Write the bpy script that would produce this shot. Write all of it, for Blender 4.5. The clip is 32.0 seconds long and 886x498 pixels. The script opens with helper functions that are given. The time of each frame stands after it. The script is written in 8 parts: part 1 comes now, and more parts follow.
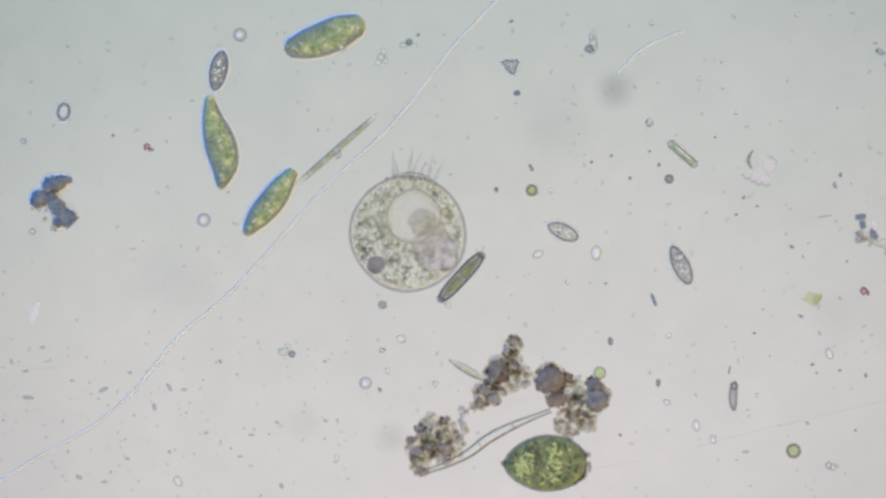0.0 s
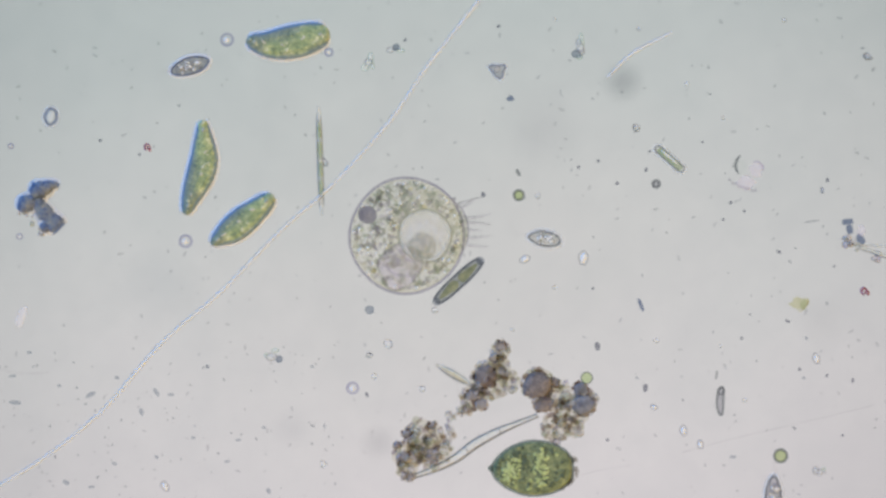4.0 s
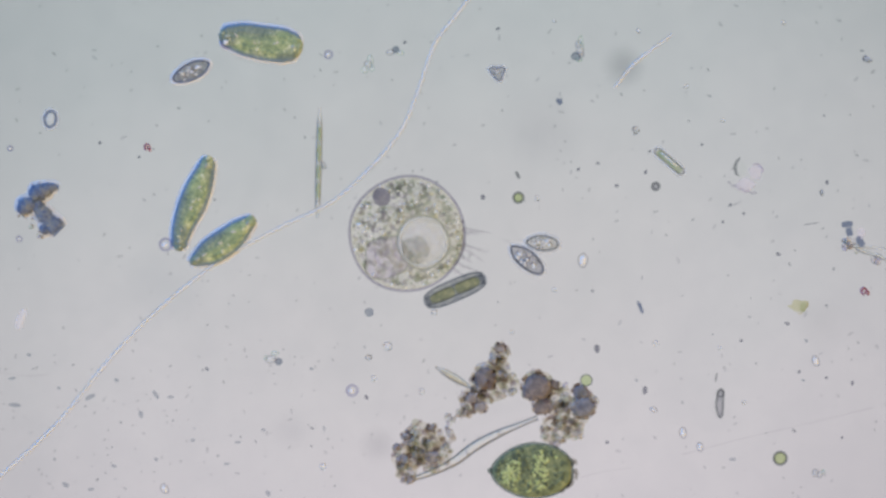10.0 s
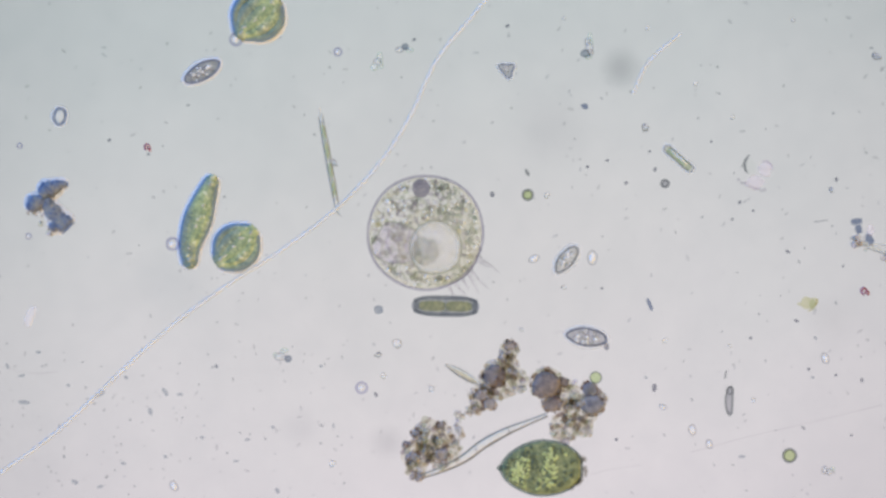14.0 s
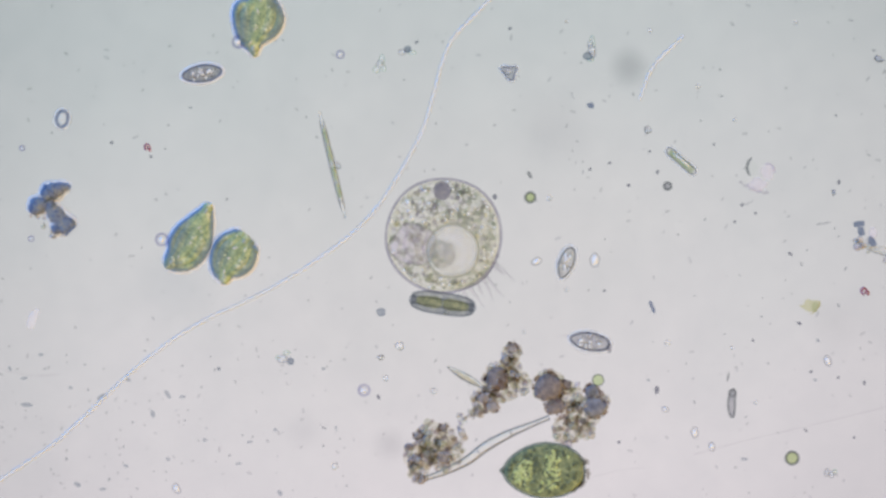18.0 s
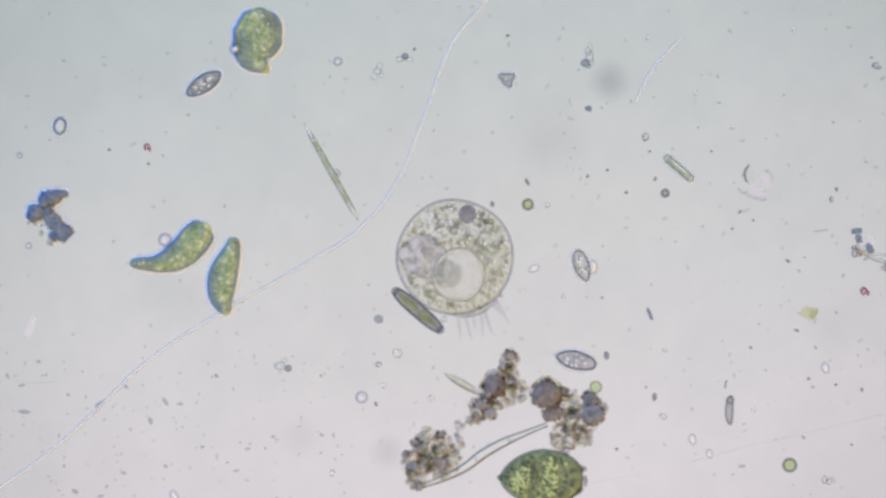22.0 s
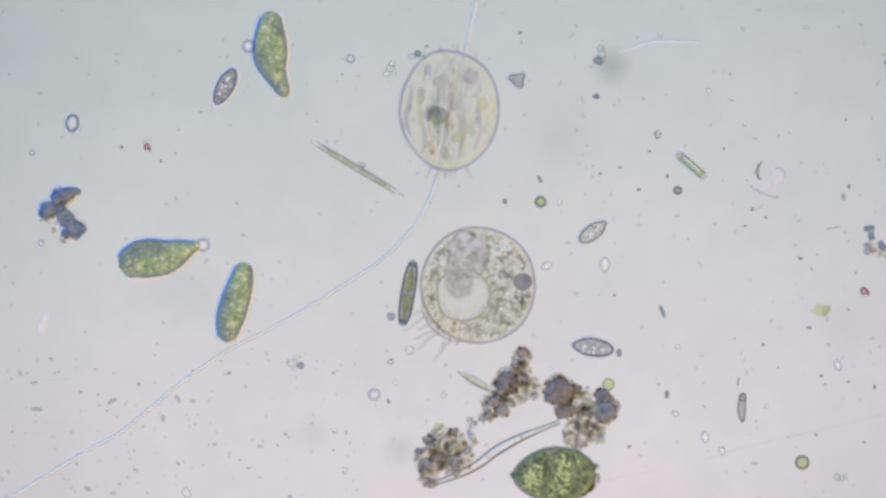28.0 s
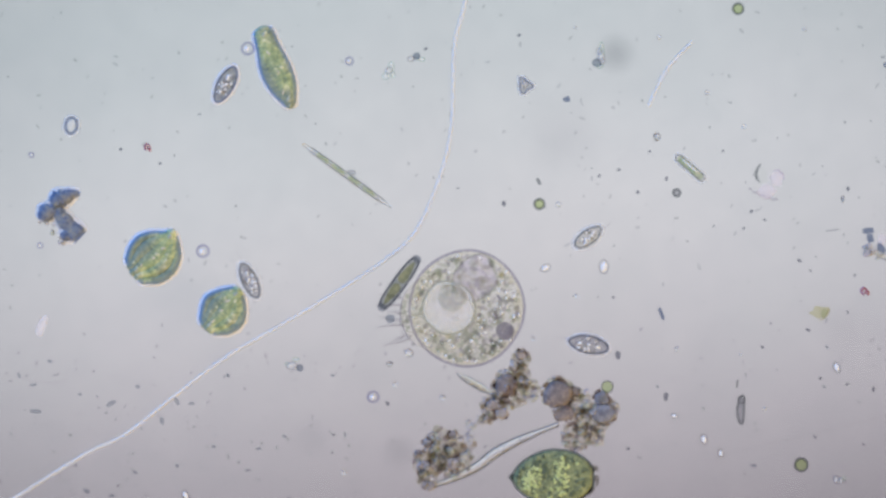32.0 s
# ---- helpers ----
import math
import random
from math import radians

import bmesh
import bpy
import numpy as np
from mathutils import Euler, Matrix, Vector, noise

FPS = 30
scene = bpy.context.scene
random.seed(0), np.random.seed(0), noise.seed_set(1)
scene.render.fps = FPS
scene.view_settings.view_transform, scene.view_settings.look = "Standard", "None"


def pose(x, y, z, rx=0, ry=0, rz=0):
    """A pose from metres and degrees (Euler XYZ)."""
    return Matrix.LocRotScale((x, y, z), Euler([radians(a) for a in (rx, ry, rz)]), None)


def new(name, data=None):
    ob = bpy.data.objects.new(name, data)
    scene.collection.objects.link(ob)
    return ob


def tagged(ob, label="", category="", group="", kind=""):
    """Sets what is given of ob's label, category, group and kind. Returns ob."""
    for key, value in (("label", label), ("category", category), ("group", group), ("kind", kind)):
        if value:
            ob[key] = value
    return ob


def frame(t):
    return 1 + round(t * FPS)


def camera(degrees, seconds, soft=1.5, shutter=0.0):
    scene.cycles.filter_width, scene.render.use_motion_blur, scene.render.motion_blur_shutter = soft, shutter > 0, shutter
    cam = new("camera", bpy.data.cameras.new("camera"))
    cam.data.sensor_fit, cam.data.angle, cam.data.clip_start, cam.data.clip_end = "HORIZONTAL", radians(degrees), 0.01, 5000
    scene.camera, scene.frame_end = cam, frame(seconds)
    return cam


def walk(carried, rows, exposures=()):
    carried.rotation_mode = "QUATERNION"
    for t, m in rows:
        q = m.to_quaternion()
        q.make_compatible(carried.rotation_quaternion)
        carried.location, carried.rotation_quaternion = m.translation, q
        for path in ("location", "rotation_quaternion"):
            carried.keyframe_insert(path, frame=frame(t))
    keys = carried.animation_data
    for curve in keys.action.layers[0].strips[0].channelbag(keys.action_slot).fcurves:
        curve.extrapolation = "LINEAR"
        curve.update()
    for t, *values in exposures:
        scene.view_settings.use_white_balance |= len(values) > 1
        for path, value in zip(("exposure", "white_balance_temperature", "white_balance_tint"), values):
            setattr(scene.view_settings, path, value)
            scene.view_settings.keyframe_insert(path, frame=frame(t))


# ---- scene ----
# A drop of pond water on a microscope slide, seen from above against the lamp's bright field.
# Everything is built a thousand times its size: one millimetre here is one micrometre on the slide.
U = 0.0004          # one pixel of the camera's view at slide height, in metres
EYE = 6.0           # height of the lens over the slide
MID_U, MID_V = 784.0, 441.0


def spot(u, v, z=0.0):
    """The place that lines up with view pixel (u, v), at height z (in pixels)."""
    k = 1 - z * U / EYE
    return Vector(((u - MID_U) * U * k, (MID_V - v) * U * k, z * U))


def lay(u, v, heading=0.0, z=0.0, roll=0.0):
    """Pose on the slide, placed by view pixel: heading in degrees, clockwise from the u axis."""
    return Matrix.Translation(spot(u, v, z)) @ pose(0, 0, 0, 0, 0, -heading) @ pose(0, 0, 0, roll)


def stand(shift_u, shift_v):
    """Pose of the lens when the slide has crept by that many pixels."""
    return pose(-shift_u * U, shift_v * U, EYE)


cam = camera(2 * math.degrees(math.atan(784 * U / EYE)), 32.0, soft=3.1)
walk(cam, [
    (0.0, stand(0.0, 0.0)),
    (0.5, stand(-4.4, -1.1)),
    (1.0, stand(-7.7, 1.6)),
    (1.5, stand(-15.3, 3.7)),
    (2.0, stand(-13.8, 4.0)),
    (2.5, stand(-7.7, 0.0)),
    (3.0, stand(-12.3, 2.0)),
    (3.5, stand(-18.4, 6.4)),
    (5.5, stand(-27.6, 10.7)),
    (6.0, stand(-19.9, 9.0)),
    (6.5, stand(-17.3, 9.0)),
    (7.0, stand(-16.9, 9.4)),
    (7.5, stand(-15.3, 10.7)),
    (8.0, stand(-17.5, 12.9)),
    (8.5, stand(-16.8, 11.8)),
    (9.0, stand(-20.1, 15.1)),
    (9.5, stand(-21.4, 15.1)),
    (10.0, stand(-23.6, 13.1)),
    (10.5, stand(-21.7, 13.1)),
    (11.0, stand(-18.6, 14.2)),
    (11.5, stand(-19.9, 12.5)),
    (12.0, stand(-19.1, 11.8)),
    (12.5, stand(-9.2, 8.3)),
    (13.0, stand(-6.1, 7.0)),
    (13.5, stand(-6.4, 8.6)),
    (14.0, stand(-7.0, 8.3)),
    (14.5, stand(-10.3, 12.5)),
    (16.5, stand(-13.4, 14.9)),
    (17.0, stand(-4.2, 10.3)),
    (17.5, stand(-0.9, 11.6)),
    (18.0, stand(-2.6, 12.7)),
    (18.5, stand(-4.6, 17.5)),
    (19.0, stand(-9.4, 19.5)),
    (19.5, stand(-8.8, 20.6)),
    (20.0, stand(-0.9, 19.7)),
    (20.5, stand(0.2, 22.1)),
    (21.0, stand(0.4, 23.0)),
    (21.5, stand(-3.1, 24.5)),
    (22.0, stand(-6.8, 25.2)),
    (22.5, stand(-11.0, 23.4)),
    (23.0, stand(-3.1, 24.5)),
    (23.5, stand(0.4, 23.0)),
    (24.0, stand(0.4, 22.8)),
    (24.5, stand(3.5, 24.1)),
    (25.0, stand(1.5, 26.3)),
    (25.5, stand(3.1, 28.7)),
    (27.5, stand(7.4, 25.4)),
    (28.0, stand(15.3, 20.4)),
    (28.5, stand(12.7, 21.4)),
    (29.0, stand(13.8, 22.1)),
    (29.5, stand(12.5, 24.7)),
    (30.0, stand(12.3, 26.2)),
    (30.5, stand(10.5, 24.9)),
    (31.0, stand(14.4, 24.3)),
    (31.5, stand(14.7, 22.8)),
    (32.0, stand(13.5, 24.5)),
], exposures=[(0.0, -0.06, 6640, 6), (4.0, -0.08, 6540, 7), (7.4, -0.09, 6450, 10), (8.0, -0.15, 6430, 10), (8.6, -0.10, 6420, 10), (9.0, -0.10, 6400, 10), (10.0, -0.18, 6400, 10),
              (11.0, 0.0, 6450, 10), (13.0, 0.03, 6450, 10), (19.0, 0.02, 6480, 10), (25.0, 0.04, 6480, 10), (28.0, 0.02, 6450, 10),
              (29.0, 0.09, 6360, 11.5), (30.0, 0.13, 6380, 11), (31.0, 0.07, 6300, 12), (32.0, 0.06, 6280, 12)])

# ---- light: the lamp's bright field below the slide, a made-up tinted surround ----
world = bpy.data.worlds.new("tinted_surround")
scene.world = world
world.use_nodes = True
scene.cycles.transparent_max_bounces = 32
scene.cycles.min_transparent_bounces = 24
scene.cycles.min_light_bounces = 6


def fringe_light():
    """Made-up surround light: blue one side, amber the other, neutral overhead, imitating colour fringes."""
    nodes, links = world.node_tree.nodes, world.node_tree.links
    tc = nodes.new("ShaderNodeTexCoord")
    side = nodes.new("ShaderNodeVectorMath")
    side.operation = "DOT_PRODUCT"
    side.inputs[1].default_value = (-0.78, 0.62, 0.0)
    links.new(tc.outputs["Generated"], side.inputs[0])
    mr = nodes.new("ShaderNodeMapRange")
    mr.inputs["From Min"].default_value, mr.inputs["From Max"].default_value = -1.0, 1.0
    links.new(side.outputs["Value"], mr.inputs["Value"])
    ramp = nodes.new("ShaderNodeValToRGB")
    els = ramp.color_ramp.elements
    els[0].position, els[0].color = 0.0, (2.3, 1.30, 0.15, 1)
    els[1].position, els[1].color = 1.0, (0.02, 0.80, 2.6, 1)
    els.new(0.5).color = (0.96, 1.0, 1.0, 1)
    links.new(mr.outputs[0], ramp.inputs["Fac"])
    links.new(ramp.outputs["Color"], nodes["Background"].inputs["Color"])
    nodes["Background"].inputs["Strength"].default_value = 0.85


fringe_light()


# ---- materials ----
def blank(name):
    m = bpy.data.materials.new(name)
    m.use_nodes = True
    m.node_tree.nodes.clear()
    return m, m.node_tree.nodes, m.node_tree.links


def mottle(nodes, links, stops, scale, detail=3.0, root=None, rough=0.6):
    """A colour ramp over noise, in the thing's own space (or its root's)."""
    tc = nodes.new("ShaderNodeTexCoord")
    if root:
        tc.object = root
    info = nodes.new("ShaderNodeObjectInfo")
    off = nodes.new("ShaderNodeVectorMath")
    off.operation = "ADD"
    links.new(tc.outputs["Object"], off.inputs[0])
    if not root:
        links.new(info.outputs["Random"], off.inputs[1])
    n = nodes.new("ShaderNodeTexNoise")
    n.inputs["Scale"].default_value = scale
    n.inputs["Detail"].default_value = detail
    n.inputs["Roughness"].default_value = rough
    links.new(off.outputs[0], n.inputs["Vector"])
    fine = nodes.new("ShaderNodeTexNoise")
    fine.inputs["Scale"].default_value = scale * 3.2
    fine.inputs["Detail"].default_value = 2.0
    links.new(off.outputs[0], fine.inputs["Vector"])
    both = nodes.new("ShaderNodeMix")
    both.inputs["Factor"].default_value = 0.42
    links.new(n.outputs["Fac"], both.inputs["A"])
    links.new(fine.outputs["Fac"], both.inputs["B"])
    ramp = nodes.new("ShaderNodeValToRGB")
    els = ramp.color_ramp.elements
    while len(els) < len(stops):
        els.new(0.5)
    for e, (p, c) in zip(els, stops):
        e.position, e.color = p, (*c, 1)
    links.new(both.outputs["Result"], ramp.inputs["Fac"])
    return ramp.outputs["Color"]


def clear(name, stops, scale=250.0, cloud=0.0, haze=(0.5, 0.5, 0.5), root=None):
    """Watery tissue: lets the lamp through with its tint; cloud: the share that scatters."""
    m, nodes, links = blank(name)
    out = nodes.new("ShaderNodeOutputMaterial")
    tr = nodes.new("ShaderNodeBsdfTransparent")
    links.new(mottle(nodes, links, stops, scale, root=root), tr.inputs["Color"])
    if cloud:
        df = nodes.new("ShaderNodeBsdfDiffuse")
        df.inputs["Color"].default_value = (*haze, 1)
        mix = nodes.new("ShaderNodeMixShader")
        mix.inputs[0].default_value = cloud
        links.new(tr.outputs[0], mix.inputs[1])
        links.new(df.outputs[0], mix.inputs[2])
        links.new(mix.outputs[0], out.inputs["Surface"])
    else:
        links.new(tr.outputs[0], out.inputs["Surface"])
    return m


def tinted(name, stops, scale=500.0, island=True):
    """See-through grains, each with a tint of its own, mottled a little."""
    m, nodes, links = blank(name)
    out = nodes.new("ShaderNodeOutputMaterial")
    tr = nodes.new("ShaderNodeBsdfTransparent")
    ramp = nodes.new("ShaderNodeValToRGB")
    els = ramp.color_ramp.elements
    while len(els) < len(stops):
        els.new(0.5)
    for e, (p, c) in zip(els, stops):
        e.position, e.color = p, (*c, 1)
    if island:
        links.new(nodes.new("ShaderNodeNewGeometry").outputs["Random Per Island"], ramp.inputs["Fac"])
    else:
        links.new(nodes.new("ShaderNodeObjectInfo").outputs["Random"], ramp.inputs["Fac"])
    mul = nodes.new("ShaderNodeMix")
    mul.data_type, mul.blend_type = "RGBA", "MULTIPLY"
    mul.inputs["Factor"].default_value = 1.0
    links.new(ramp.outputs["Color"], mul.inputs[6])
    links.new(mottle(nodes, links, [(0.38, (0.90, 0.90, 0.90)), (0.62, (1, 1, 1))], scale), mul.inputs[7])
    links.new(mul.outputs[2], tr.inputs["Color"])
    links.new(tr.outputs[0], out.inputs["Surface"])
    return m


def bending(name, stops, ior=1.12, rough=0.03, island=False, milk=0.0):
    """Glassy matter that bends the light: dark edges and a bright heart; milk: the share of white scatter imitating
    focused light.
    """
    m, nodes, links = blank(name)
    out = nodes.new("ShaderNodeOutputMaterial")
    rf = nodes.new("ShaderNodeBsdfRefraction")
    rf.inputs["IOR"].default_value = ior
    rf.inputs["Roughness"].default_value = rough
    ramp = nodes.new("ShaderNodeValToRGB")
    els = ramp.color_ramp.elements
    while len(els) < len(stops):
        els.new(0.5)
    for e, (p, c) in zip(els, stops):
        e.position, e.color = p, (*c, 1)
    if island:
        g = nodes.new("ShaderNodeNewGeometry")
        links.new(g.outputs["Random Per Island"], ramp.inputs["Fac"])
    else:
        info = nodes.new("ShaderNodeObjectInfo")
        links.new(info.outputs["Random"], ramp.inputs["Fac"])
    links.new(ramp.outputs["Color"], rf.inputs["Color"])
    if milk:
        df = nodes.new("ShaderNodeBsdfDiffuse")
        df.inputs["Color"].default_value = (0.95, 0.96, 0.95, 1)
        mix = nodes.new("ShaderNodeMixShader")
        mix.inputs[0].default_value = milk
        links.new(rf.outputs[0], mix.inputs[1])
        links.new(df.outputs[0], mix.inputs[2])
        links.new(mix.outputs[0], out.inputs["Surface"])
    else:
        links.new(rf.outputs[0], out.inputs["Surface"])
    return m


def dense(name, stops, scale=400.0, glow=0.35, island=False, root=None):
    """Thick living matter: scatters light back and lets some through (glow)."""
    m, nodes, links = blank(name)
    out = nodes.new("ShaderNodeOutputMaterial")
    col = mottle(nodes, links, stops, scale, detail=4.0, root=root)
    if island:
        g = nodes.new("ShaderNodeNewGeometry")
        hsv = nodes.new("ShaderNodeHueSaturation")
        mr = nodes.new("ShaderNodeMapRange")
        mr.inputs["To Min"].default_value, mr.inputs["To Max"].default_value = 0.45, 1.7
        links.new(g.outputs["Random Per Island"], mr.inputs["Value"])
        links.new(mr.outputs[0], hsv.inputs["Value"])
        links.new(col, hsv.inputs["Color"])
        col = hsv.outputs["Color"]
    df = nodes.new("ShaderNodeBsdfDiffuse")
    tl = nodes.new("ShaderNodeBsdfTranslucent")
    links.new(col, df.inputs["Color"])
    links.new(col, tl.inputs["Color"])
    mix = nodes.new("ShaderNodeMixShader")
    mix.inputs[0].default_value = glow
    links.new(df.outputs[0], mix.inputs[1])
    links.new(tl.outputs[0], mix.inputs[2])
    gl = nodes.new("ShaderNodeBsdfGlossy")
    gl.inputs["Roughness"].default_value = 0.35
    top = nodes.new("ShaderNodeMixShader")
    top.inputs[0].default_value = 0.03
    links.new(mix.outputs[0], top.inputs[1])
    links.new(gl.outputs[0], top.inputs[2])
    links.new(top.outputs[0], out.inputs["Surface"])
    return m


def green_flesh(name, root, rim=None):
    """Green flesh of the bending cells: fine plastid grain over broad lighter and teal-dark patches. rim: blue-grey
    painted on the outer side to imitate the edge's colour fringe.
    """
    m, nodes, links = blank(name)
    out = nodes.new("ShaderNodeOutputMaterial")
    grain = mottle(nodes, links, [(0.37, (0.150, 0.205, 0.155)), (0.45, (0.268, 0.343, 0.208)), (0.52, (0.388, 0.462, 0.256)), (0.59, (0.560, 0.605, 0.320)), (0.67, (0.790, 0.790, 0.550))], 130, detail=3.0, root=root)
    tc = nodes.new("ShaderNodeTexCoord")
    tc.object = root
    big = nodes.new("ShaderNodeTexNoise")
    big.inputs["Scale"].default_value, big.inputs["Detail"].default_value = 46.0, 2.0
    links.new(tc.outputs["Object"], big.inputs["Vector"])
    deep = nodes.new("ShaderNodeMapRange")
    deep.inputs["From Min"].default_value, deep.inputs["From Max"].default_value = 0.44, 0.58
    deep.inputs["To Min"].default_value, deep.inputs["To Max"].default_value = 0.0, 0.72
    links.new(big.outputs["Fac"], deep.inputs["Value"])
    mixc = nodes.new("ShaderNodeMix")
    mixc.data_type = "RGBA"
    links.new(deep.outputs[0], mixc.inputs["Factor"])
    links.new(grain, mixc.inputs[6])
    mixc.inputs[7].default_value = (0.190, 0.240, 0.215, 1)
    bright = nodes.new("ShaderNodeMapRange")
    bright.inputs["From Min"].default_value, bright.inputs["From Max"].default_value = 0.48, 0.36
    bright.inputs["To Min"].default_value, bright.inputs["To Max"].default_value = 0.0, 0.24
    links.new(big.outputs["Fac"], bright.inputs["Value"])
    lime = nodes.new("ShaderNodeMix")
    lime.data_type = "RGBA"
    links.new(bright.outputs[0], lime.inputs["Factor"])
    links.new(mixc.outputs[2], lime.inputs[6])
    lime.inputs[7].default_value = (0.42, 0.54, 0.20, 1)
    col = lime.outputs[2]
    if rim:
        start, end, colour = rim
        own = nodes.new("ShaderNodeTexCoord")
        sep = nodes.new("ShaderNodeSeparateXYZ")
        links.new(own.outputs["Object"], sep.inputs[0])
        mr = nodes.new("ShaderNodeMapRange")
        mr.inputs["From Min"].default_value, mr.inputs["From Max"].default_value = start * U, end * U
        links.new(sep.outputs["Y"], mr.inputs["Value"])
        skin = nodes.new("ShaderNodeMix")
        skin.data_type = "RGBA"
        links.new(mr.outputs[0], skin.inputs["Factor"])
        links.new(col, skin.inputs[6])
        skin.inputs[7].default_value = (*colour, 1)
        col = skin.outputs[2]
    df = nodes.new("ShaderNodeBsdfDiffuse")
    tl = nodes.new("ShaderNodeBsdfTranslucent")
    links.new(col, df.inputs["Color"])
    links.new(col, tl.inputs["Color"])
    mix = nodes.new("ShaderNodeMixShader")
    mix.inputs[0].default_value = 0.08
    links.new(df.outputs[0], mix.inputs[1])
    links.new(tl.outputs[0], mix.inputs[2])
    links.new(mix.outputs[0], out.inputs["Surface"])
    return m


def field_material():
    """The lamp's field, tint and vignette painted into its glow: bluish grey at one side, pinkish at the other, a
    little uneven and dimmer at the rim.
    """
    m, nodes, links = blank("lamp_field")
    out = nodes.new("ShaderNodeOutputMaterial")
    tc = nodes.new("ShaderNodeTexCoord")
    sep = nodes.new("ShaderNodeSeparateXYZ")
    links.new(tc.outputs["Object"], sep.inputs[0])
    tilt = nodes.new("ShaderNodeMath")
    tilt.operation = "MULTIPLY_ADD"
    tilt.inputs[1].default_value = -0.12
    links.new(sep.outputs["X"], tilt.inputs[0])
    links.new(sep.outputs["Y"], tilt.inputs[2])
    n = nodes.new("ShaderNodeTexNoise")
    n.inputs["Scale"].default_value = 3.2
    n.inputs["Detail"].default_value = 3.0
    links.new(tc.outputs["Object"], n.inputs["Vector"])
    wob = nodes.new("ShaderNodeMath")
    wob.operation = "MULTIPLY_ADD"
    wob.inputs[1].default_value = 0.25
    links.new(n.outputs["Fac"], wob.inputs[0])
    links.new(tilt.outputs[0], wob.inputs[2])
    mr = nodes.new("ShaderNodeMapRange")
    mr.inputs["From Min"].default_value, mr.inputs["From Max"].default_value = -0.24, 0.50
    links.new(wob.outputs[0], mr.inputs["Value"])
    ramp = nodes.new("ShaderNodeValToRGB")
    els = ramp.color_ramp.elements
    els[0].position, els[0].color = 0.0, (0.706, 0.652, 0.674, 1)
    els[1].position, els[1].color = 1.0, (0.512, 0.548, 0.550, 1)
    mid = els.new(0.5)
    mid.color = (0.622, 0.611, 0.615, 1)
    links.new(mr.outputs[0], ramp.inputs["Fac"])
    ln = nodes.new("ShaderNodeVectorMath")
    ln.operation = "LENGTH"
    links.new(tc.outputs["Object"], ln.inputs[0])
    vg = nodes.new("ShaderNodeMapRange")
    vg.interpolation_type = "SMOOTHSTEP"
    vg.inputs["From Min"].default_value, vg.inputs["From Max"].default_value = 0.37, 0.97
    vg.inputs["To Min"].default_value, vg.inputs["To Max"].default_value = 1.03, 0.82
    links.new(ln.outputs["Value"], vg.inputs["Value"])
    em = nodes.new("ShaderNodeEmission")
    cast = nodes.new("ShaderNodeMapRange")
    cast.inputs["From Min"].default_value, cast.inputs["From Max"].default_value = 0.15, 0.70
    links.new(ln.outputs["Value"], cast.inputs["Value"])
    cool = nodes.new("ShaderNodeMix")
    cool.data_type, cool.blend_type = "RGBA", "MULTIPLY"
    links.new(cast.outputs[0], cool.inputs["Factor"])
    links.new(ramp.outputs["Color"], cool.inputs[6])
    cool.inputs[7].default_value = (0.986, 1.0, 1.010, 1)
    links.new(cool.outputs[2], em.inputs["Color"])
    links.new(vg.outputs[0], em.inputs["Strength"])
    links.new(em.outputs[0], out.inputs["Surface"])
    return m


def dim_sheet_material():
    """Added dimming sheet, clear at its upper edge, shading the lamp's field below."""
    m, nodes, links = blank("dim_gradient")
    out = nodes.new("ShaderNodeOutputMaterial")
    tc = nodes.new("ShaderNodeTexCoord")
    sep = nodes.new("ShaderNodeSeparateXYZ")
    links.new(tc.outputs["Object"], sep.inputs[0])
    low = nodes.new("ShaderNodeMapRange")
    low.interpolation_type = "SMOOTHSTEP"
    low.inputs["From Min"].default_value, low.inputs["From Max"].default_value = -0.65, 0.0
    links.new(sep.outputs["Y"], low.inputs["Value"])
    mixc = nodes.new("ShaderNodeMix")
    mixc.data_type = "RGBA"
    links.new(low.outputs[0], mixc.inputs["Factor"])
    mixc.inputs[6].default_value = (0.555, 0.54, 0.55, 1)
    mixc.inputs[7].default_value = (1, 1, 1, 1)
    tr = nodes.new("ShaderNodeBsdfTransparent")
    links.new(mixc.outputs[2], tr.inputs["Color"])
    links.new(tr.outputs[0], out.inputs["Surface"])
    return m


def slide_material():
    m, nodes, links = blank("slide_glass")
    out = nodes.new("ShaderNodeOutputMaterial")
    tr = nodes.new("ShaderNodeBsdfTransparent")
    links.new(mottle(nodes, links, [(0.36, (0.962, 0.966, 0.970)), (0.64, (1, 1, 1))], 14.0, detail=6.0), tr.inputs["Color"])
    gl = nodes.new("ShaderNodeBsdfGlossy")
    gl.inputs["Roughness"].default_value = 0.05
    mix = nodes.new("ShaderNodeMixShader")
    mix.inputs[0].default_value = 0.02
    links.new(tr.outputs[0], mix.inputs[1])
    links.new(gl.outputs[0], mix.inputs[2])
    links.new(mix.outputs[0], out.inputs["Surface"])
    return m


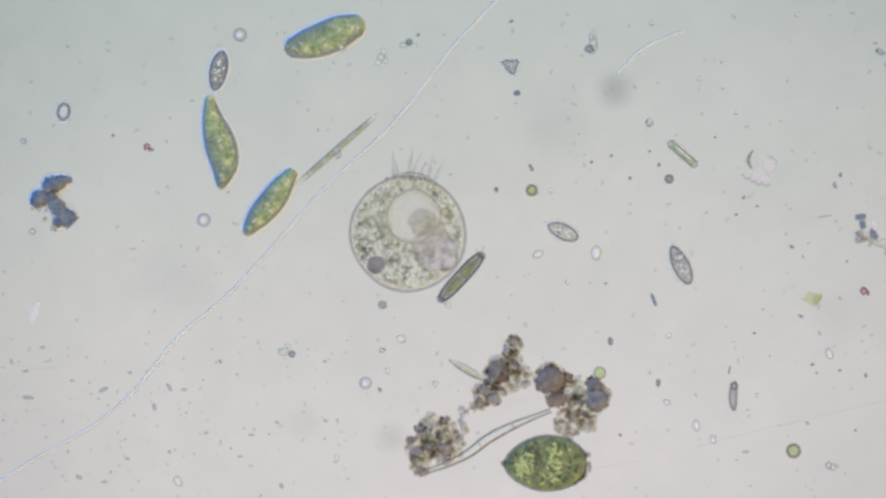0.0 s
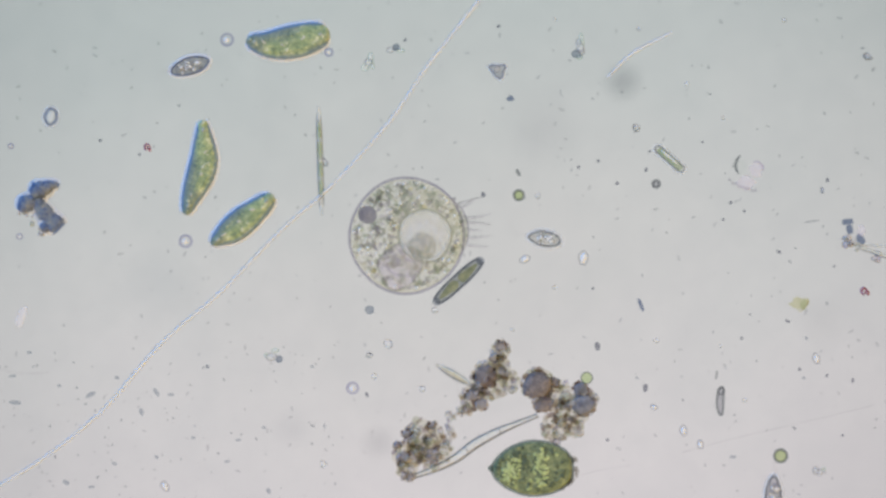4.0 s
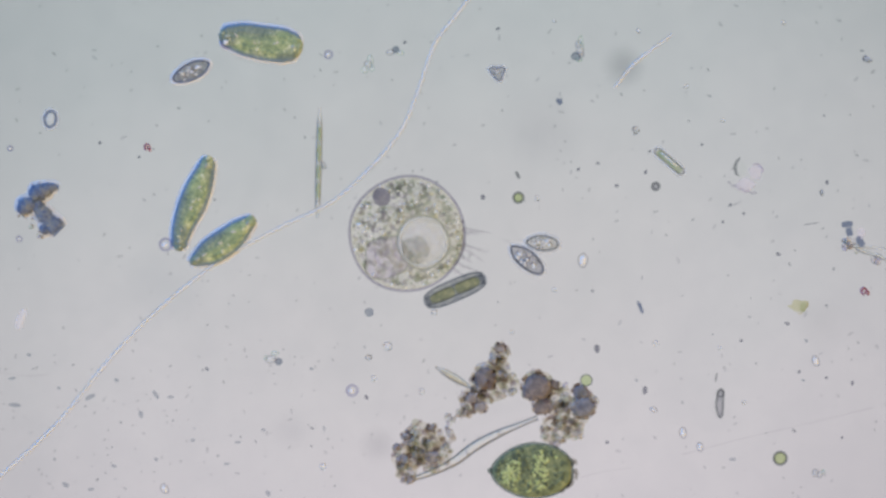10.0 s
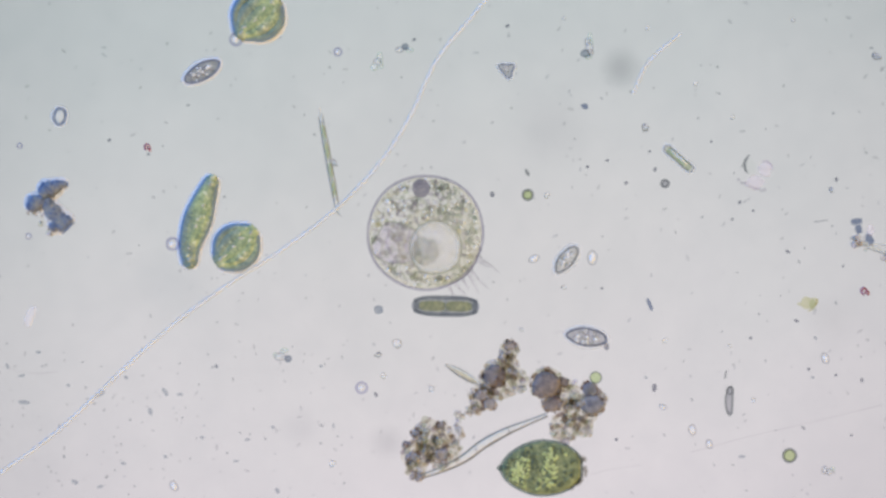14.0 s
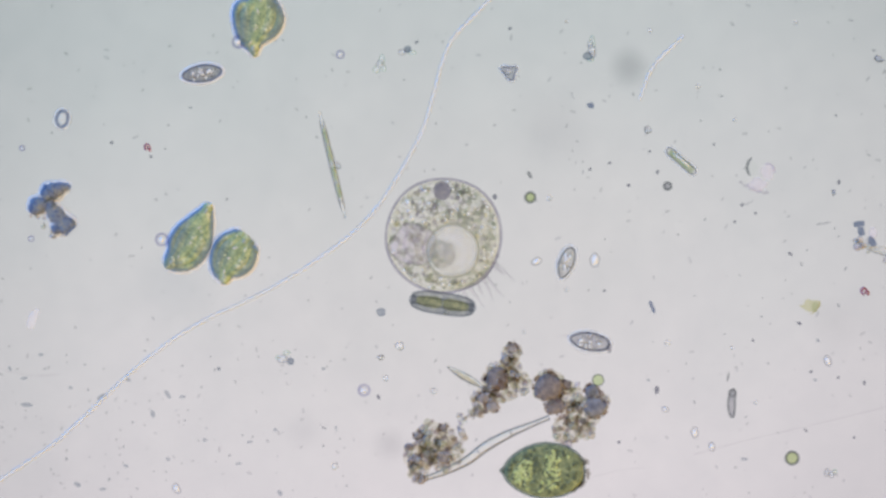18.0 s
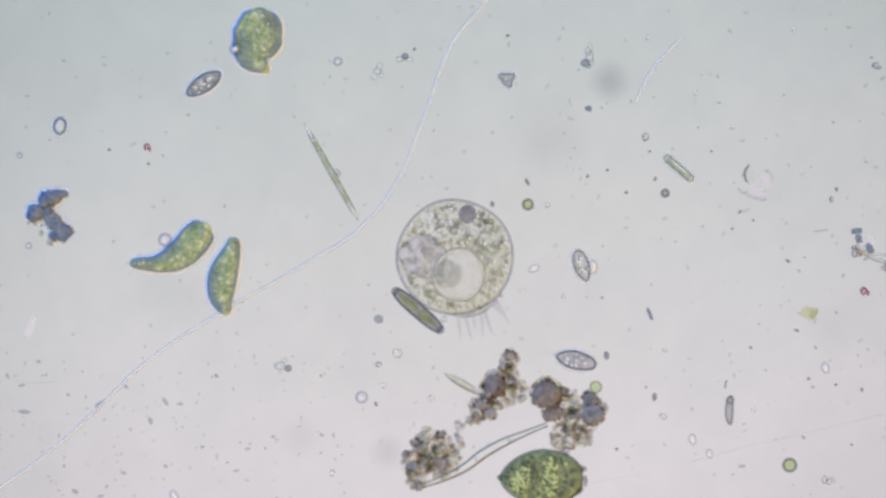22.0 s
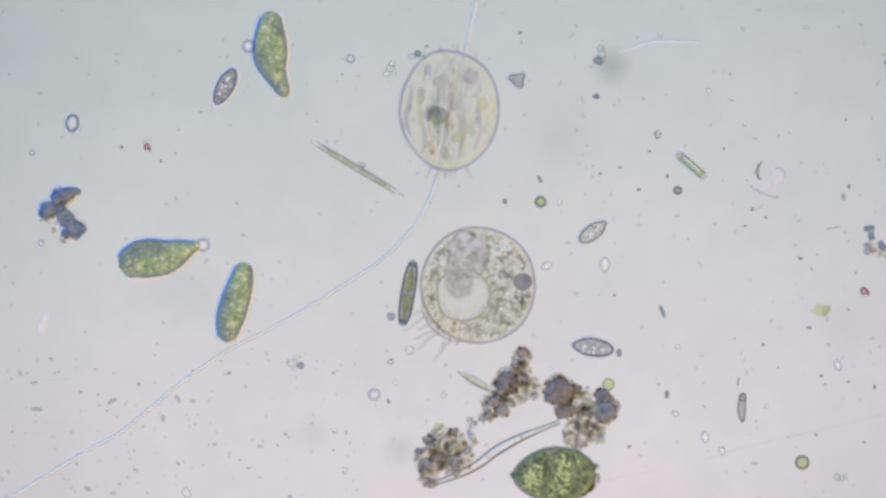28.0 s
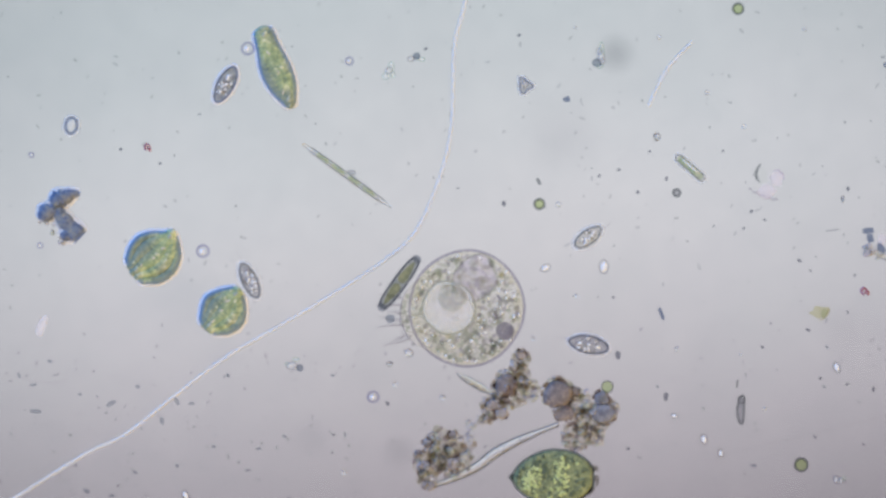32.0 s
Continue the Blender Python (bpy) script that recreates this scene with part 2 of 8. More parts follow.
def soft_material(name, depth, tint):
    """An out-of-focus grain: densest at its heart, fading to nothing."""
    m, nodes, links = blank(name)
    out = nodes.new("ShaderNodeOutputMaterial")
    tc = nodes.new("ShaderNodeTexCoord")
    ln = nodes.new("ShaderNodeVectorMath")
    ln.operation = "LENGTH"
    links.new(tc.outputs["Object"], ln.inputs[0])
    mr = nodes.new("ShaderNodeMapRange")
    mr.interpolation_type = "SMOOTHSTEP"
    mr.inputs["From Min"].default_value, mr.inputs["From Max"].default_value = 0.0, depth * U
    mr.inputs["To Min"].default_value, mr.inputs["To Max"].default_value = 0.0, 1.0
    links.new(ln.outputs["Value"], mr.inputs["Value"])
    mixc = nodes.new("ShaderNodeMix")
    mixc.data_type = "RGBA"
    links.new(mr.outputs[0], mixc.inputs["Factor"])
    mixc.inputs[6].default_value = (*tint, 1)
    mixc.inputs[7].default_value = (1, 1, 1, 1)
    tr = nodes.new("ShaderNodeBsdfTransparent")
    links.new(mixc.outputs[2], tr.inputs["Color"])
    links.new(tr.outputs[0], out.inputs["Surface"])
    return m


CYTOPLASM = clear("cytoplasm", [(0.38, (0.945, 0.937, 0.882)), (0.5, (0.972, 0.967, 0.93)), (0.62, (0.992, 0.985, 0.968))], 140, cloud=0.05, haze=(0.96, 0.96, 0.91))
PELLICLE = clear("pellicle", [(0.3, (0.70, 0.69, 0.76)), (0.7, (0.82, 0.81, 0.84))], 120)
INNER_RIM = clear("inner_rim", [(0.36, (0.985, 0.982, 0.94)), (0.64, (1, 0.998, 0.975))], 110, cloud=0.06, haze=(1.0, 0.98, 0.86))
VACUOLE = clear("vacuole_fluid", [(0.3, (0.965, 0.965, 1.0)), (0.7, (0.99, 0.99, 1.0))], 100, cloud=0.24, haze=(0.97, 0.98, 1.0))
VACUOLE_WALL = clear("vacuole_wall", [(0.35, (0.70, 0.73, 0.68)), (0.65, (0.88, 0.88, 0.83))], 300)
DARK_FOOD = clear("dark_food", [(0.40, (0.50, 0.49, 0.58)), (0.50, (0.62, 0.61, 0.68)), (0.60, (0.80, 0.78, 0.80))], 220, cloud=0.05, haze=(0.4, 0.4, 0.42))
GRANULES = bending("granules", [(0.0, (0.86, 0.84, 0.82)), (0.35, (0.95, 0.94, 0.90)), (0.7, (0.99, 0.98, 0.94)), (1.0, (0.92, 0.89, 0.94))], 1.03, 0.04, island=True, milk=0.16)
SOFT_GRAINS = tinted("soft_grains", [(0.0, (0.985, 0.975, 0.90)), (0.25, (0.955, 0.945, 0.975)), (0.5, (0.94, 0.955, 0.935)), (0.75, (0.995, 0.99, 0.965)), (1.0, (0.93, 0.925, 0.955))], island=True)
GREEN_GRAINS = tinted("green_grains", [(0.0, (0.88, 0.91, 0.875)), (0.5, (0.915, 0.935, 0.89)), (1.0, (0.905, 0.925, 0.92))])
VIOLET_GRAINS = tinted("violet_grains", [(0.0, (0.87, 0.855, 0.905)), (0.5, (0.915, 0.905, 0.935)), (1.0, (0.94, 0.93, 0.95))])
BROWN_HAZE = clear("brown_haze", [(0.36, (0.89, 0.88, 0.82)), (0.5, (0.94, 0.93, 0.89)), (0.64, (0.975, 0.97, 0.95))], 260)
# added film round things, imitating the bright colour-fringed halo at their edges
HALO_FILM = clear("clear_sheath", [(0.3, (0.93, 0.945, 0.96)), (0.7, (0.96, 0.97, 0.98))], 200, cloud=0.36, haze=(1.0, 1.0, 1.0))
CLOT = dense("brown_clot", [(0.38, (0.145, 0.124, 0.118)), (0.50, (0.205, 0.176, 0.164)), (0.62, (0.32, 0.27, 0.23))], 230, 0.06)
CLOT_BLUE = dense("slate_clot", [(0.38, (0.140, 0.145, 0.168)), (0.50, (0.205, 0.208, 0.230)), (0.62, (0.31, 0.31, 0.305))], 230, 0.06)
CLOT_PALE = dense("pale_clot", [(0.38, (0.25, 0.235, 0.235)), (0.50, (0.34, 0.315, 0.305)), (0.62, (0.47, 0.43, 0.38))], 260, 0.06)
DARK_DOTS = clear("dark_dot", [(0.36, (0.58, 0.58, 0.63)), (0.64, (0.72, 0.72, 0.75))], 300)
LILAC_FLUID = clear("lilac_fluid", [(0.36, (0.91, 0.89, 0.95)), (0.64, (0.965, 0.95, 0.985))], 120, cloud=0.08, haze=(0.95, 0.93, 0.97))
PINK_FILM = clear("pink_film", [(0.36, (0.955, 0.93, 0.95)), (0.64, (1, 0.985, 0.99))], 120, cloud=0.14, haze=(1.0, 0.96, 0.97))
PALE_SPARK = clear("pale_spark", [(0.36, (0.93, 0.95, 0.93)), (0.64, (1, 1, 0.99))], 200, cloud=0.2, haze=(0.98, 0.99, 0.97))
BUBBLE_FILM = clear("bubble_film", [(0.36, (0.955, 0.955, 0.965)), (0.64, (0.985, 0.985, 0.985))], 120)
BROWN_GRAIN = tinted("brown_grain", [(0.0, (0.66, 0.58, 0.54)), (0.4, (0.80, 0.72, 0.62)), (0.7, (0.72, 0.70, 0.74)), (1.0, (0.88, 0.84, 0.76))], 600, island=False)
# weaker kind of the added halo film, for smaller things
HALO_FILM_THIN = clear("thin_halo_film", [(0.3, (0.94, 0.955, 0.97)), (0.7, (0.97, 0.98, 0.985))], 200, cloud=0.17, haze=(1.0, 1.0, 1.0))
ROVER_FOOD = clear("rover_food", [(0.36, (0.62, 0.66, 0.66)), (0.64, (0.80, 0.82, 0.79))], 160)
PALE_FLAKE = clear("whitish_flake", [(0.36, (0.94, 0.93, 0.93)), (0.64, (1, 0.99, 0.98))], 160, cloud=0.22, haze=(1.0, 0.98, 0.97))
TEAL_FILM = clear("teal_film", [(0.36, (0.80, 0.88, 0.84)), (0.64, (0.92, 0.96, 0.93))], 200)
PLASTID = dense("pale_plastid", [(0.38, (0.42, 0.47, 0.28)), (0.62, (0.76, 0.77, 0.52))], 300, 0.1)
BEIGE = dense("beige_streak", [(0.38, (0.48, 0.45, 0.34)), (0.62, (0.80, 0.76, 0.62))], 300, 0.1)
AMBER = clear("amber_bit", [(0.36, (0.93, 0.89, 0.74)), (0.64, (0.99, 0.97, 0.87))], 200)
CIRRUS = bending("cirrus", [(0, (0.95, 0.94, 0.96)), (1, (0.99, 0.98, 0.99))], 1.04)
CELL_WALL = bending("filament_wall", [(0, (0.89, 0.92, 0.915)), (1, (0.91, 0.935, 0.93))], 1.065, 0.02, milk=0.38)
CLEAR_DROP = bending("clear_drop", [(0, (0.98, 0.99, 0.98)), (1, (1, 1, 0.99))], 1.05, 0.02, milk=0.15)
SILICA = bending("silica", [(0, (0.95, 0.96, 0.91)), (1, (0.98, 0.98, 0.95))], 1.06, 0.03, milk=0.18)
GRAIN = bending("grain", [(0.0, (0.78, 0.81, 0.85)), (0.5, (0.88, 0.90, 0.91)), (1.0, (0.95, 0.95, 0.94))], 1.08, 0.06, milk=0.08)
FLOC_TONES = [(0.0, (0.82, 0.79, 0.82)), (0.18, (0.92, 0.875, 0.80)), (0.36, (0.975, 0.96, 0.94)), (0.55, (0.89, 0.90, 0.84)), (0.75, (0.985, 0.98, 0.97)), (1.0, (0.89, 0.885, 0.935))]
FLOC = tinted("floc", FLOC_TONES)
FLOC_ONE = bending("floc_grain", [(0.0, (0.86, 0.81, 0.75)), (0.3, (0.92, 0.895, 0.885)), (0.5, (0.84, 0.87, 0.78)), (0.75, (0.98, 0.97, 0.94)), (1.0, (0.84, 0.82, 0.92))], 1.05, 0.05, milk=0.16)
SLATE_SOLID = dense("slate_mass", [(0.40, (0.105, 0.135, 0.205)), (0.50, (0.17, 0.205, 0.27)), (0.60, (0.25, 0.265, 0.25)), (0.68, (0.38, 0.33, 0.25))], 160, 0.1)
# matt white for painted highlights, where cells and drops would focus the lamp
GLINT = dense("glint", [(0.35, (0.80, 0.82, 0.78)), (0.65, (0.97, 0.97, 0.94))], 500, 0.05)
DOTS = tinted("dark_dots", [(0.0, (0.76, 0.76, 0.83)), (0.5, (0.84, 0.83, 0.86)), (1.0, (0.90, 0.90, 0.82))], 900)
GREEN = dense("chloroplast_green", [(0.38, (0.098, 0.126, 0.066)), (0.46, (0.165, 0.200, 0.098)), (0.54, (0.240, 0.278, 0.126)), (0.64, (0.380, 0.405, 0.185))], 190, 0.08)
OLIVE = clear("olive_plastid", [(0.36, (0.76, 0.73, 0.60)), (0.5, (0.88, 0.85, 0.70)), (0.62, (0.98, 0.96, 0.86))], 200)
SHELL = clear("smoky_shell", [(0.42, (0.64, 0.665, 0.69)), (0.58, (0.78, 0.79, 0.78))], 130)
BRASS = clear("brassy_plastid", [(0.40, (0.74, 0.76, 0.62)), (0.50, (0.87, 0.87, 0.68)), (0.60, (1, 0.98, 0.80))], 130)
DARK_WALL = clear("dark_wall", [(0.36, (0.44, 0.47, 0.54)), (0.64, (0.60, 0.62, 0.66))], 260)
GIRDLE = clear("girdle_edge", [(0.36, (0.66, 0.68, 0.72)), (0.64, (0.80, 0.81, 0.84))], 260)
PALE_SPOT = dense("pale_spot", [(0.4, (0.34, 0.39, 0.31)), (0.6, (0.50, 0.54, 0.42))], 500, 0.1)
SHAFT_GREY = dense("shaft_grey", [(0.3, (0.42, 0.42, 0.43)), (0.7, (0.5, 0.5, 0.5))], 3.0, 0.0)
SCRATCH = clear("scratch", [(0.35, (0.965, 0.96, 0.965)), (0.65, (0.99, 0.99, 0.99))], 30)
SMOKE_WALL = clear("smoky_wall", [(0.3, (0.56, 0.58, 0.60)), (0.7, (0.72, 0.73, 0.73))], 300)
GREY_BODY = clear("grey_body", [(0.3, (0.70, 0.72, 0.74)), (0.5, (0.82, 0.82, 0.84)), (0.7, (0.93, 0.93, 0.92))], 380)
LILAC = clear("lilac_flake", [(0.3, (0.84, 0.80, 0.88)), (0.7, (0.94, 0.91, 0.96))], 200)
YELLOW = clear("yellow_flake", [(0.3, (0.88, 0.88, 0.72)), (0.7, (0.98, 0.97, 0.86))], 250)
ALGA = clear("alga_green", [(0.3, (0.76, 0.84, 0.62)), (0.7, (0.93, 0.95, 0.76))], 500)
RED_DUST = dense("red_dust", [(0.44, (0.22, 0.01, 0.06)), (0.60, (0.80, 0.45, 0.52))], 700, 0.3)


# ---- building blocks ----
class Shape:
    """Vertices and faces gathered in view pixels, turned into one mesh."""

    def __init__(self):
        self.v, self.f = [], []

    def ball(self, c, r, seg=12, rings=7, turn=0.0, rough=0.0):
        """An ellipsoid: centre c, half axes r, turned about z, its skin roughened."""
        b = len(self.v)
        ct, st = math.cos(turn), math.sin(turn)
        for i in range(rings + 1):
            ph = math.pi * i / rings
            for j in range(1 if i in (0, rings) else seg):
                th = 2 * math.pi * j / seg
                k = 1 + rough * random.uniform(-1, 1)
                x, y, z = r[0] * math.sin(ph) * math.cos(th) * k, r[1] * math.sin(ph) * math.sin(th) * k, r[2] * math.cos(ph) * k
                self.v.append((c[0] + x * ct - y * st, c[1] + x * st + y * ct, c[2] + z))
        row = lambda i: b + (0 if i == 0 else 1 + (i - 1) * seg)
        for j in range(seg):
            k = (j + 1) % seg
            self.f.append((row(0), row(1) + j, row(1) + k))
            for i in range(1, rings - 1):
                self.f.append((row(i) + j, row(i + 1) + j, row(i + 1) + k, row(i) + k))
            self.f.append((row(rings - 1) + j, row(rings), row(rings - 1) + k))
        return self

    def tube(self, pts, radii, seg=8, closed=False, flat=1.0):
        """A tube along points, with its radius at each; ends rounded shut unless closed on itself."""
        b, n = len(self.v), len(pts)
        for i, p in enumerate(pts):
            a = Vector(pts[(i - 1) % n] if closed or i else pts[0])
            c = Vector(pts[(i + 1) % n] if closed or i < n - 1 else pts[-1])
            d = (c - a).normalized()
            side = d.cross(Vector((0, 0, 1)))
            side = side.normalized() if side.length > 1e-6 else Vector((1, 0, 0))
            up = side.cross(d)
            r = radii[i] if hasattr(radii, "__len__") else radii
            for j in range(seg):
                th = 2 * math.pi * j / seg
                self.v.append(tuple(Vector(p) + side * (r * math.cos(th)) + up * (r * flat * math.sin(th))))
        for i in range(n if closed else n - 1):
            for j in range(seg):
                k, m = (j + 1) % seg, (i + 1) % n
                self.f.append((b + i * seg + j, b + i * seg + k, b + m * seg + k, b + m * seg + j))
        if not closed:
            self.f.append(tuple(b + j for j in range(seg)))
            self.f.append(tuple(b + (n - 1) * seg + seg - 1 - j for j in range(seg)))
        return self

    def cushion(self, outline, height, z, rings=7, power=0.5):
        """A lens-shaped body over a closed outline, thickest in the middle, its lowest point at z - height."""
        b, n = len(self.v), len(outline)
        cx, cy = sum(p[0] for p in outline) / n, sum(p[1] for p in outline) / n
        for s in (1, -1):
            for i in range(rings if s == 1 else rings - 1):
                k = math.cos(0.5 * math.pi * i / rings) if s == 1 else math.cos(0.5 * math.pi * (i + 1) / rings)
                h = s * height * max(0.0, 1 - k * k) ** power
                for x, y in outline:
                    self.v.append((cx + (x - cx) * k, cy + (y - cy) * k, z + h))
        top = len(self.v)
        self.v += [(cx, cy, z + height), (cx, cy, z - height)]
        for j in range(n):
            k = (j + 1) % n
            for i in range(rings - 1):
                self.f.append((b + i * n + j, b + i * n + k, b + (i + 1) * n + k, b + (i + 1) * n + j))
            self.f.append((b + (rings - 1) * n + j, b + (rings - 1) * n + k, top))
            low = b + rings * n
            self.f.append((b + k, b + j, low + j, low + k))
            for i in range(rings - 2):
                self.f.append((low + i * n + k, low + i * n + j, low + (i + 1) * n + j, low + (i + 1) * n + k))
            self.f.append((low + (rings - 2) * n + k, low + (rings - 2) * n + j, top + 1))
        return self

    def mesh(self, name, material, smooth=True):
        me = bpy.data.meshes.new(name)
        me.from_pydata([(x * U, y * U, z * U) for x, y, z in self.v], [], self.f)
        me.polygons.foreach_set("use_smooth", [smooth] * len(me.polygons))
        me.materials.append(material)
        me.update()
        return me


def thing(name, label, category, group="", kind="", m=None):
    ob = tagged(new(name), label, category, group, kind)
    ob.matrix_basis = m or Matrix()
    return ob


def part(name, shape, material, parent, label="", smooth=True, kind=""):
    ob = new(name, shape if isinstance(shape, bpy.types.Mesh) else shape.mesh(name, material, smooth))
    ob.parent = parent
    return tagged(ob, label, kind=kind)


def solid(name, shape, material, m, label, category, group="", kind="", smooth=True):
    """A thing of one piece."""
    ob = new(name, shape.mesh(name, material, smooth))
    ob.matrix_basis = m
    return tagged(ob, label, category, group, kind)


def egg(a, b, n=48, point=0.0, wobble=0.0, seed=0):
    """A closed outline: half axes a and b, drawn to a point at its -x end, a little uneven. y runs up."""
    rnd = random.Random(seed)
    w = [(rnd.uniform(-1, 1), rnd.uniform(0, 6.3)) for _ in range(4)]
    pts = []
    for i in range(n):
        th = 2 * math.pi * i / n
        k = 1 + wobble * sum(c * math.sin((j + 2) * th + p) for j, (c, p) in enumerate(w))
        x, y = math.cos(th), math.sin(th)
        if x < 0:
            y *= 1 - point * (x * x) ** 0.9
            x *= 1 + 0.18 * point
        pts.append((a * x * k, b * y * k))
    return pts


def ring_of(outline, z, inset=0.0):
    n = len(outline)
    cx, cy = sum(p[0] for p in outline) / n, sum(p[1] for p in outline) / n
    out = []
    for x, y in outline:
        d = math.hypot(x - cx, y - cy) or 1.0
        out.append((x - (x - cx) / d * inset, y - (y - cy) / d * inset, z))
    return out


def smooth_line(pts, steps=10):
    """A Catmull-Rom line through the points."""
    p = [Vector(q) for q in pts]
    p = [p[0] * 2 - p[1]] + p + [p[-1] * 2 - p[-2]]
    out = []
    for i in range(1, len(p) - 2):
        for s in range(steps):
            t = s / steps
            out.append(0.5 * (2 * p[i] + (p[i + 1] - p[i - 1]) * t + (2 * p[i - 1] - 5 * p[i] + 4 * p[i + 1] - p[i + 2]) * t * t
                              + (3 * p[i] - p[i - 1] - 3 * p[i + 1] + p[i + 2]) * t ** 3))
    out.append(p[-2])
    return out


def along(line, lengths):
    """Points at the given lengths along a line of points, and the directions there."""
    acc, res, i = 0.0, [], 0
    for want in lengths:
        while i < len(line) - 2 and acc + (line[i + 1] - line[i]).length < want:
            acc += (line[i + 1] - line[i]).length
            i += 1
        d = line[i + 1] - line[i]
        res.append((line[i] + d.normalized() * (want - acc), d.normalized()))
    return res


# ---- the slide and the lamp below it ----
def build_setting():
    s = Shape()
    w, h, d = 4200, 3000, 100
    for z in (0, -d):
        s.v += [(-w, -h, z), (w, -h, z), (w, h, z), (-w, h, z)]
    s.f += [(0, 1, 2, 3), (7, 6, 5, 4), (0, 4, 5, 1), (1, 5, 6, 2), (2, 6, 7, 3), (3, 7, 4, 0)]
    solid("glass_slide", s, slide_material(), Matrix(), "clear glass microscope slide under a film of pond water", "slide", kind="structure", smooth=False)
    f = Shape()
    f.v += [(-3200, -3800, 0), (3200, -3800, 0), (3200, 2600, 0), (-3200, 2600, 0)]
    f.f.append((0, 1, 2, 3))
    # added unseen walls: bent rays meet them, so edges of glassy matter darken
    shaft = Shape()
    a, b, t = 2850.0, 2200.0, 100.0
    for x0, y0, x1, y1 in ((-a - t, -b - t, a + t, -b), (-a - t, b, a + t, b + t), (-a - t, -b, -a, b), (a, -b, a + t, b)):
        n = len(shaft.v)
        for z in (-14900, -900):
            shaft.v += [(x0, y0, z), (x1, y0, z), (x1, y1, z), (x0, y1, z)]
        shaft.f += [tuple(n + k for k in q) for q in ((3, 2, 1, 0), (4, 5, 6, 7), (0, 1, 5, 4), (1, 2, 6, 5), (2, 3, 7, 6), (3, 0, 4, 7))]
    solid("lamp_housing", shaft, SHAFT_GREY, Matrix(), "added unseen grey shaft under the slide that darkens refracted edges", "housing", kind="structure", smooth=False)
    solid("backdrop", f, field_material(), pose(0, 0, -6.0), "glowing pale grey field of the microscope lamp, vignette painted in", "backdrop", kind="structure", smooth=False)
    # added unseen sheet between lamp and slide, graded to darken the field
    dim_sheet_shape = Shape()
    dim_sheet_shape.v += [(-2500, -2400, 0), (2500, -2400, 0), (2500, 0, 0), (-2500, 0, 0), (-2500, -2400, -8), (2500, -2400, -8), (2500, 0, -8), (-2500, 0, -8)]
    dim_sheet_shape.f += [(0, 1, 2, 3), (7, 6, 5, 4), (0, 4, 5, 1), (1, 5, 6, 2), (2, 6, 7, 3), (3, 7, 4, 0)]
    return solid("dimming_sheet", dim_sheet_shape, dim_sheet_material(), pose(0, -0.4, -3.0), "added unseen graded sheet that darkens the lamp field near the end", "filter", kind="structure", smooth=False)


# ---- long green cells that bend ----
STATIONS = 17


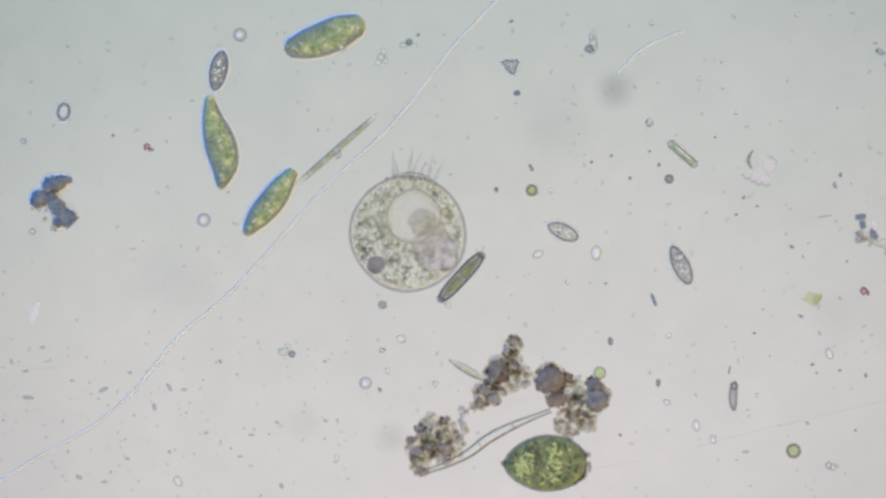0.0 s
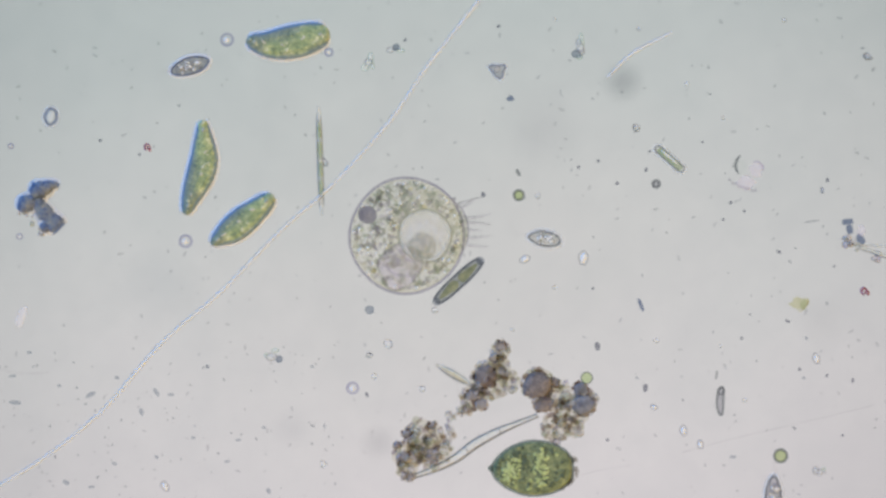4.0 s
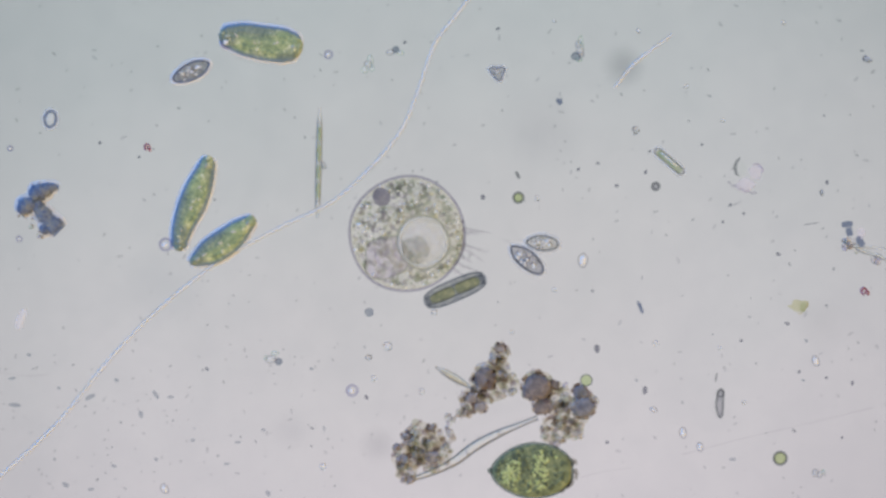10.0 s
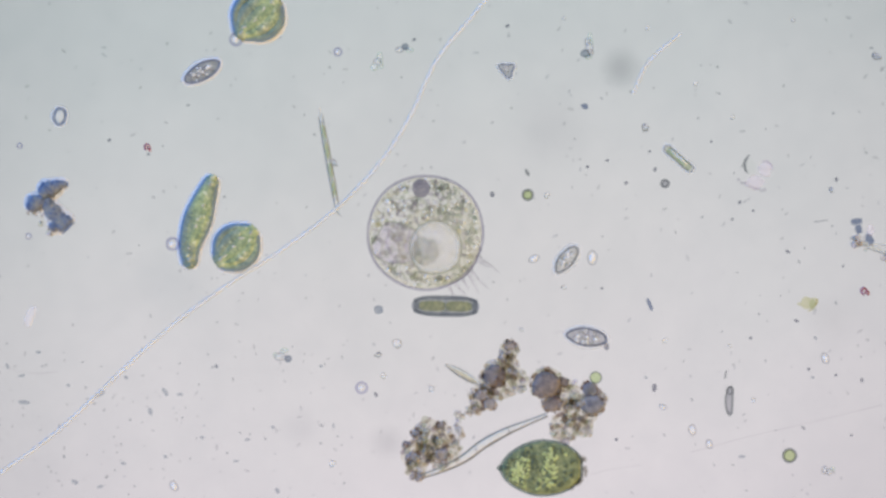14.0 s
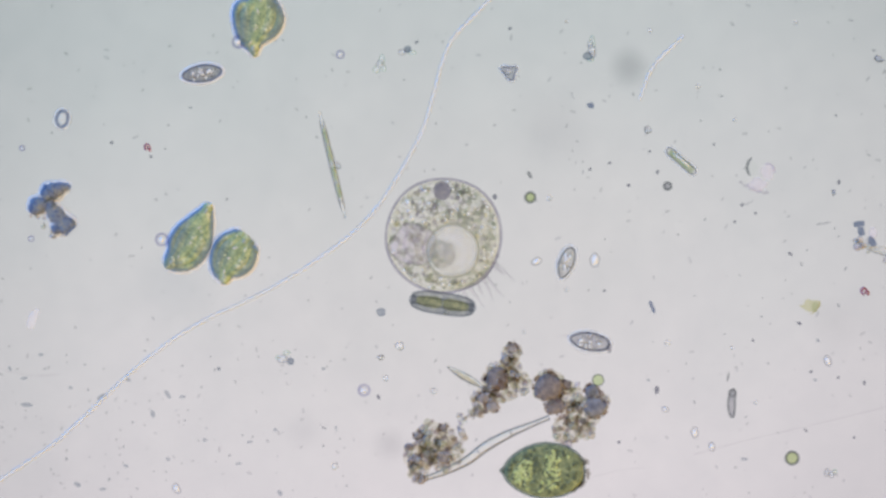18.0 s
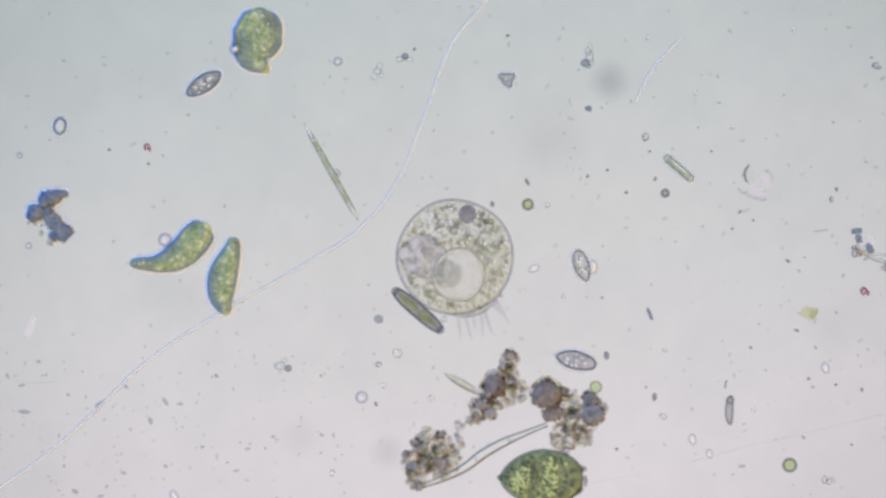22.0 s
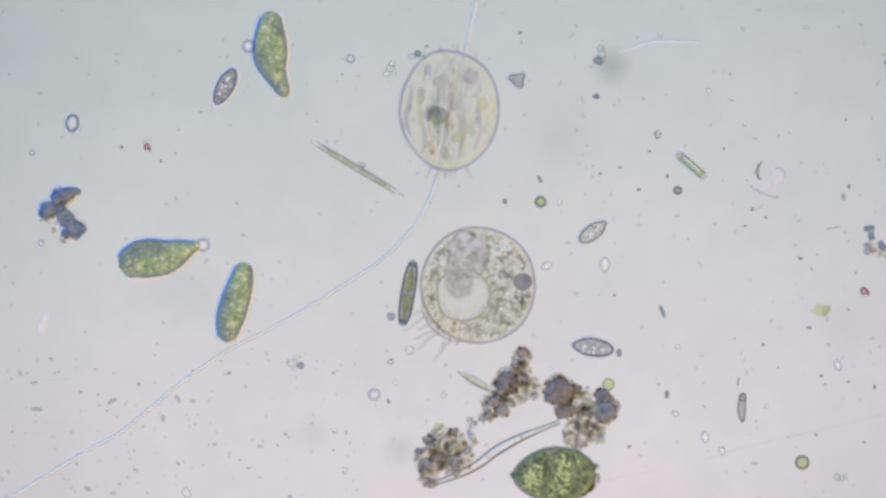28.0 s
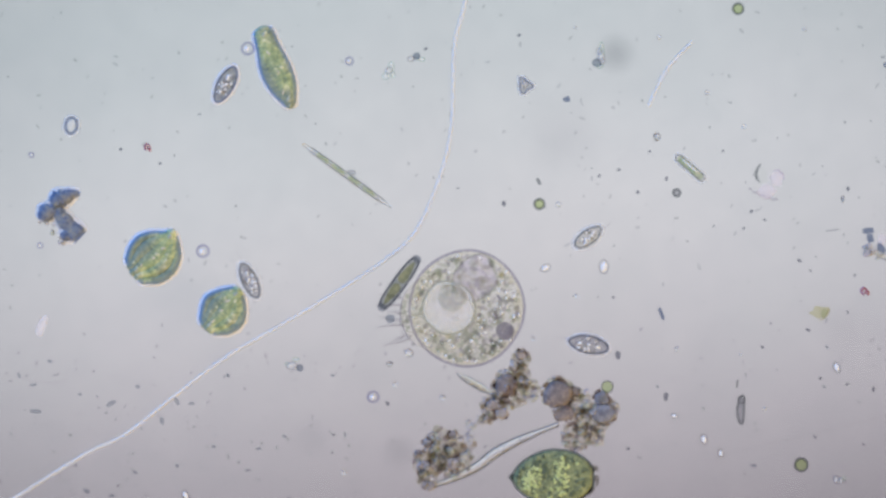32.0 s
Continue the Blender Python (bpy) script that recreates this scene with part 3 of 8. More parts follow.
class Euglenoid:
    """A soft green cell of rigid pieces: five rows of lumps along its back, which slide apart where it swells."""

    def __init__(self, label):
        self.label, self.forms = label, []

    def form(self, t, spine, widths):
        self.forms.append((t, spine, widths))

    def layout(self, spine, widths):
        b = 8.0
        line = smooth_line([(x, y, 0) for x, y in spine], 12)
        total = sum((line[i + 1] - line[i]).length for i in range(len(line) - 1))
        ends = max(2.0, b - 2)
        got = along(line, [ends + (total - 2 * ends) * i / (STATIONS - 1) for i in range(STATIONS)])
        wid = []
        for i in range(STATIONS):
            x = i / (STATIONS - 1) * 4
            k = min(3, int(x))
            f = x - k
            p0, p1, p2, p3 = widths[max(0, k - 1)], widths[k], widths[k + 1], widths[min(4, k + 2)]
            v = 0.5 * (2 * p1 + (p2 - p0) * f + (2 * p0 - 5 * p1 + 4 * p2 - p3) * f * f + (3 * p1 - p0 - 3 * p2 + p3) * f ** 3)
            for cap, gone in ((widths[0], i), (widths[4], STATIONS - 1 - i)):
                d = ends + gone * (total - 2 * ends) / (STATIONS - 1)
                if cap >= 28 and d < cap:
                    v = min(v, math.sqrt(cap * cap - (cap - d) ** 2))
            wid.append(max(4.0, v))
        rows = {"mid": [], "in_l": [], "in_r": [], "out_l": [], "out_r": []}
        for (p, d), w in zip(got, wid):
            n = Vector((-d.y, d.x, 0))
            o = max(0.0, w - b)
            rows["mid"].append(p.copy())
            k = len(rows["mid"])
            back = d * (1 if k == 1 else -1 if k == STATIONS else 0)
            rows["in_l"].append(p + n * (o * 0.52) + back * min(4.0, o * 0.14))
            rows["in_r"].append(p - n * (o * 0.52) + back * min(4.0, o * 0.14))
            rows["out_l"].append(p + n * o + back * min(7.0, o * 0.5))
            rows["out_r"].append(p - n * o + back * min(7.0, o * 0.5))
        return got, wid, rows

    def build(self):
        laid = [(t, *self.layout(sp, wd)) for t, sp, wd in self.forms]
        least = [min(l[2][i] for l in laid) for i in range(STATIONS)]
        ob = thing("green_flagellate", self.label, "protist", "bending green cells")
        skin = green_flesh("green_flagellate_flesh", ob)
        # outer rows carry a painted blue-grey band for the fringed dark edge
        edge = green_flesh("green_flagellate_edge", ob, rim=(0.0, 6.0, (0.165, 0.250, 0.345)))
        rnd = random.Random(len(self.label))
        roots, last = [], None
        for t, got, wid, rows in laid:
            a, c = got[2][0], got[-3][0]
            ang = math.degrees(math.atan2(c.y - a.y, c.x - a.x))
            if last is not None:
                ang = last + (ang - last + 180) % 360 - 180
            last = ang
            mid = got[STATIONS // 2][0]
            roots.append((t, lay(mid.x, mid.y, ang)))
        self.root, self.rows = (ob, roots), []
        for key, z in (("out_l", 7.0), ("out_r", 7.0), ("in_l", 7.6), ("in_r", 7.6), ("mid", 8.0)):
            for i in range(STATIONS):
                if key == "mid":
                    r = (8.0 if i in (0, STATIONS - 1) else max(9.0, min(16.0, least[i])), max(5.0, min(21.0, least[i] * 0.92)), 6.5)
                elif key.startswith("in"):
                    r = (12.5, max(8.0, min(13.5, least[i] * 0.62)), 6.5)
                    if i in (0, STATIONS - 1):
                        r = (7.5, 6.5, 5.0)
                else:
                    r = (12.0, 8.0, 5.5) if 0 < i < STATIONS - 1 else (8.0, 6.5, 5.5)
                lump = Shape().ball((0, 0, 0), r, 14, 8)
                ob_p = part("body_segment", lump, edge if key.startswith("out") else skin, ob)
                if key.startswith("out"):
                    # not a cell part: added film that imitates the halo outside the cell
                    part("clear_sheath", Shape().ball((0, 1.5, -2.5), (r[0] + 1.5, r[1] + 3.4, 4.0), 14, 7), HALO_FILM, ob_p)
                elif key == "mid" and i in (1, STATIONS - 2):
                    part("pale_spot", Shape().ball((0, 0, 5.6), (4.8, 4.0, 2.0), 9, 6, rough=0.05), PALE_SPOT, ob_p)
                elif key == "mid" and i in (5, 9, 13):
                    part("pale_streak", Shape().ball((rnd.uniform(-3, 3), rnd.uniform(-5, 5), 5.2), (rnd.uniform(4, 7), rnd.uniform(1.6, 2.6), 2.0), 9, 6, rnd.uniform(-0.9, 0.9), 0.10), BEIGE, ob_p, "beige streak")
                elif rnd.random() < 0.22:
                    q = rnd.uniform(1.6, 3.8)
                    part("plastid", Shape().ball((rnd.uniform(-6, 6), rnd.uniform(-4, 4), 5.4), (q * rnd.uniform(1, 1.7), q, 1.8), 8, 5, rnd.uniform(0, 3), 0.10), PLASTID, ob_p, "pale yellow-green plastid")
                track = []
                for (t, got, wid, rows), (_, base) in zip(laid, roots):
                    p = rows[key][i]
                    loop = rows["out_l"] + rows["out_r"][::-1]
                    if key == "out_l":
                        k = i
                    elif key == "out_r":
                        k = 2 * STATIONS - 1 - i
                    if key.startswith("out"):
                        q0, q1 = loop[k - 1], loop[(k + 1) % len(loop)]
                        d = q1 - q0
                        if d.length < 1e-3:
                            d = got[i][1] * (1 if key == "out_l" else -1)
                        h = math.degrees(math.atan2(d.y, d.x)) + 180
                    else:
                        h = math.degrees(math.atan2(got[i][1].y, got[i][1].x))
                    track.append((t, base.inverted() @ lay(p.x, p.y, h, z)))
                self.rows.append((ob_p, track))
        return self


class Filament:
    """A thread of rigid cells end to end, laid along a line that changes."""

    def __init__(self, name, label, count, length, radius, z, taper=False):
        self.count, self.length, self.z, self.forms = count, length, z, []
        self.ob = thing(name, label, "alga", "threads")
        self.cells = []
        for i in range(count):
            r = radius
            if taper:
                r *= 0.75 + 0.25 * math.sin(math.pi * (i + 0.5) / count)
            h = length / 2
            c = Shape().tube([(-h, 0, 0), (-h * 0.5, 0, 0), (0, 0, 0), (h * 0.5, 0, 0), (h, 0, 0)], r, 20)
            c.f = c.f[:-2]
            self.cells.append(part("cell", c, CELL_WALL, self.ob))

    def form(self, t, *pts):
        self.forms.append((t, pts))

    def rows(self, lead):
        tracks = [[] for _ in self.cells]
        for t, pts in self.forms:
            p = [Vector((x, y, 0)) for x, y in pts]
            if lead:
                p = [p[0] + (p[0] - p[1]).normalized() * lead] + p + [p[-1] + (p[-1] - p[-2]).normalized() * 500]
            else:
                p = p + [p[-1] + (p[-1] - p[-2]).normalized() * 40]
            line = smooth_line(p, 14)
            joints = along(line, [i * self.length for i in range(self.count + 1)])
            for i, track in enumerate(tracks):
                a, c = joints[i][0], joints[i + 1][0]
                m = (a + c) / 2
                track.append((t, lay(m.x, m.y, math.degrees(math.atan2(c.y - a.y, c.x - a.x)), self.z)))
        return list(zip(self.cells, tracks))


# ---- ciliates ----
def bristles(ob, base, spread, length, count, seed, z, bend=0.5):
    """Cirri that stand out from the skin round a direction (degrees in the body's space, y up)."""
    rnd = random.Random(seed)
    for i in range(count):
        a = radians(base[2] + spread * (i / max(1, count - 1) - 0.5) + rnd.uniform(-3, 3))
        p0 = Vector((base[0] * math.cos(a), base[1] * math.sin(a), z))
        d = a + rnd.uniform(-0.25, 0.25)
        l = length * rnd.uniform(0.6, 1.15)
        k = rnd.uniform(-bend, bend)
        pts, p = [], p0
        for s in range(7):
            pts.append(tuple(p))
            p = p + Vector((math.cos(d), math.sin(d), 0)) * (l / 6)
            d += k / 6
        part("cirrus", Shape().tube(pts, [2.4, 2.2, 1.9, 1.6, 1.2, 0.9, 0.5], 6), CIRRUS, ob)


def build_round_ciliate():
    """The large round one with the big clear vacuole; its dark food ball lies along +x."""
    ob = thing("round_ciliate", "large round translucent ciliate packed with granules and one big clear vacuole", "ciliate", "ciliates")
    z = 12.0
    rim = [(x * 1.0, y) for x, y in egg(101, 102, 72, wobble=0.006, seed=4)]
    part("body", Shape().cushion([(x * 0.985, y * 0.985) for x, y in rim], 11, z, 8, 0.5), CYTOPLASM, ob, "pale yellowish see-through cell body")
    part("pellicle", Shape().tube(ring_of(rim, z), 2.4, 6, closed=True), PELLICLE, ob, "thin dusky lilac outer skin")
    part("inner_rim", Shape().tube(ring_of(rim, z, 5.0), 2.6, 6, closed=True, flat=0.6), INNER_RIM, ob, "pale yellowish lining under the skin")

    def dirp(angle, dist):
        a = radians(-angle)
        return dist * math.cos(a), dist * math.sin(a)

    vx, vy = dirp(152, 32)
    wall = egg(47, 46, 48, wobble=0.012, seed=8)
    part("vacuole", Shape().cushion([(vx + x, vy + y) for x, y in wall], 8, z, 5), VACUOLE, ob, "big clear round vacuole, faintly pink")
    part("bright_rim", Shape().tube([(vx + x * 0.91, vy + y * 0.91, z + 6) for x, y in wall], 2.6, 6, closed=True, flat=0.5), PALE_SPARK, ob, "bright inner rim of the vacuole")
    part("vacuole_wall", Shape().tube([(vx + x, vy + y, z) for x, y in wall], 2.6, 6, closed=True), VACUOLE_WALL, ob, "mottled grey-green wall of the vacuole")
    ox, oy = dirp(257, 19)
    core = Shape()
    rnd = random.Random(3)
    for _ in range(90):
        a, d = rnd.uniform(0, 6.283), 21 * math.sqrt(rnd.random())
        core.ball((vx + ox + d * math.cos(a), vy + oy + d * math.sin(a), z + rnd.uniform(-3, 5)), (rnd.uniform(2.2, 4.2),) * 2 + (2.5,), 7, 5)
    part("nucleus_body", Shape().cushion([(vx + ox + x, vy + oy + y) for x, y in egg(24, 23, 30, wobble=0.04, seed=5)], 5, z, 4), BROWN_HAZE, ob, "brownish stippled ball")
    part("nucleus_wall", Shape().tube([(vx + ox + x, vy + oy + y, z + 6) for x, y in egg(23.5, 22.5, 30, wobble=0.04, seed=5)], 1.3, 5, closed=True), VACUOLE_WALL, ob)
    part("nucleus", core, SOFT_GRAINS, ob, "grainy round ball inside the vacuole", kind="stuff")
    stipple = Shape()
    for _ in range(42):
        a, d = rnd.uniform(0, 6.283), 21 * math.sqrt(rnd.random())
        stipple.ball((vx + ox + d * math.cos(a), vy + oy + d * math.sin(a), z + 6), (rnd.uniform(1.6, 3.0), rnd.uniform(1.4, 2.4), 1.4), 7, 5)
    part("stipple", stipple, GREEN_GRAINS, ob, kind="stuff")
    px, py = dirp(255, 56)
    pale = egg(37, 41, 40, wobble=0.05, seed=9)
    part("pale_vacuole", Shape().cushion([(px + x, py + y) for x, y in pale], 6, z, 4), LILAC_FLUID, ob, "large pale lilac vacuole, faintly streaked")
    part("pale_vacuole_wall", Shape().tube([(px + x, py + y, z) for x, y in pale], 1.5, 5, closed=True), VACUOLE_WALL, ob)
    for k in range(5):
        y0 = py - 22 + 11 * k
        half = 26 * math.sqrt(max(0.1, 1 - ((y0 - py) / 38) ** 2))
        part("streak", Shape().tube([(px - half + half * q / 3, y0 + 5 * math.sin(0.8 * q + 1.7 * k), z + 5) for q in range(7)], [0.6, 1.8, 2.8, 2.4, 3.0, 1.6, 0.5], 6, flat=0.5), (LILAC_FLUID, INNER_RIM, BROWN_HAZE)[k % 3], ob)
    part("food_ball", Shape().ball((79, 0, z), (17, 16, 9), 18, 10, rough=0.03), DARK_FOOD, ob, "dark grey ball of food")

    def free(x, y, r, pale_too=True):
        if math.hypot(x - vx, y - vy) < 48 + r or math.hypot(x - 79, y) < 16 + r:
            return False
        return not (pale_too and math.hypot(x - px, y - py) < 36)

    def crowd(count, lo, hi, height, reach=98.0, pale_too=True, lobe=None):
        s, n, tries = Shape(), 0, 0
        while n < count and tries < count * 30:
            tries += 1
            a, d = rnd.uniform(0, 6.283), reach * math.sqrt(rnd.random())
            if lobe and n % 2:
                a, d = lobe[0] + rnd.gauss(0, lobe[1]), rnd.uniform(40, reach)
            x, y, r = d * math.cos(a), d * math.sin(a), rnd.uniform(lo, hi)
            if d > reach - r or not free(x, y, r, pale_too):
                continue
            lift = height * math.sqrt(max(0.05, 1 - (d / 101) ** 2))
            s.ball((x, y, z + lift * rnd.uniform(0.5, 1.0)), (r, r * rnd.uniform(0.75, 1.2), r * 0.7), 8, 5, rnd.uniform(0, 3), 0.06)
            n += 1
        return s

    for _ in range(60):
        part("grain", crowd(1, 4.0, 7.5, 6, pale_too=False), SOFT_GRAINS, ob)
    part("grain_mass", crowd(260, 3.0, 5.6, 6, pale_too=False), SOFT_GRAINS, ob, "crowd of pale soft-edged grains", kind="stuff")
    part("granules", crowd(60, 1.8, 3.6, -6), GRANULES, ob, "crowd of tiny glistening granules", kind="stuff")
    part("violet_grain_mass", crowd(80, 2.0, 4.4, 10, lobe=(0.55, 0.6)), VIOLET_GRAINS, ob, "violet-grey grains", kind="stuff")
    part("green_grain_mass", crowd(56, 2.0, 4.8, 10, lobe=(-1.1, 0.7)), GREEN_GRAINS, ob, "dull green grains", kind="stuff")
    for _ in range(24):
        part("violet_grain", crowd(1, 3.0, 5.2, 11, lobe=(0.55, 0.6)), VIOLET_GRAINS, ob)
        part("green_grain", crowd(1, 3.0, 5.4, 11), GREEN_GRAINS, ob)
    part("dark_dots", crowd(18, 1.3, 2.1, 12), DARK_DOTS, ob, "small dark dots", kind="stuff")
    part("glints", crowd(70, 1.3, 3.0, 12), GLINT, ob, "bright yellowish dots", kind="stuff")
    for k in range(30):
        a = 6.283 * k / 30 + rnd.uniform(-0.08, 0.08)
        if rnd.random() < 0.55:
            x, y = vx + 51.5 * math.cos(a), vy + 50.5 * math.sin(a)
            if math.hypot(x, y) < 92:
                part("inclusion", Shape().ball((x, y, z + 4), (rnd.uniform(3, 5.6), rnd.uniform(2.4, 4), 3), 9, 6, a + 1.57, 0.06), rnd.choice((GREEN_GRAINS, VIOLET_GRAINS, AMBER)), ob)
    for _ in range(22):
        a, d = rnd.uniform(0, 6.283), rnd.uniform(58, 90)
        x, y = d * math.cos(a), d * math.sin(a)
        if free(x, y, 6):
            part("inclusion", Shape().ball((x, y, z + 3), (rnd.uniform(3.4, 6.4), rnd.uniform(3, 5.4), 4), 9, 6, rnd.uniform(0, 3), 0.06), rnd.choice((OLIVE, GREEN_GRAINS, VIOLET_GRAINS, AMBER, GREEN_HAZE)), ob)
    for a, d in ((-12, 62), (14, 82), (22, 78), (30, 90), (40, 86)):
        x, y = dirp(a, d)
        part("droplet", Shape().ball((x, y, z + 2), (4.2, 4.2, 4.2), 12, 8), CLEAR_DROP, ob, "bright clear droplet")
        part("droplet_ring", Shape().tube([(x + 4.6 * math.cos(k * 0.524), y + 4.6 * math.sin(k * 0.524), z + 7) for k in range(12)], 1.2, 5, closed=True), VACUOLE_WALL, ob)
    for _ in range(16):
        a, d, r = rnd.uniform(0, 6.283), 86 * math.sqrt(rnd.random()), rnd.uniform(4, 8)
        x, y = d * math.cos(a), d * math.sin(a)
        if free(x, y, r):
            part("vesicle", Shape().tube([(x + r * 1.1 * math.cos(k * 0.393), y + r * math.sin(k * 0.393), z + 5) for k in range(16)], 1.2, 5, closed=True), VACUOLE_WALL, ob)
    way = radians(-140)
    lobe = [(32 * math.cos(way) + 72 * math.cos(k * 0.131), 32 * math.sin(way) + 72 * math.sin(k * 0.131)) for k in range(48)]
    snout = part("snout", Shape().cushion(lobe, 8, z - 1, 6), CYTOPLASM, ob, "blunt see-through snout that pushes out from the body")
    arc = [(32 * math.cos(way) + 72 * math.cos(way + k * 0.08), 32 * math.sin(way) + 72 * math.sin(way + k * 0.08), z) for k in range(-10, 11)]
    part("snout_skin", Shape().tube(arc, [0.3 + 1.0 * math.sin(math.pi * k / 20) for k in range(21)], 6), PELLICLE, snout, "thin dusky skin")
    for _ in range(26):
        a, d, r = way + rnd.gauss(0, 0.28), rnd.uniform(90, 104), rnd.uniform(2.4, 5)
        part("grain", Shape().ball((d * math.cos(a), d * math.sin(a), z + 3), (r, r * 0.8, r * 0.6), 8, 5, rnd.uniform(0, 3), 0.08), rnd.choice((SOFT_GRAINS, SOFT_GRAINS, GREEN_GRAINS, VIOLET_GRAINS)), snout)
    bristles(snout, (103, 103, -140), 40, 42, 7, 21, z)
    return ob, snout


def build_rover(a, b, seed, label, streaks, body_tint, fed=False):
    """An oval ciliate with a pale lilac rim, broad soft ridges along its body, bristles at its +x end."""
    rnd = random.Random(seed)
    ob = thing("oval_ciliate", label, "ciliate", "ciliates")
    z = 14.0
    rim = egg(a, b, 64, wobble=0.012, seed=seed)
    part("body", Shape().cushion([(x * 0.98, y * 0.98) for x, y in rim], 12, z, 8), body_tint, ob)
    part("pellicle", Shape().tube(ring_of(rim, z), 2.7, 6, closed=True), PELLICLE_SOFT, ob, "soft lilac rim")
    part("inner_rim", Shape().tube(ring_of(rim, z, 6.0), 3.4, 6, closed=True, flat=0.6), INNER_RIM, ob, "pale yellowish inner rim")
    for i in range(streaks):
        c = 1.7 * (i + 0.5) / streaks - 0.85
        reach = math.sqrt(max(0.05, 1 - c * c))
        x0 = a * reach * rnd.uniform(-0.92, 0.0)
        x1 = min(a * reach * 0.92, x0 + a * rnd.uniform(0.5, 1.3))
        off = rnd.uniform(-5, 5)
        pts = []
        for k in range(11):
            x = x0 + (x1 - x0) * k / 10
            pts.append((x, off + b * c * (1 - 0.25 * (x / a) ** 2) + 3.4 * math.sin(k * 0.7 + 1.9 * i), z + 6))
        w = rnd.uniform(2.0, 5.4)
        part("ridge", Shape().tube(pts, [0.5 + w * math.sin(math.pi * k / 10) ** 0.7 for k in range(11)], 7, flat=0.5), (RIDGE_DIM, RIDGE_PALE, RIDGE_GREY)[i % 3], ob)
    if fed:
        part("food_ball", Shape().ball((10, -20, z), (17, 20, 8), 14, 8, rough=0.06), ROVER_FOOD, ob, "dark grey food ball")
        part("food_ball", Shape().ball((2, -28, z + 6), (11, 12, 6), 12, 8, rough=0.08), VIOLET_GRAINS, ob)
        part("food_ball", Shape().ball((-6, 8, z), (9, 8, 6), 12, 8, rough=0.08), VIOLET_GRAINS, ob)
        vac = egg(15, 14, 24)
        part("vacuole", Shape().cushion([(-60 + x, 36 + y) for x, y in vac], 6, z, 4), LILAC, ob, "pink vacuole")
    for k in range(20):
        t, d = rnd.uniform(0, 6.283), rnd.uniform(0.2, 0.82)
        r = rnd.uniform(3.5, 9)
        blot = [(a * d * math.cos(t) + x, b * d * math.sin(t) + y) for x, y in egg(r * 1.5, r, 16, wobble=0.12, seed=seed + k)]
        part("blot", Shape().cushion(blot, 4, z, 3), (RIDGE_GREY, GREEN_HAZE, RIDGE_DIM, AMBER, LILAC)[k % 5], ob)
    gran = Shape()
    for _ in range(110):
        t, d = rnd.uniform(0, 6.283), math.sqrt(rnd.random()) * 0.9
        r = rnd.uniform(1.8, 3.6)
        gran.ball((a * d * math.cos(t), b * d * math.sin(t), z + rnd.uniform(-6, 6)), (r * 1.8, r, r * 0.8), 7, 5, rnd.uniform(-0.3, 0.3))
    part("granules", gran, GRANULES, ob, kind="stuff")
    dots = Shape()
    for _ in range(34):
        t, d = rnd.uniform(0, 6.283), math.sqrt(rnd.random()) * 0.8
        r = rnd.uniform(1.6, 4.2)
        dots.ball((a * d * math.cos(t), b * d * math.sin(t), z + 8), (r * 1.5, r, r * 0.6), 8, 5, rnd.uniform(-0.4, 0.4), 0.08)
    part("grey_grains", dots, VIOLET_GRAINS, ob, "violet-grey grains", kind="stuff")
    bristles(ob, (a, b, 0), 40, 26, 6, seed + 1, z, 0.8)
    bristles(ob, (a, b, 180), 60, 16, 4, seed + 2, z, 0.8)
    return ob


# ---- diatoms and small cells ----
def build_frustule():
    """A boat-shaped diatom: spindle-shaped from its face, a box from its side (its roll shows which)."""
    ob = thing("boat_diatom", "olive-brown boat-shaped diatom with dark edges and two plastids", "diatom")

    def hull(a, w, h, n=15, square=0.8):
        s = Shape()
        for i in range(n):
            x = -1 + 2 * i / (n - 1)
            k = (1 - abs(x) ** 3.2) * 0.50 + 0.48 * (1 - abs(x) ** 14) + 0.02
            kh = 1 - 0.40 * abs(x) ** 4
            for j in range(12):
                th = 2 * math.pi * j / 12
                c, d = math.cos(th), math.sin(th)
                s.v.append((a * x, w * k * math.copysign(abs(c) ** square, c), h * kh * math.copysign(abs(d) ** 0.5, d)))
        for i in range(n - 1):
            for j in range(12):
                k = (j + 1) % 12
                s.f.append((i * 12 + j, i * 12 + k, (i + 1) * 12 + k, (i + 1) * 12 + j))
        s.f += [tuple(range(12)), tuple(reversed(range((n - 1) * 12, n * 12)))]
        return s

    part("shell", hull(57, 12.8, 19), SHELL, ob, "smoky glass-like shell")
    for sgn in (-1, 1):
        pl = hull(23, 8.2, 9, square=0.3)
        pl.v = [(x + sgn * 23.5, y * (1.3 - 0.02 * abs(x + sgn * 23.5)), z) for x, y, z in pl.v]
        part("plastid", pl, BRASS, ob, "brassy yellow plastid", smooth=False)
    for x in (-53, 53):
        part("tip", Shape().ball((x, 0, 0), (7.0, 8.0, 10), 12, 8), GIRDLE, ob, "dark knobbed tip")
    for y, side in ((-1, 0), (1, 0), (-1, 1), (1, 1)):
        pts = []
        for i in range(15):
            x = -1 + i / 7
            pts.append((54 * x, y * 11.4 * ((1 - abs(x) ** 3.2) * 0.50 + 0.50), (1 if side else -1) * 15.0 * (1 - 0.40 * abs(x) ** 4)))
        part("girdle_band", Shape().tube(pts, 1.9, 6), GIRDLE, ob, "dark edge band")
    part("mid_band", Shape().ball((0, 0, 0), (2.2, 11, 16), 8, 6), VACUOLE_SOFT, ob)
    return ob


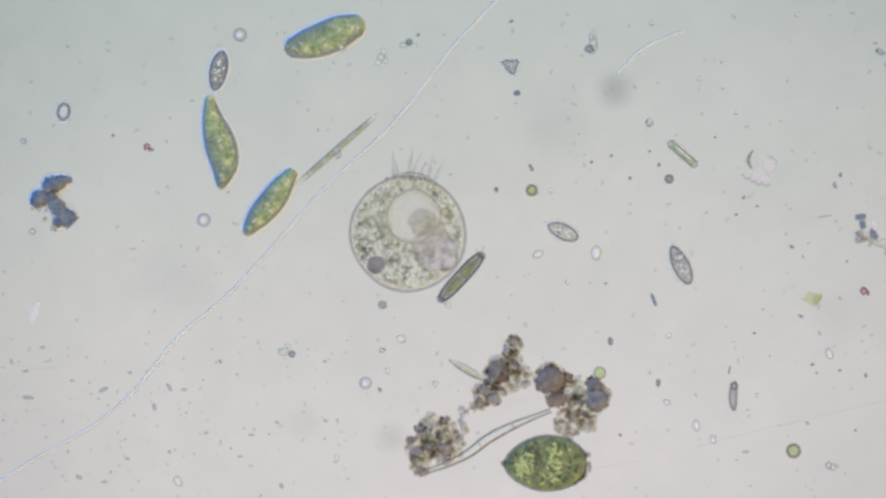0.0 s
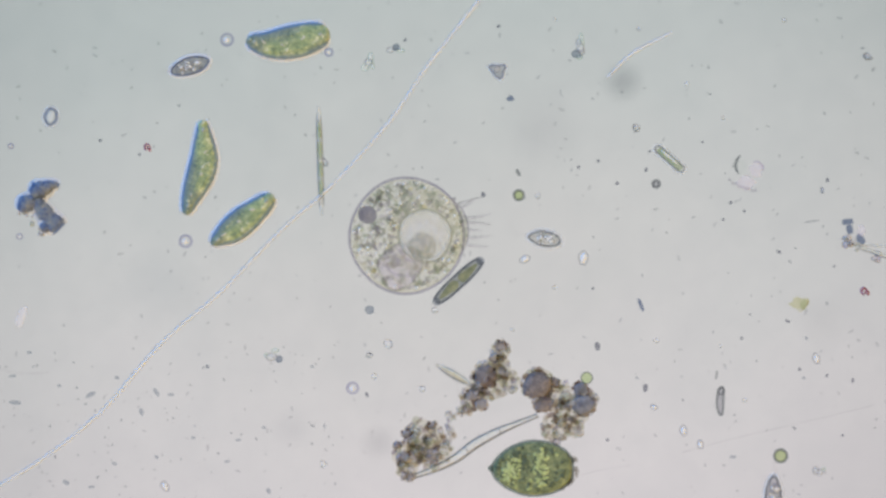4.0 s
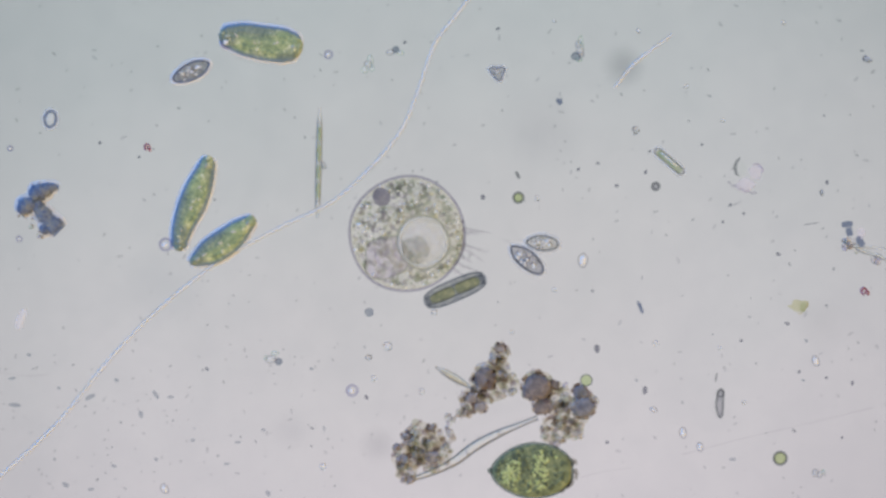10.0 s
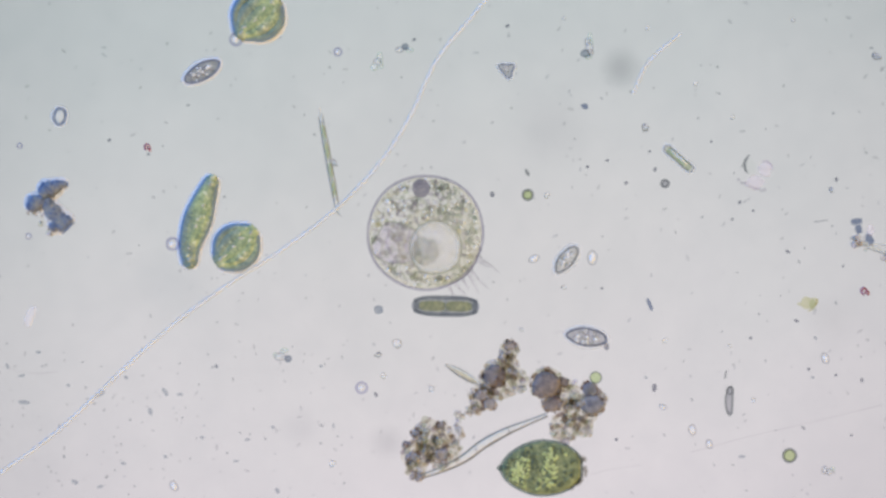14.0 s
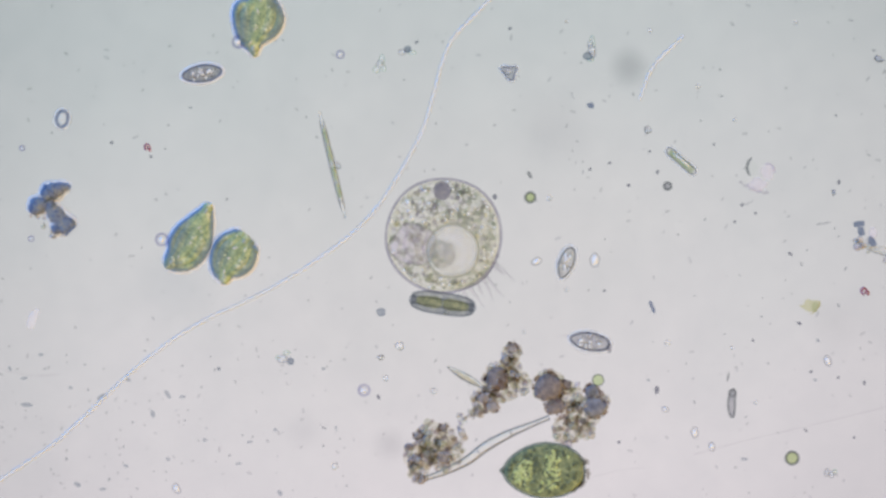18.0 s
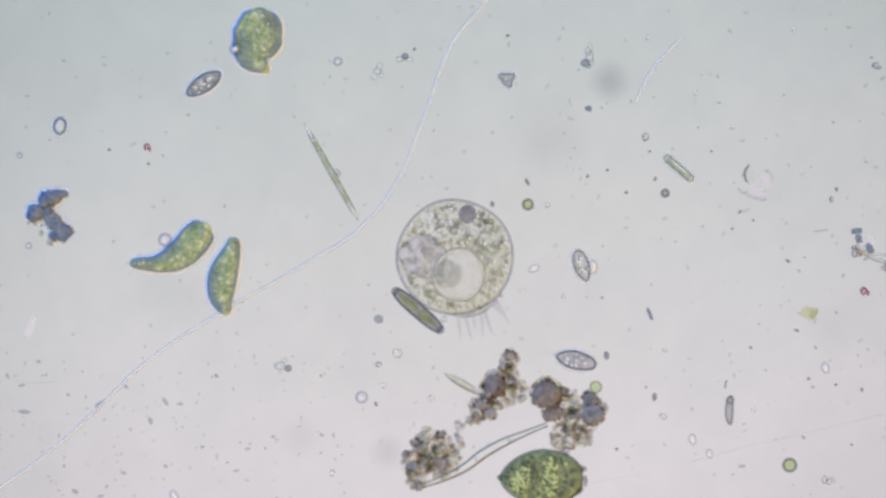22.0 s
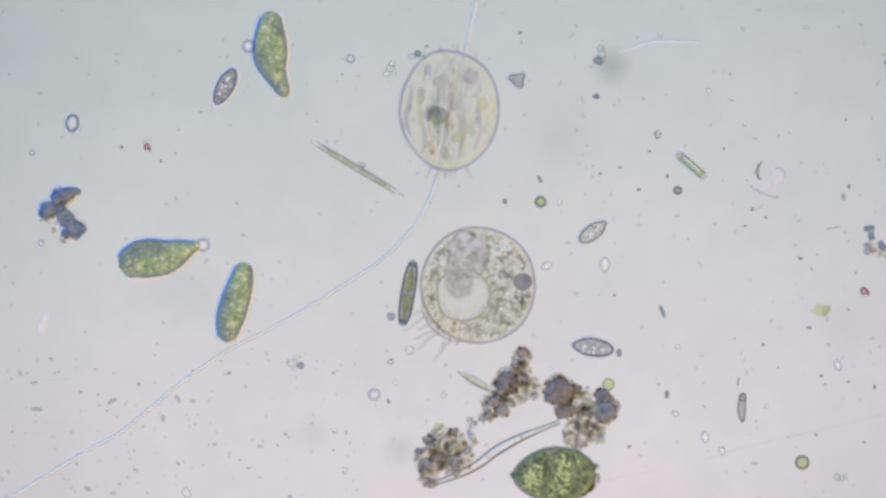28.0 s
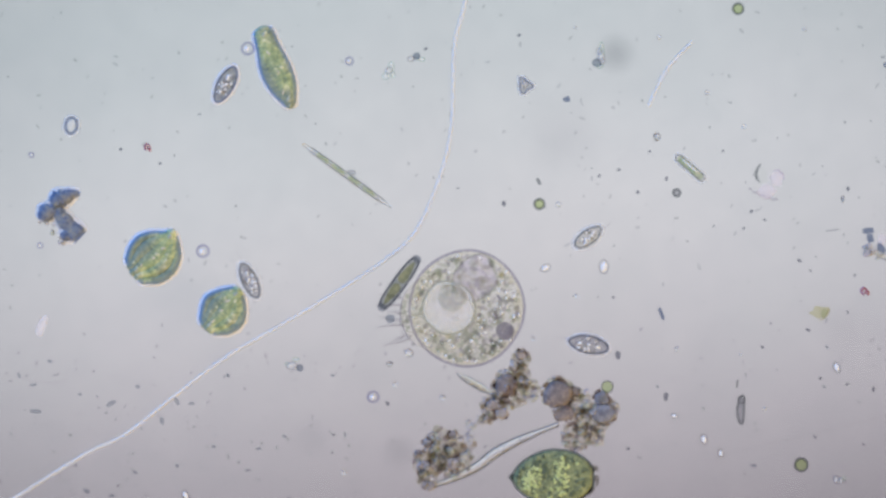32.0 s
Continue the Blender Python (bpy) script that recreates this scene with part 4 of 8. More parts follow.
def build_needle():
    ob = thing("needle_diatom", "long thin pale green needle with clear tips", "diatom")
    z = 5
    part("shell", Shape().tube([(-97 + i * 16.2, 0, z) for i in range(13)], [1.6, 3.0, 4.6, 5.0, 5.2, 5.2, 5.2, 5.2, 5.2, 5.0, 4.4, 3.0, 1.4], 10), SILICA, ob, "clear glassy sheath")
    for x0, x1 in ((-66, -38), (-34, -4), (2, 30), (34, 62)):
        part("plastid", Shape().tube([(x0, 0, z), (x0 + 4, 0, z), ((x0 + x1) / 2, 0, z), (x1 - 4, 0, z), (x1, 0, z)], [1.4, 3.6, 4.0, 3.6, 1.4], 8), NEEDLE_GREEN, ob, "pale green plastid")
    for y in (-1, 1):
        part("wall", Shape().tube([(-80 + i * 13.4, y * 4.8 * math.sin(math.pi * (0.14 + 0.72 * i / 12)) ** 0.4, z) for i in range(13)], 0.9, 5), SMOKE_WALL, ob, "thin dim side wall")
    for x in (-70, -36, -2, 33, 67):
        part("partition", Shape().ball((x, 0, z), (1.8, 3.6, 3.6), 8, 6), SMOKE_WALL, ob)
    part("stuck_speck", Shape().ball((4, 9, z), (8, 5, 4), 9, 6, 0.5, rough=0.12), GRAIN, ob, "dark speck stuck to the side")
    return ob


def build_oval(label, a, b, seed, z=9.0, m=None, name="oval_flagellate", wall=None, body=None):
    """A small oval cell: clear body, dark rim, glistening grains."""
    rnd = random.Random(seed)
    ob = thing(name, label, "protist", "small oval cells", m=m)
    rim = egg(a, b, 36, point=0.25, wobble=0.015, seed=seed)
    part("body", Shape().cushion(rim, b * 0.6, z, 5), body or GREY_BODY, ob)
    part("rim", Shape().tube(ring_of(rim, z, 1.0), 2.0, 6, closed=True), wall or SMOKE_WALL, ob, "dark outline of the cell")
    part("clear_sheath", Shape().tube(ring_of(rim, z - 2, -1.5), 4.0, 8, closed=True, flat=0.8), HALO_FILM if name == "spotted_cell" else HALO_FILM_THIN, ob, "added whitish film imitating the bright halo round the cell")
    g = Shape()
    for i in range(int(a * 0.9)):
        t, d = rnd.uniform(0, 6.283), math.sqrt(rnd.random()) * 0.72
        r = rnd.uniform(1.6, 3.2)
        g.ball((a * d * math.cos(t), b * d * math.sin(t), z + 2), (r, r, r), 7, 5)
    part("granules", g, GRANULES, ob, kind="stuff")
    shade = Shape()
    for i in range(int(a * 0.6)):
        t, d = rnd.uniform(0, 6.283), math.sqrt(rnd.random()) * 0.8
        r = rnd.uniform(1.4, 2.6)
        shade.ball((a * d * math.cos(t), b * d * math.sin(t), z + 4), (r, r, r * 0.6), 7, 5)
    part("dark_dots", shade, DOTS, ob, kind="stuff")
    lights = Shape()
    for i in range(int(a * 0.45)):
        t, d = rnd.uniform(0, 6.283), math.sqrt(rnd.random()) * 0.75
        r = rnd.uniform(1.2, 2.4)
        lights.ball((a * d * math.cos(t), b * d * math.sin(t), z + b * 0.6), (r, r, r * 0.6), 7, 5)
    part("glints", lights, GLINT, ob, "bright specks inside the cell", kind="stuff")
    for x in (-a * 0.45, 0.0, a * 0.42):
        part("droplet", Shape().ball((x, rnd.uniform(-3, 3), z + b * 0.56), (b * 0.19, b * 0.15, b * 0.12), 10, 7), GLINT, ob)
    part("flagellum", Shape().tube([(-a * 1.04 - i * 4, 3 * math.sin(i * 0.7), z) for i in range(7)], [0.9, 0.8, 0.7, 0.6, 0.5, 0.4, 0.3], 5), CIRRUS, ob)
    return ob


def build_fat_green():
    """The broad, still green cell by the floc, pointed at one end."""
    ob = thing("fat_green_cell", "broad dark green cell with yellow-green patches, pointed at one end", "protist", m=lay(965, 820, 0))
    z = 16
    rim = egg(75, 48.5, 56, point=0.27, wobble=0.008, seed=2)
    rim = [(min(x, 71 + 0.06 * (x - 71)) if x > 0 else x * 0.92, y) for x, y in rim]
    part("body", Shape().cushion([(x * 0.97, y * 0.97) for x, y in rim], 8, z, 12, 0.11), GREEN, ob)
    part("pellicle", Shape().tube(ring_of(rim, z + 1), 2.4, 6, closed=True), SMOKE_DARK, ob, "dark green outline")
    part("nipple", Shape().ball((-72, 0, z), (7, 6, 5), 12, 8), SMOKE_DARK, ob, "blunt dark tip")
    rnd = random.Random(12)
    for cx, cy, n, sp, tall, pale in ((-6, 0, 200, 66, 66, 0.05), (-37, -2, 56, 16, 27, 0.85), (15, 2, 70, 15, 36, 0.82)):
        for _ in range(n):
            t, d = rnd.uniform(0, 6.283), sp * math.sqrt(rnd.random())
            x, y = cx + d * math.cos(t), cy + d * math.sin(t) * tall / sp
            if (x / 70) ** 2 + (y / 42) ** 2 > 0.85:
                continue
            h = z + 8 * max(0.02, 1 - (x / 74) ** 2 - (y / 47) ** 2) ** 0.11
            part("chloroplast", Shape().ball((x, y, h), (rnd.uniform(2.4, 6.0), rnd.uniform(2.2, 4.8), 0.8), 8, 5, rnd.uniform(0, 3), 0.08), LIME if rnd.random() < pale else DEEP_GREEN if rnd.random() < 0.5 else GREEN, ob)
    fringe = Shape()
    for i in range(46):
        a = rnd.uniform(-0.85, 0.6)
        fringe.ball((72 * math.cos(a) + rnd.uniform(-3, 9), 47 * math.sin(a) * 0.95 + rnd.uniform(-3, 3), 8 + rnd.uniform(0, 6)), (rnd.uniform(3, 6.5), rnd.uniform(3, 6), 3.5), 8, 5, rough=0.14)
    part("fringe", fringe, FLOC_FRINGE, ob, "ragged grains clinging to the blunt end", kind="stuff")
    return ob


def build_grey_cell():
    return build_oval("blue-grey spotted oval cell beside the green ones", 35, 15.5, 33, name="spotted_cell", wall=SLATE_WALL, body=SLATE_BODY)


# ---- debris ----
def floc_at(ob, blobs, seed, u0, v0, count, size=(2.0, 5.5)):
    """A heap of tiny grains over round patches (u, v, radius): the larger ones singly, the rest as one mass."""
    rnd = random.Random(seed)
    s = Shape()
    weights = [r * r for _, _, r in blobs]
    for n in range(count):
        u, v, r = rnd.choices(blobs, weights)[0]
        a, d = rnd.uniform(0, 6.283), r * math.sqrt(rnd.random())
        g = rnd.uniform(*size)
        one = count <= 30 or n % 4 == 0
        t = Shape() if one else s
        if one:
            g *= 1.15
        t.ball((u + d * math.cos(a) - u0, v0 - v - d * math.sin(a), rnd.uniform(3, 6 + r * 0.4)), (g, g * rnd.uniform(0.6, 1), g * 0.7), 8, 5, rnd.uniform(0, 3), 0.14)
        if one:
            part("grain", t, FLOC_ONE, ob)
    for u, v, r in blobs:
        if r >= 14:
            part("veil", Shape().cushion([(u - u0 + x, v0 - v + y) for x, y in egg(r * 1.02, r * 0.96, 36, wobble=0.09, seed=int(u))], 3, 3, 4), BROWN_HAZE, ob, "thin brownish veil between the grains")
    if s.v:
        part("grain_mass", s, FLOC, ob, "loose translucent brownish grains", kind="stuff")


def clots_at(ob, blobs, seed, u0, v0, material, label):
    """Dense lumps (u, v, half width, half height) with a lobed outline, knobs on top and loose brown grains round them."""
    rnd = random.Random(seed)
    for u, v, a, b in blobs:
        cx, cy = u - u0, v0 - v
        lobes = [(x * (0.86 + 0.12 * abs(math.sin(0.19 * k + u))), y * (0.86 + 0.12 * abs(math.sin(0.19 * k + u)))) for k, (x, y) in enumerate(egg(a, b, 50, wobble=0.04, seed=int(u + v)))]
        body = part("clot", Shape().cushion([(cx + x, cy + y) for x, y in lobes], min(a, b) * 0.5, 9, 7, 0.16), material, ob, label)
        for i in range(7):
            t, d = 6.283 * i / 7 + rnd.uniform(-0.4, 0.4), rnd.uniform(0.50, 0.85)
            g = rnd.uniform(0.20, 0.36) * min(a, b) + 1.2
            knob = [(cx + a * d * math.cos(t) + x, cy + b * d * math.sin(t) + y) for x, y in egg(g, g * rnd.uniform(0.8, 1), 14, wobble=0.06, seed=i)]
            part("knob", Shape().cushion(knob, g * 0.5, 9 + min(a, b) * 0.25, 4, 0.25), material, body)
        for i in range(int(a * 0.9)):
            t, g = rnd.uniform(0, 6.283), rnd.uniform(2.4, 4.6)
            part("grain", Shape().ball((u - u0 + a * 1.02 * math.cos(t), v0 - v + b * 1.02 * math.sin(t), 8 + rnd.uniform(0, 4)), (g, g * 0.8, g * 0.7), 8, 5, rnd.uniform(0, 3), 0.14), BROWN_GRAIN, ob)


def build_flocs():
    ob = thing("floc_clump", "ragged clump of dark brown and translucent detritus grains", "detritus", "detritus", m=lay(950, 680))
    floc_at(ob, [(908, 612, 16), (905, 640, 22), (890, 665, 34), (862, 695, 24), (925, 665, 18), (850, 715, 10)], 1, 950, 680, 320, (3.0, 7.0))
    clots_at(ob, [(882, 658, 20, 20)], 2, 950, 680, CLOT, "dense dark brown clot")
    clots_at(ob, [(908, 603, 9, 8), (857, 692, 11, 10), (874, 707, 12, 10), (897, 625, 7, 6)], 22, 950, 680, CLOT_PALE, "looser greyish-brown clot")
    floc_at(ob, [(975, 672, 30), (1010, 690, 26), (1030, 720, 30), (1005, 750, 26), (1060, 700, 20), (1040, 750, 16)], 3, 950, 680, 380, (3.0, 7.0))
    clots_at(ob, [(973, 673, 27, 24), (984, 706, 17, 15), (1004, 668, 9, 8)], 4, 950, 680, CLOT, "dense dark brown clot")
    clots_at(ob, [(1055, 709, 21, 18), (1050, 680, 13, 12)], 5, 950, 680, CLOT_BLUE, "dense blackish blue clot")
    ob2 = thing("floc_clump", "looser clump of grey-brown detritus grains", "detritus", "detritus", m=lay(770, 785))
    floc_at(ob2, [(772, 765, 34), (790, 790, 32), (745, 795, 26), (742, 820, 20), (815, 760, 12)], 6, 770, 785, 300, (3.0, 7.4))
    clots_at(ob2, [(743, 759, 9, 7), (787, 745, 8, 7), (788, 797, 13, 11), (748, 836, 7, 7), (738, 800, 10, 9)], 7, 770, 785, CLOT_PALE, "looser brownish-grey clot")
    ob3 = thing("floc_clump", "thin trail of pale detritus grains", "detritus", "detritus", m=lay(830, 724))
    floc_at(ob3, [(822, 728, 10), (836, 722, 9), (815, 740, 7)], 8, 830, 724, 26, (1.8, 4))
    pts = [(750, 836), (790, 822), (830, 802), (862, 778), (900, 757), (935, 742), (975, 726)]
    line = smooth_line([(u - 860, 780 - v, 7) for u, v in pts], 5)
    n = len(line)
    tb = thing("bent_tube", "bent clear glassy tube, open and thicker in the middle", "tube", m=lay(860, 780))
    rad = [3.2 + 4.6 * math.sin(math.pi * min(1, i / (n - 1) * 1.05)) ** 1.5 for i in range(n)]
    part("sheath", Shape().tube([tuple(p) for p in line], rad, 10), SILICA, tb)
    for sgn in (-1, 1):
        edge = []
        for i, p in enumerate(line):
            d = (line[min(n - 1, i + 1)] - line[max(0, i - 1)]).normalized()
            edge.append(tuple(p + Vector((-d.y, d.x, 0)) * (rad[i] * sgn)))
        part("wall", Shape().tube(edge, 1.5, 5), SMOKE_WALL, tb, "dark wall line of the tube")
    for k in (0.45, 0.68):
        p = line[int(n * k)]
        part("partition", Shape().ball(tuple(p), (1.3, 5.5, 4), 8, 6, 0.5), SMOKE_WALL, tb)
    sp = thing("spindle_diatom", "slender olive spindle lying against the detritus", "diatom", m=lay(826, 654, 30))
    part("shell", Shape().tube([(-36 + i * 7.2, 0, 6) for i in range(11)], [0.8, 2.6, 4.2, 5.4, 6.0, 6.2, 6.0, 5.6, 4.8, 3.4, 1.6], 10), SILICA, sp)
    part("plastid", Shape().tube([(-26 + i * 7, -1, 6) for i in range(9)], [0.6, 2, 2.8, 3.2, 3.3, 3.2, 2.8, 2, 0.8], 8), OLIVE, sp)
    part("wall", Shape().tube([(-36 + i * 7.2, -[0.8, 2.6, 4.2, 5.4, 6.0, 6.2, 6.0, 5.6, 4.8, 3.4, 1.6][i], 6) for i in range(11)], 1.2, 5), SMOKE_WALL, sp)
    # the dark fragment among the green cells
    fr = thing("dark_fragment", "crooked dark blue-brown fragment with ragged edges", "detritus", "detritus", m=lay(98, 362))
    rnd = random.Random(17)
    for pts, rad in (([(60, 366), (68, 354), (80, 348), (88, 345)], [7, 17, 15, 8]), ([(80, 338), (90, 329), (102, 325), (116, 319), (128, 320)], [9, 17, 15, 9, 4]),
                     ([(86, 342), (95, 358), (108, 374), (122, 388), (130, 396)], [10, 13, 15, 17, 13]), ([(96, 398), (104, 393), (114, 390)], [7, 11, 9])):
        line = smooth_line([(u - 98, 362 - v, 9) for u, v in pts], 4)
        k = len(rad) - 1
        wide = [rad[min(k, i // 4)] * (1 - (i % 4) / 4) + rad[min(k, i // 4 + 1)] * (i % 4) / 4 for i in range(len(line))]
        part("slate_mass", Shape().tube([tuple(p) for p in line], [w * rnd.uniform(0.86, 1.12) for w in wide], 12, flat=0.6), SLATE_SOLID, fr, "solid slate-blue fragment, brownish at one edge")
        part("clear_sheath", Shape().tube([tuple(p - Vector((0, 0, 3))) for p in line], [w + 5.0 for w in wide], 14, flat=0.4), HALO_FILM, fr, "added whitish film imitating the bright halo round the fragment")
    floc_at(fr, [(66, 370, 10), (96, 402, 8), (84, 376, 6), (78, 386, 5)], 12, 98, 362, 26, (2, 4.5))
    for u, v in ((92, 340), (84, 344), (96, 352)):
        part("vein", Shape().ball((u - 98, 362 - v, 17), (6, 2, 2), 8, 5, 0.6, 0.1), FLOC, fr, "pale vein")
    far = thing("floc_clump", "small heap of pale grains with two dark ones", "detritus", "detritus", m=lay(1535, 410))
    floc_at(far, [(1521, 420, 10), (1533, 428, 9), (1516, 411, 5), (1575, 446, 8)], 13, 1535, 410, 30, (2.4, 5.4))
    for pts, rad in (([(1513, 385), (1522, 384), (1532, 383)], [4.5, 5.5, 4.5]), ([(1525, 390), (1526, 397), (1528, 405)], [5, 6, 5]), ([(1541, 406), (1545, 415), (1552, 422)], [3, 7, 4])):
        line = smooth_line([(u - 1535, 410 - v, 8) for u, v in pts], 3)
        k = len(rad) - 1
        part("slate_mass", Shape().tube([tuple(p) for p in line], [rad[min(k, i // 3)] * (1 - i % 3 / 3) + rad[min(k, i // 3 + 1)] * (i % 3) / 3 for i in range(len(line))], 10, flat=0.6), SLATE_WALL, far, "slate-blue block")
    part("film", Shape().cushion([(12 + x, 10 + y) for x, y in egg(7, 11, 18, wobble=0.08, seed=3)], 3, 6, 3), PINK_FILM, far, "thin whitish film")


# ---- small still things ----
def bubble_parts(ob, r):
    """A see-through ball with a dim lilac wall and a bright heart painted in matt white."""
    part("body", Shape().ball((0, 0, r), (r, r, r * 0.9), 16, 9), BUBBLE_FILM, ob)
    part("ring", Shape().tube([(x, y, r) for x, y in egg(r * 0.94, r * 0.94, 28)], 1.0 + r * 0.12, 6, closed=True), PELLICLE_SOFT, ob, "dim lilac wall")
    part("heart", Shape().ball((-r * 0.12, -r * 0.05, r * 1.7), (r * 0.42, r * 0.40, r * 0.08), 12, 7, rough=0.05), GLINT, ob, "bright heart")


def build_small():
    group = "round algae"
    for u, v, r, body in ((941, 337, 8.5, ALGA), (1404, 798, 11, ALGA), (1184, 317, 6, GREY_BODY)):
        ob = thing("round_alga", "round yellow-green alga with a thick dark ring", "alga", group, m=lay(u, v))
        part("body", Shape().ball((0, 0, r), (r, r, r * 0.8), 16, 9), body, ob)
        part("ring", Shape().tube([(x, y, r) for x, y in egg(r, r, 24)], 2.6, 6, closed=True), SMOKE_WALL, ob, "dark ring")
    ob = thing("round_alga", "bright green ball stuck to the detritus clump", "alga", group, m=lay(1061, 660))
    part("body", Shape().ball((0, 0, 16), (10, 10, 9), 16, 9), LIMECLEAR, ob)
    part("ring", Shape().tube([(x, y, 16) for x, y in egg(10, 10, 24)], 1.2, 6, closed=True), SMOKE_WALL, ob)
    for u, v, r in ((647, 678, 10), (425, 62, 11), (605, 84, 7), (58, 410, 5), (42, 250, 4.5)):
        ob = thing("clear_bubble", "small clear bubble with a dim ring", "bubble", "bubbles", m=lay(u, v))
        bubble_parts(ob, r)
    ob = thing("ring_cell", "small oval ring-shaped cell with a blue-grey wall", "cell", m=lay(113, 198, 100))
    part("wall", Shape().tube([(x, y, 7) for x, y in egg(14, 10, 28, wobble=0.02, seed=3)], 2.8, 7, closed=True), SLATE_WALL, ob)
    part("body", Shape().cushion(egg(12, 8, 24), 5, 7, 4), PALE_SPARK, ob)
    part("clear_sheath", Shape().tube([(x, y, 6) for x, y in egg(17, 13, 28, wobble=0.02, seed=3)], 3.6, 8, closed=True), HALO_FILM_THIN, ob)
    ob = thing("rod_diatom", "short clear rod with rounded ends and a dark outline", "diatom", m=lay(1208, 273, 41))
    part("body", Shape().tube([(-28, 0, 7), (-25, 0, 7), (0, 0, 7), (25, 0, 7), (28, 0, 7)], [3, 5.5, 5.5, 5.5, 3], 10), ALGA_PALE, ob)
    outline = [(-28, 5)] + [(28, 5), (31, 3), (32, 0), (31, -3), (28, -5), (-28, -5), (-31, -3), (-32, 0), (-31, 3)]
    part("wall", Shape().tube([(x, y * 1.2, 7) for x, y in outline], 1.5, 6, closed=True), SMOKE_WALL, ob, "dark outline")
    for x, l in ((-17, 9), (6, 11)):
        part("plastid", Shape().ball((x, -0.8, 8), (l, 3.6, 3), 10, 6, rough=0.06), TEAL_FILM, ob, "pale teal plastid")
    part("glint", Shape().ball((-2, 2.0, 12.5), (22, 1.5, 1.0), 10, 5, rough=0.08), GLINT, ob, "lengthwise highlight painted as a white streak")
    part("clear_sheath", Shape().tube([(x * 1.05, y * 1.6, 6) for x, y in outline], 2.6, 6, closed=True), HALO_FILM_THIN, ob)
    ob = thing("hollow_rod", "narrow hollow capsule, slightly bent, with a dark wall", "cell", m=lay(1298, 701, 92))
    part("wall", Shape().tube([(x, y + 0.004 * x * x - 1, 6) for x, y in egg(25, 6, 34)], 2.0, 6, closed=True), SMOKE_WALL, ob)
    part("body", Shape().cushion([(x, y + 0.004 * x * x - 1) for x, y in egg(23, 4.5, 24)], 4, 6, 4), GREY_BODY, ob)
    part("cap", Shape().tube([(-18 + x, y, 6) for x, y in egg(6, 6, 16)], 1.4, 5, closed=True), SMOKE_WALL, ob)
    for u, v, l, w, h, mat, lab in ((1157, 531, 12, 3.2, 68, SLATE_WALL, "tiny blue-grey rod"), (1291, 655, 8, 1.6, 100, SMOKE_WALL, "tiny dark rod"), (1460, 383, 14, 1.4, -8, GREY_BODY, "thin pale splinter"), (940, 297, 7, 3, 60, SMOKE_WALL, "tiny dark rod")):
        solid("splinter", Shape().tube([(-l, 0, 3), (-l * 0.6, 0, 3), (l * 0.6, 0, 3), (l, 0, 3)], [w * 0.5, w, w, w * 0.4], 7), mat, lay(u, v, h), lab + " lying on the slide", "splinter", "splinters")
    ob = thing("lilac_flakes", "torn translucent lilac flakes held together by a thread", "flake", m=lay(1345, 302))
    part("flake", Shape().cushion([(x + 16, y + 10) for x, y in egg(12, 13, 24, wobble=0.10, seed=5)], 3, 4, 3), PINK_FILM, ob, "pinkish white rounded flake")
    part("flake", Shape().cushion([(x - 2, y - 13) for x, y in egg(17, 12, 24, wobble=0.10, seed=6)], 3, 4, 3), PINK_FILM, ob)
    part("flake", Shape().cushion([(x - 9, y + 14) for x, y in egg(9, 15, 24, wobble=0.12, seed=7)], 3, 4, 3), VACUOLE_SOFT, ob)
    part("hook", Shape().tube([(-12, 36, 4), (-18, 28, 4), (-21, 19, 4), (-19, 9, 4), (-14, 3, 4)], [1.2, 2.6, 2.8, 2.4, 1.0], 6), SMOKE_WALL, ob, "small dark hook")
    part("edge", Shape().tube([(10, 24, 4), (19, 25, 4), (27, 18, 4), (29, 8, 4)], [0.8, 1.8, 1.8, 0.8], 6), LILAC, ob, "lilac edge")
    for k in range(9):
        q = k / 8
        part("bead", Shape().ball((-31 + 46 * q, -8 - 30 * q + 12 * q * q - 2 * (k % 2), 5), (3.6, 2.6, 2.0), 8, 5, -0.5, 0.12), VIOLET_GRAINS, ob, "violet bead along the torn edge")
    ob = thing("yellow_flake", "ragged pale yellow-green flake", "flake", m=lay(1437, 528))
    part("flake", Shape().cushion([(x, y) for x, y in egg(16, 11, 22, point=0.6, wobble=0.12, seed=15)], 3, 4, 3), YELLOW, ob)
    part("flake", Shape().cushion([(x + 8, y - 3) for x, y in egg(6, 9, 18, wobble=0.18, seed=16)], 2.5, 8, 3), GREEN_HAZE, ob)
    part("edge", Shape().tube([(15, 8, 7), (16, 1, 7), (12, -6, 7), (4, -13, 7), (-1, -15, 7)], [0.8, 2.0, 1.8, 1.6, 0.8], 6), OLIVE, ob, "darker torn edge")
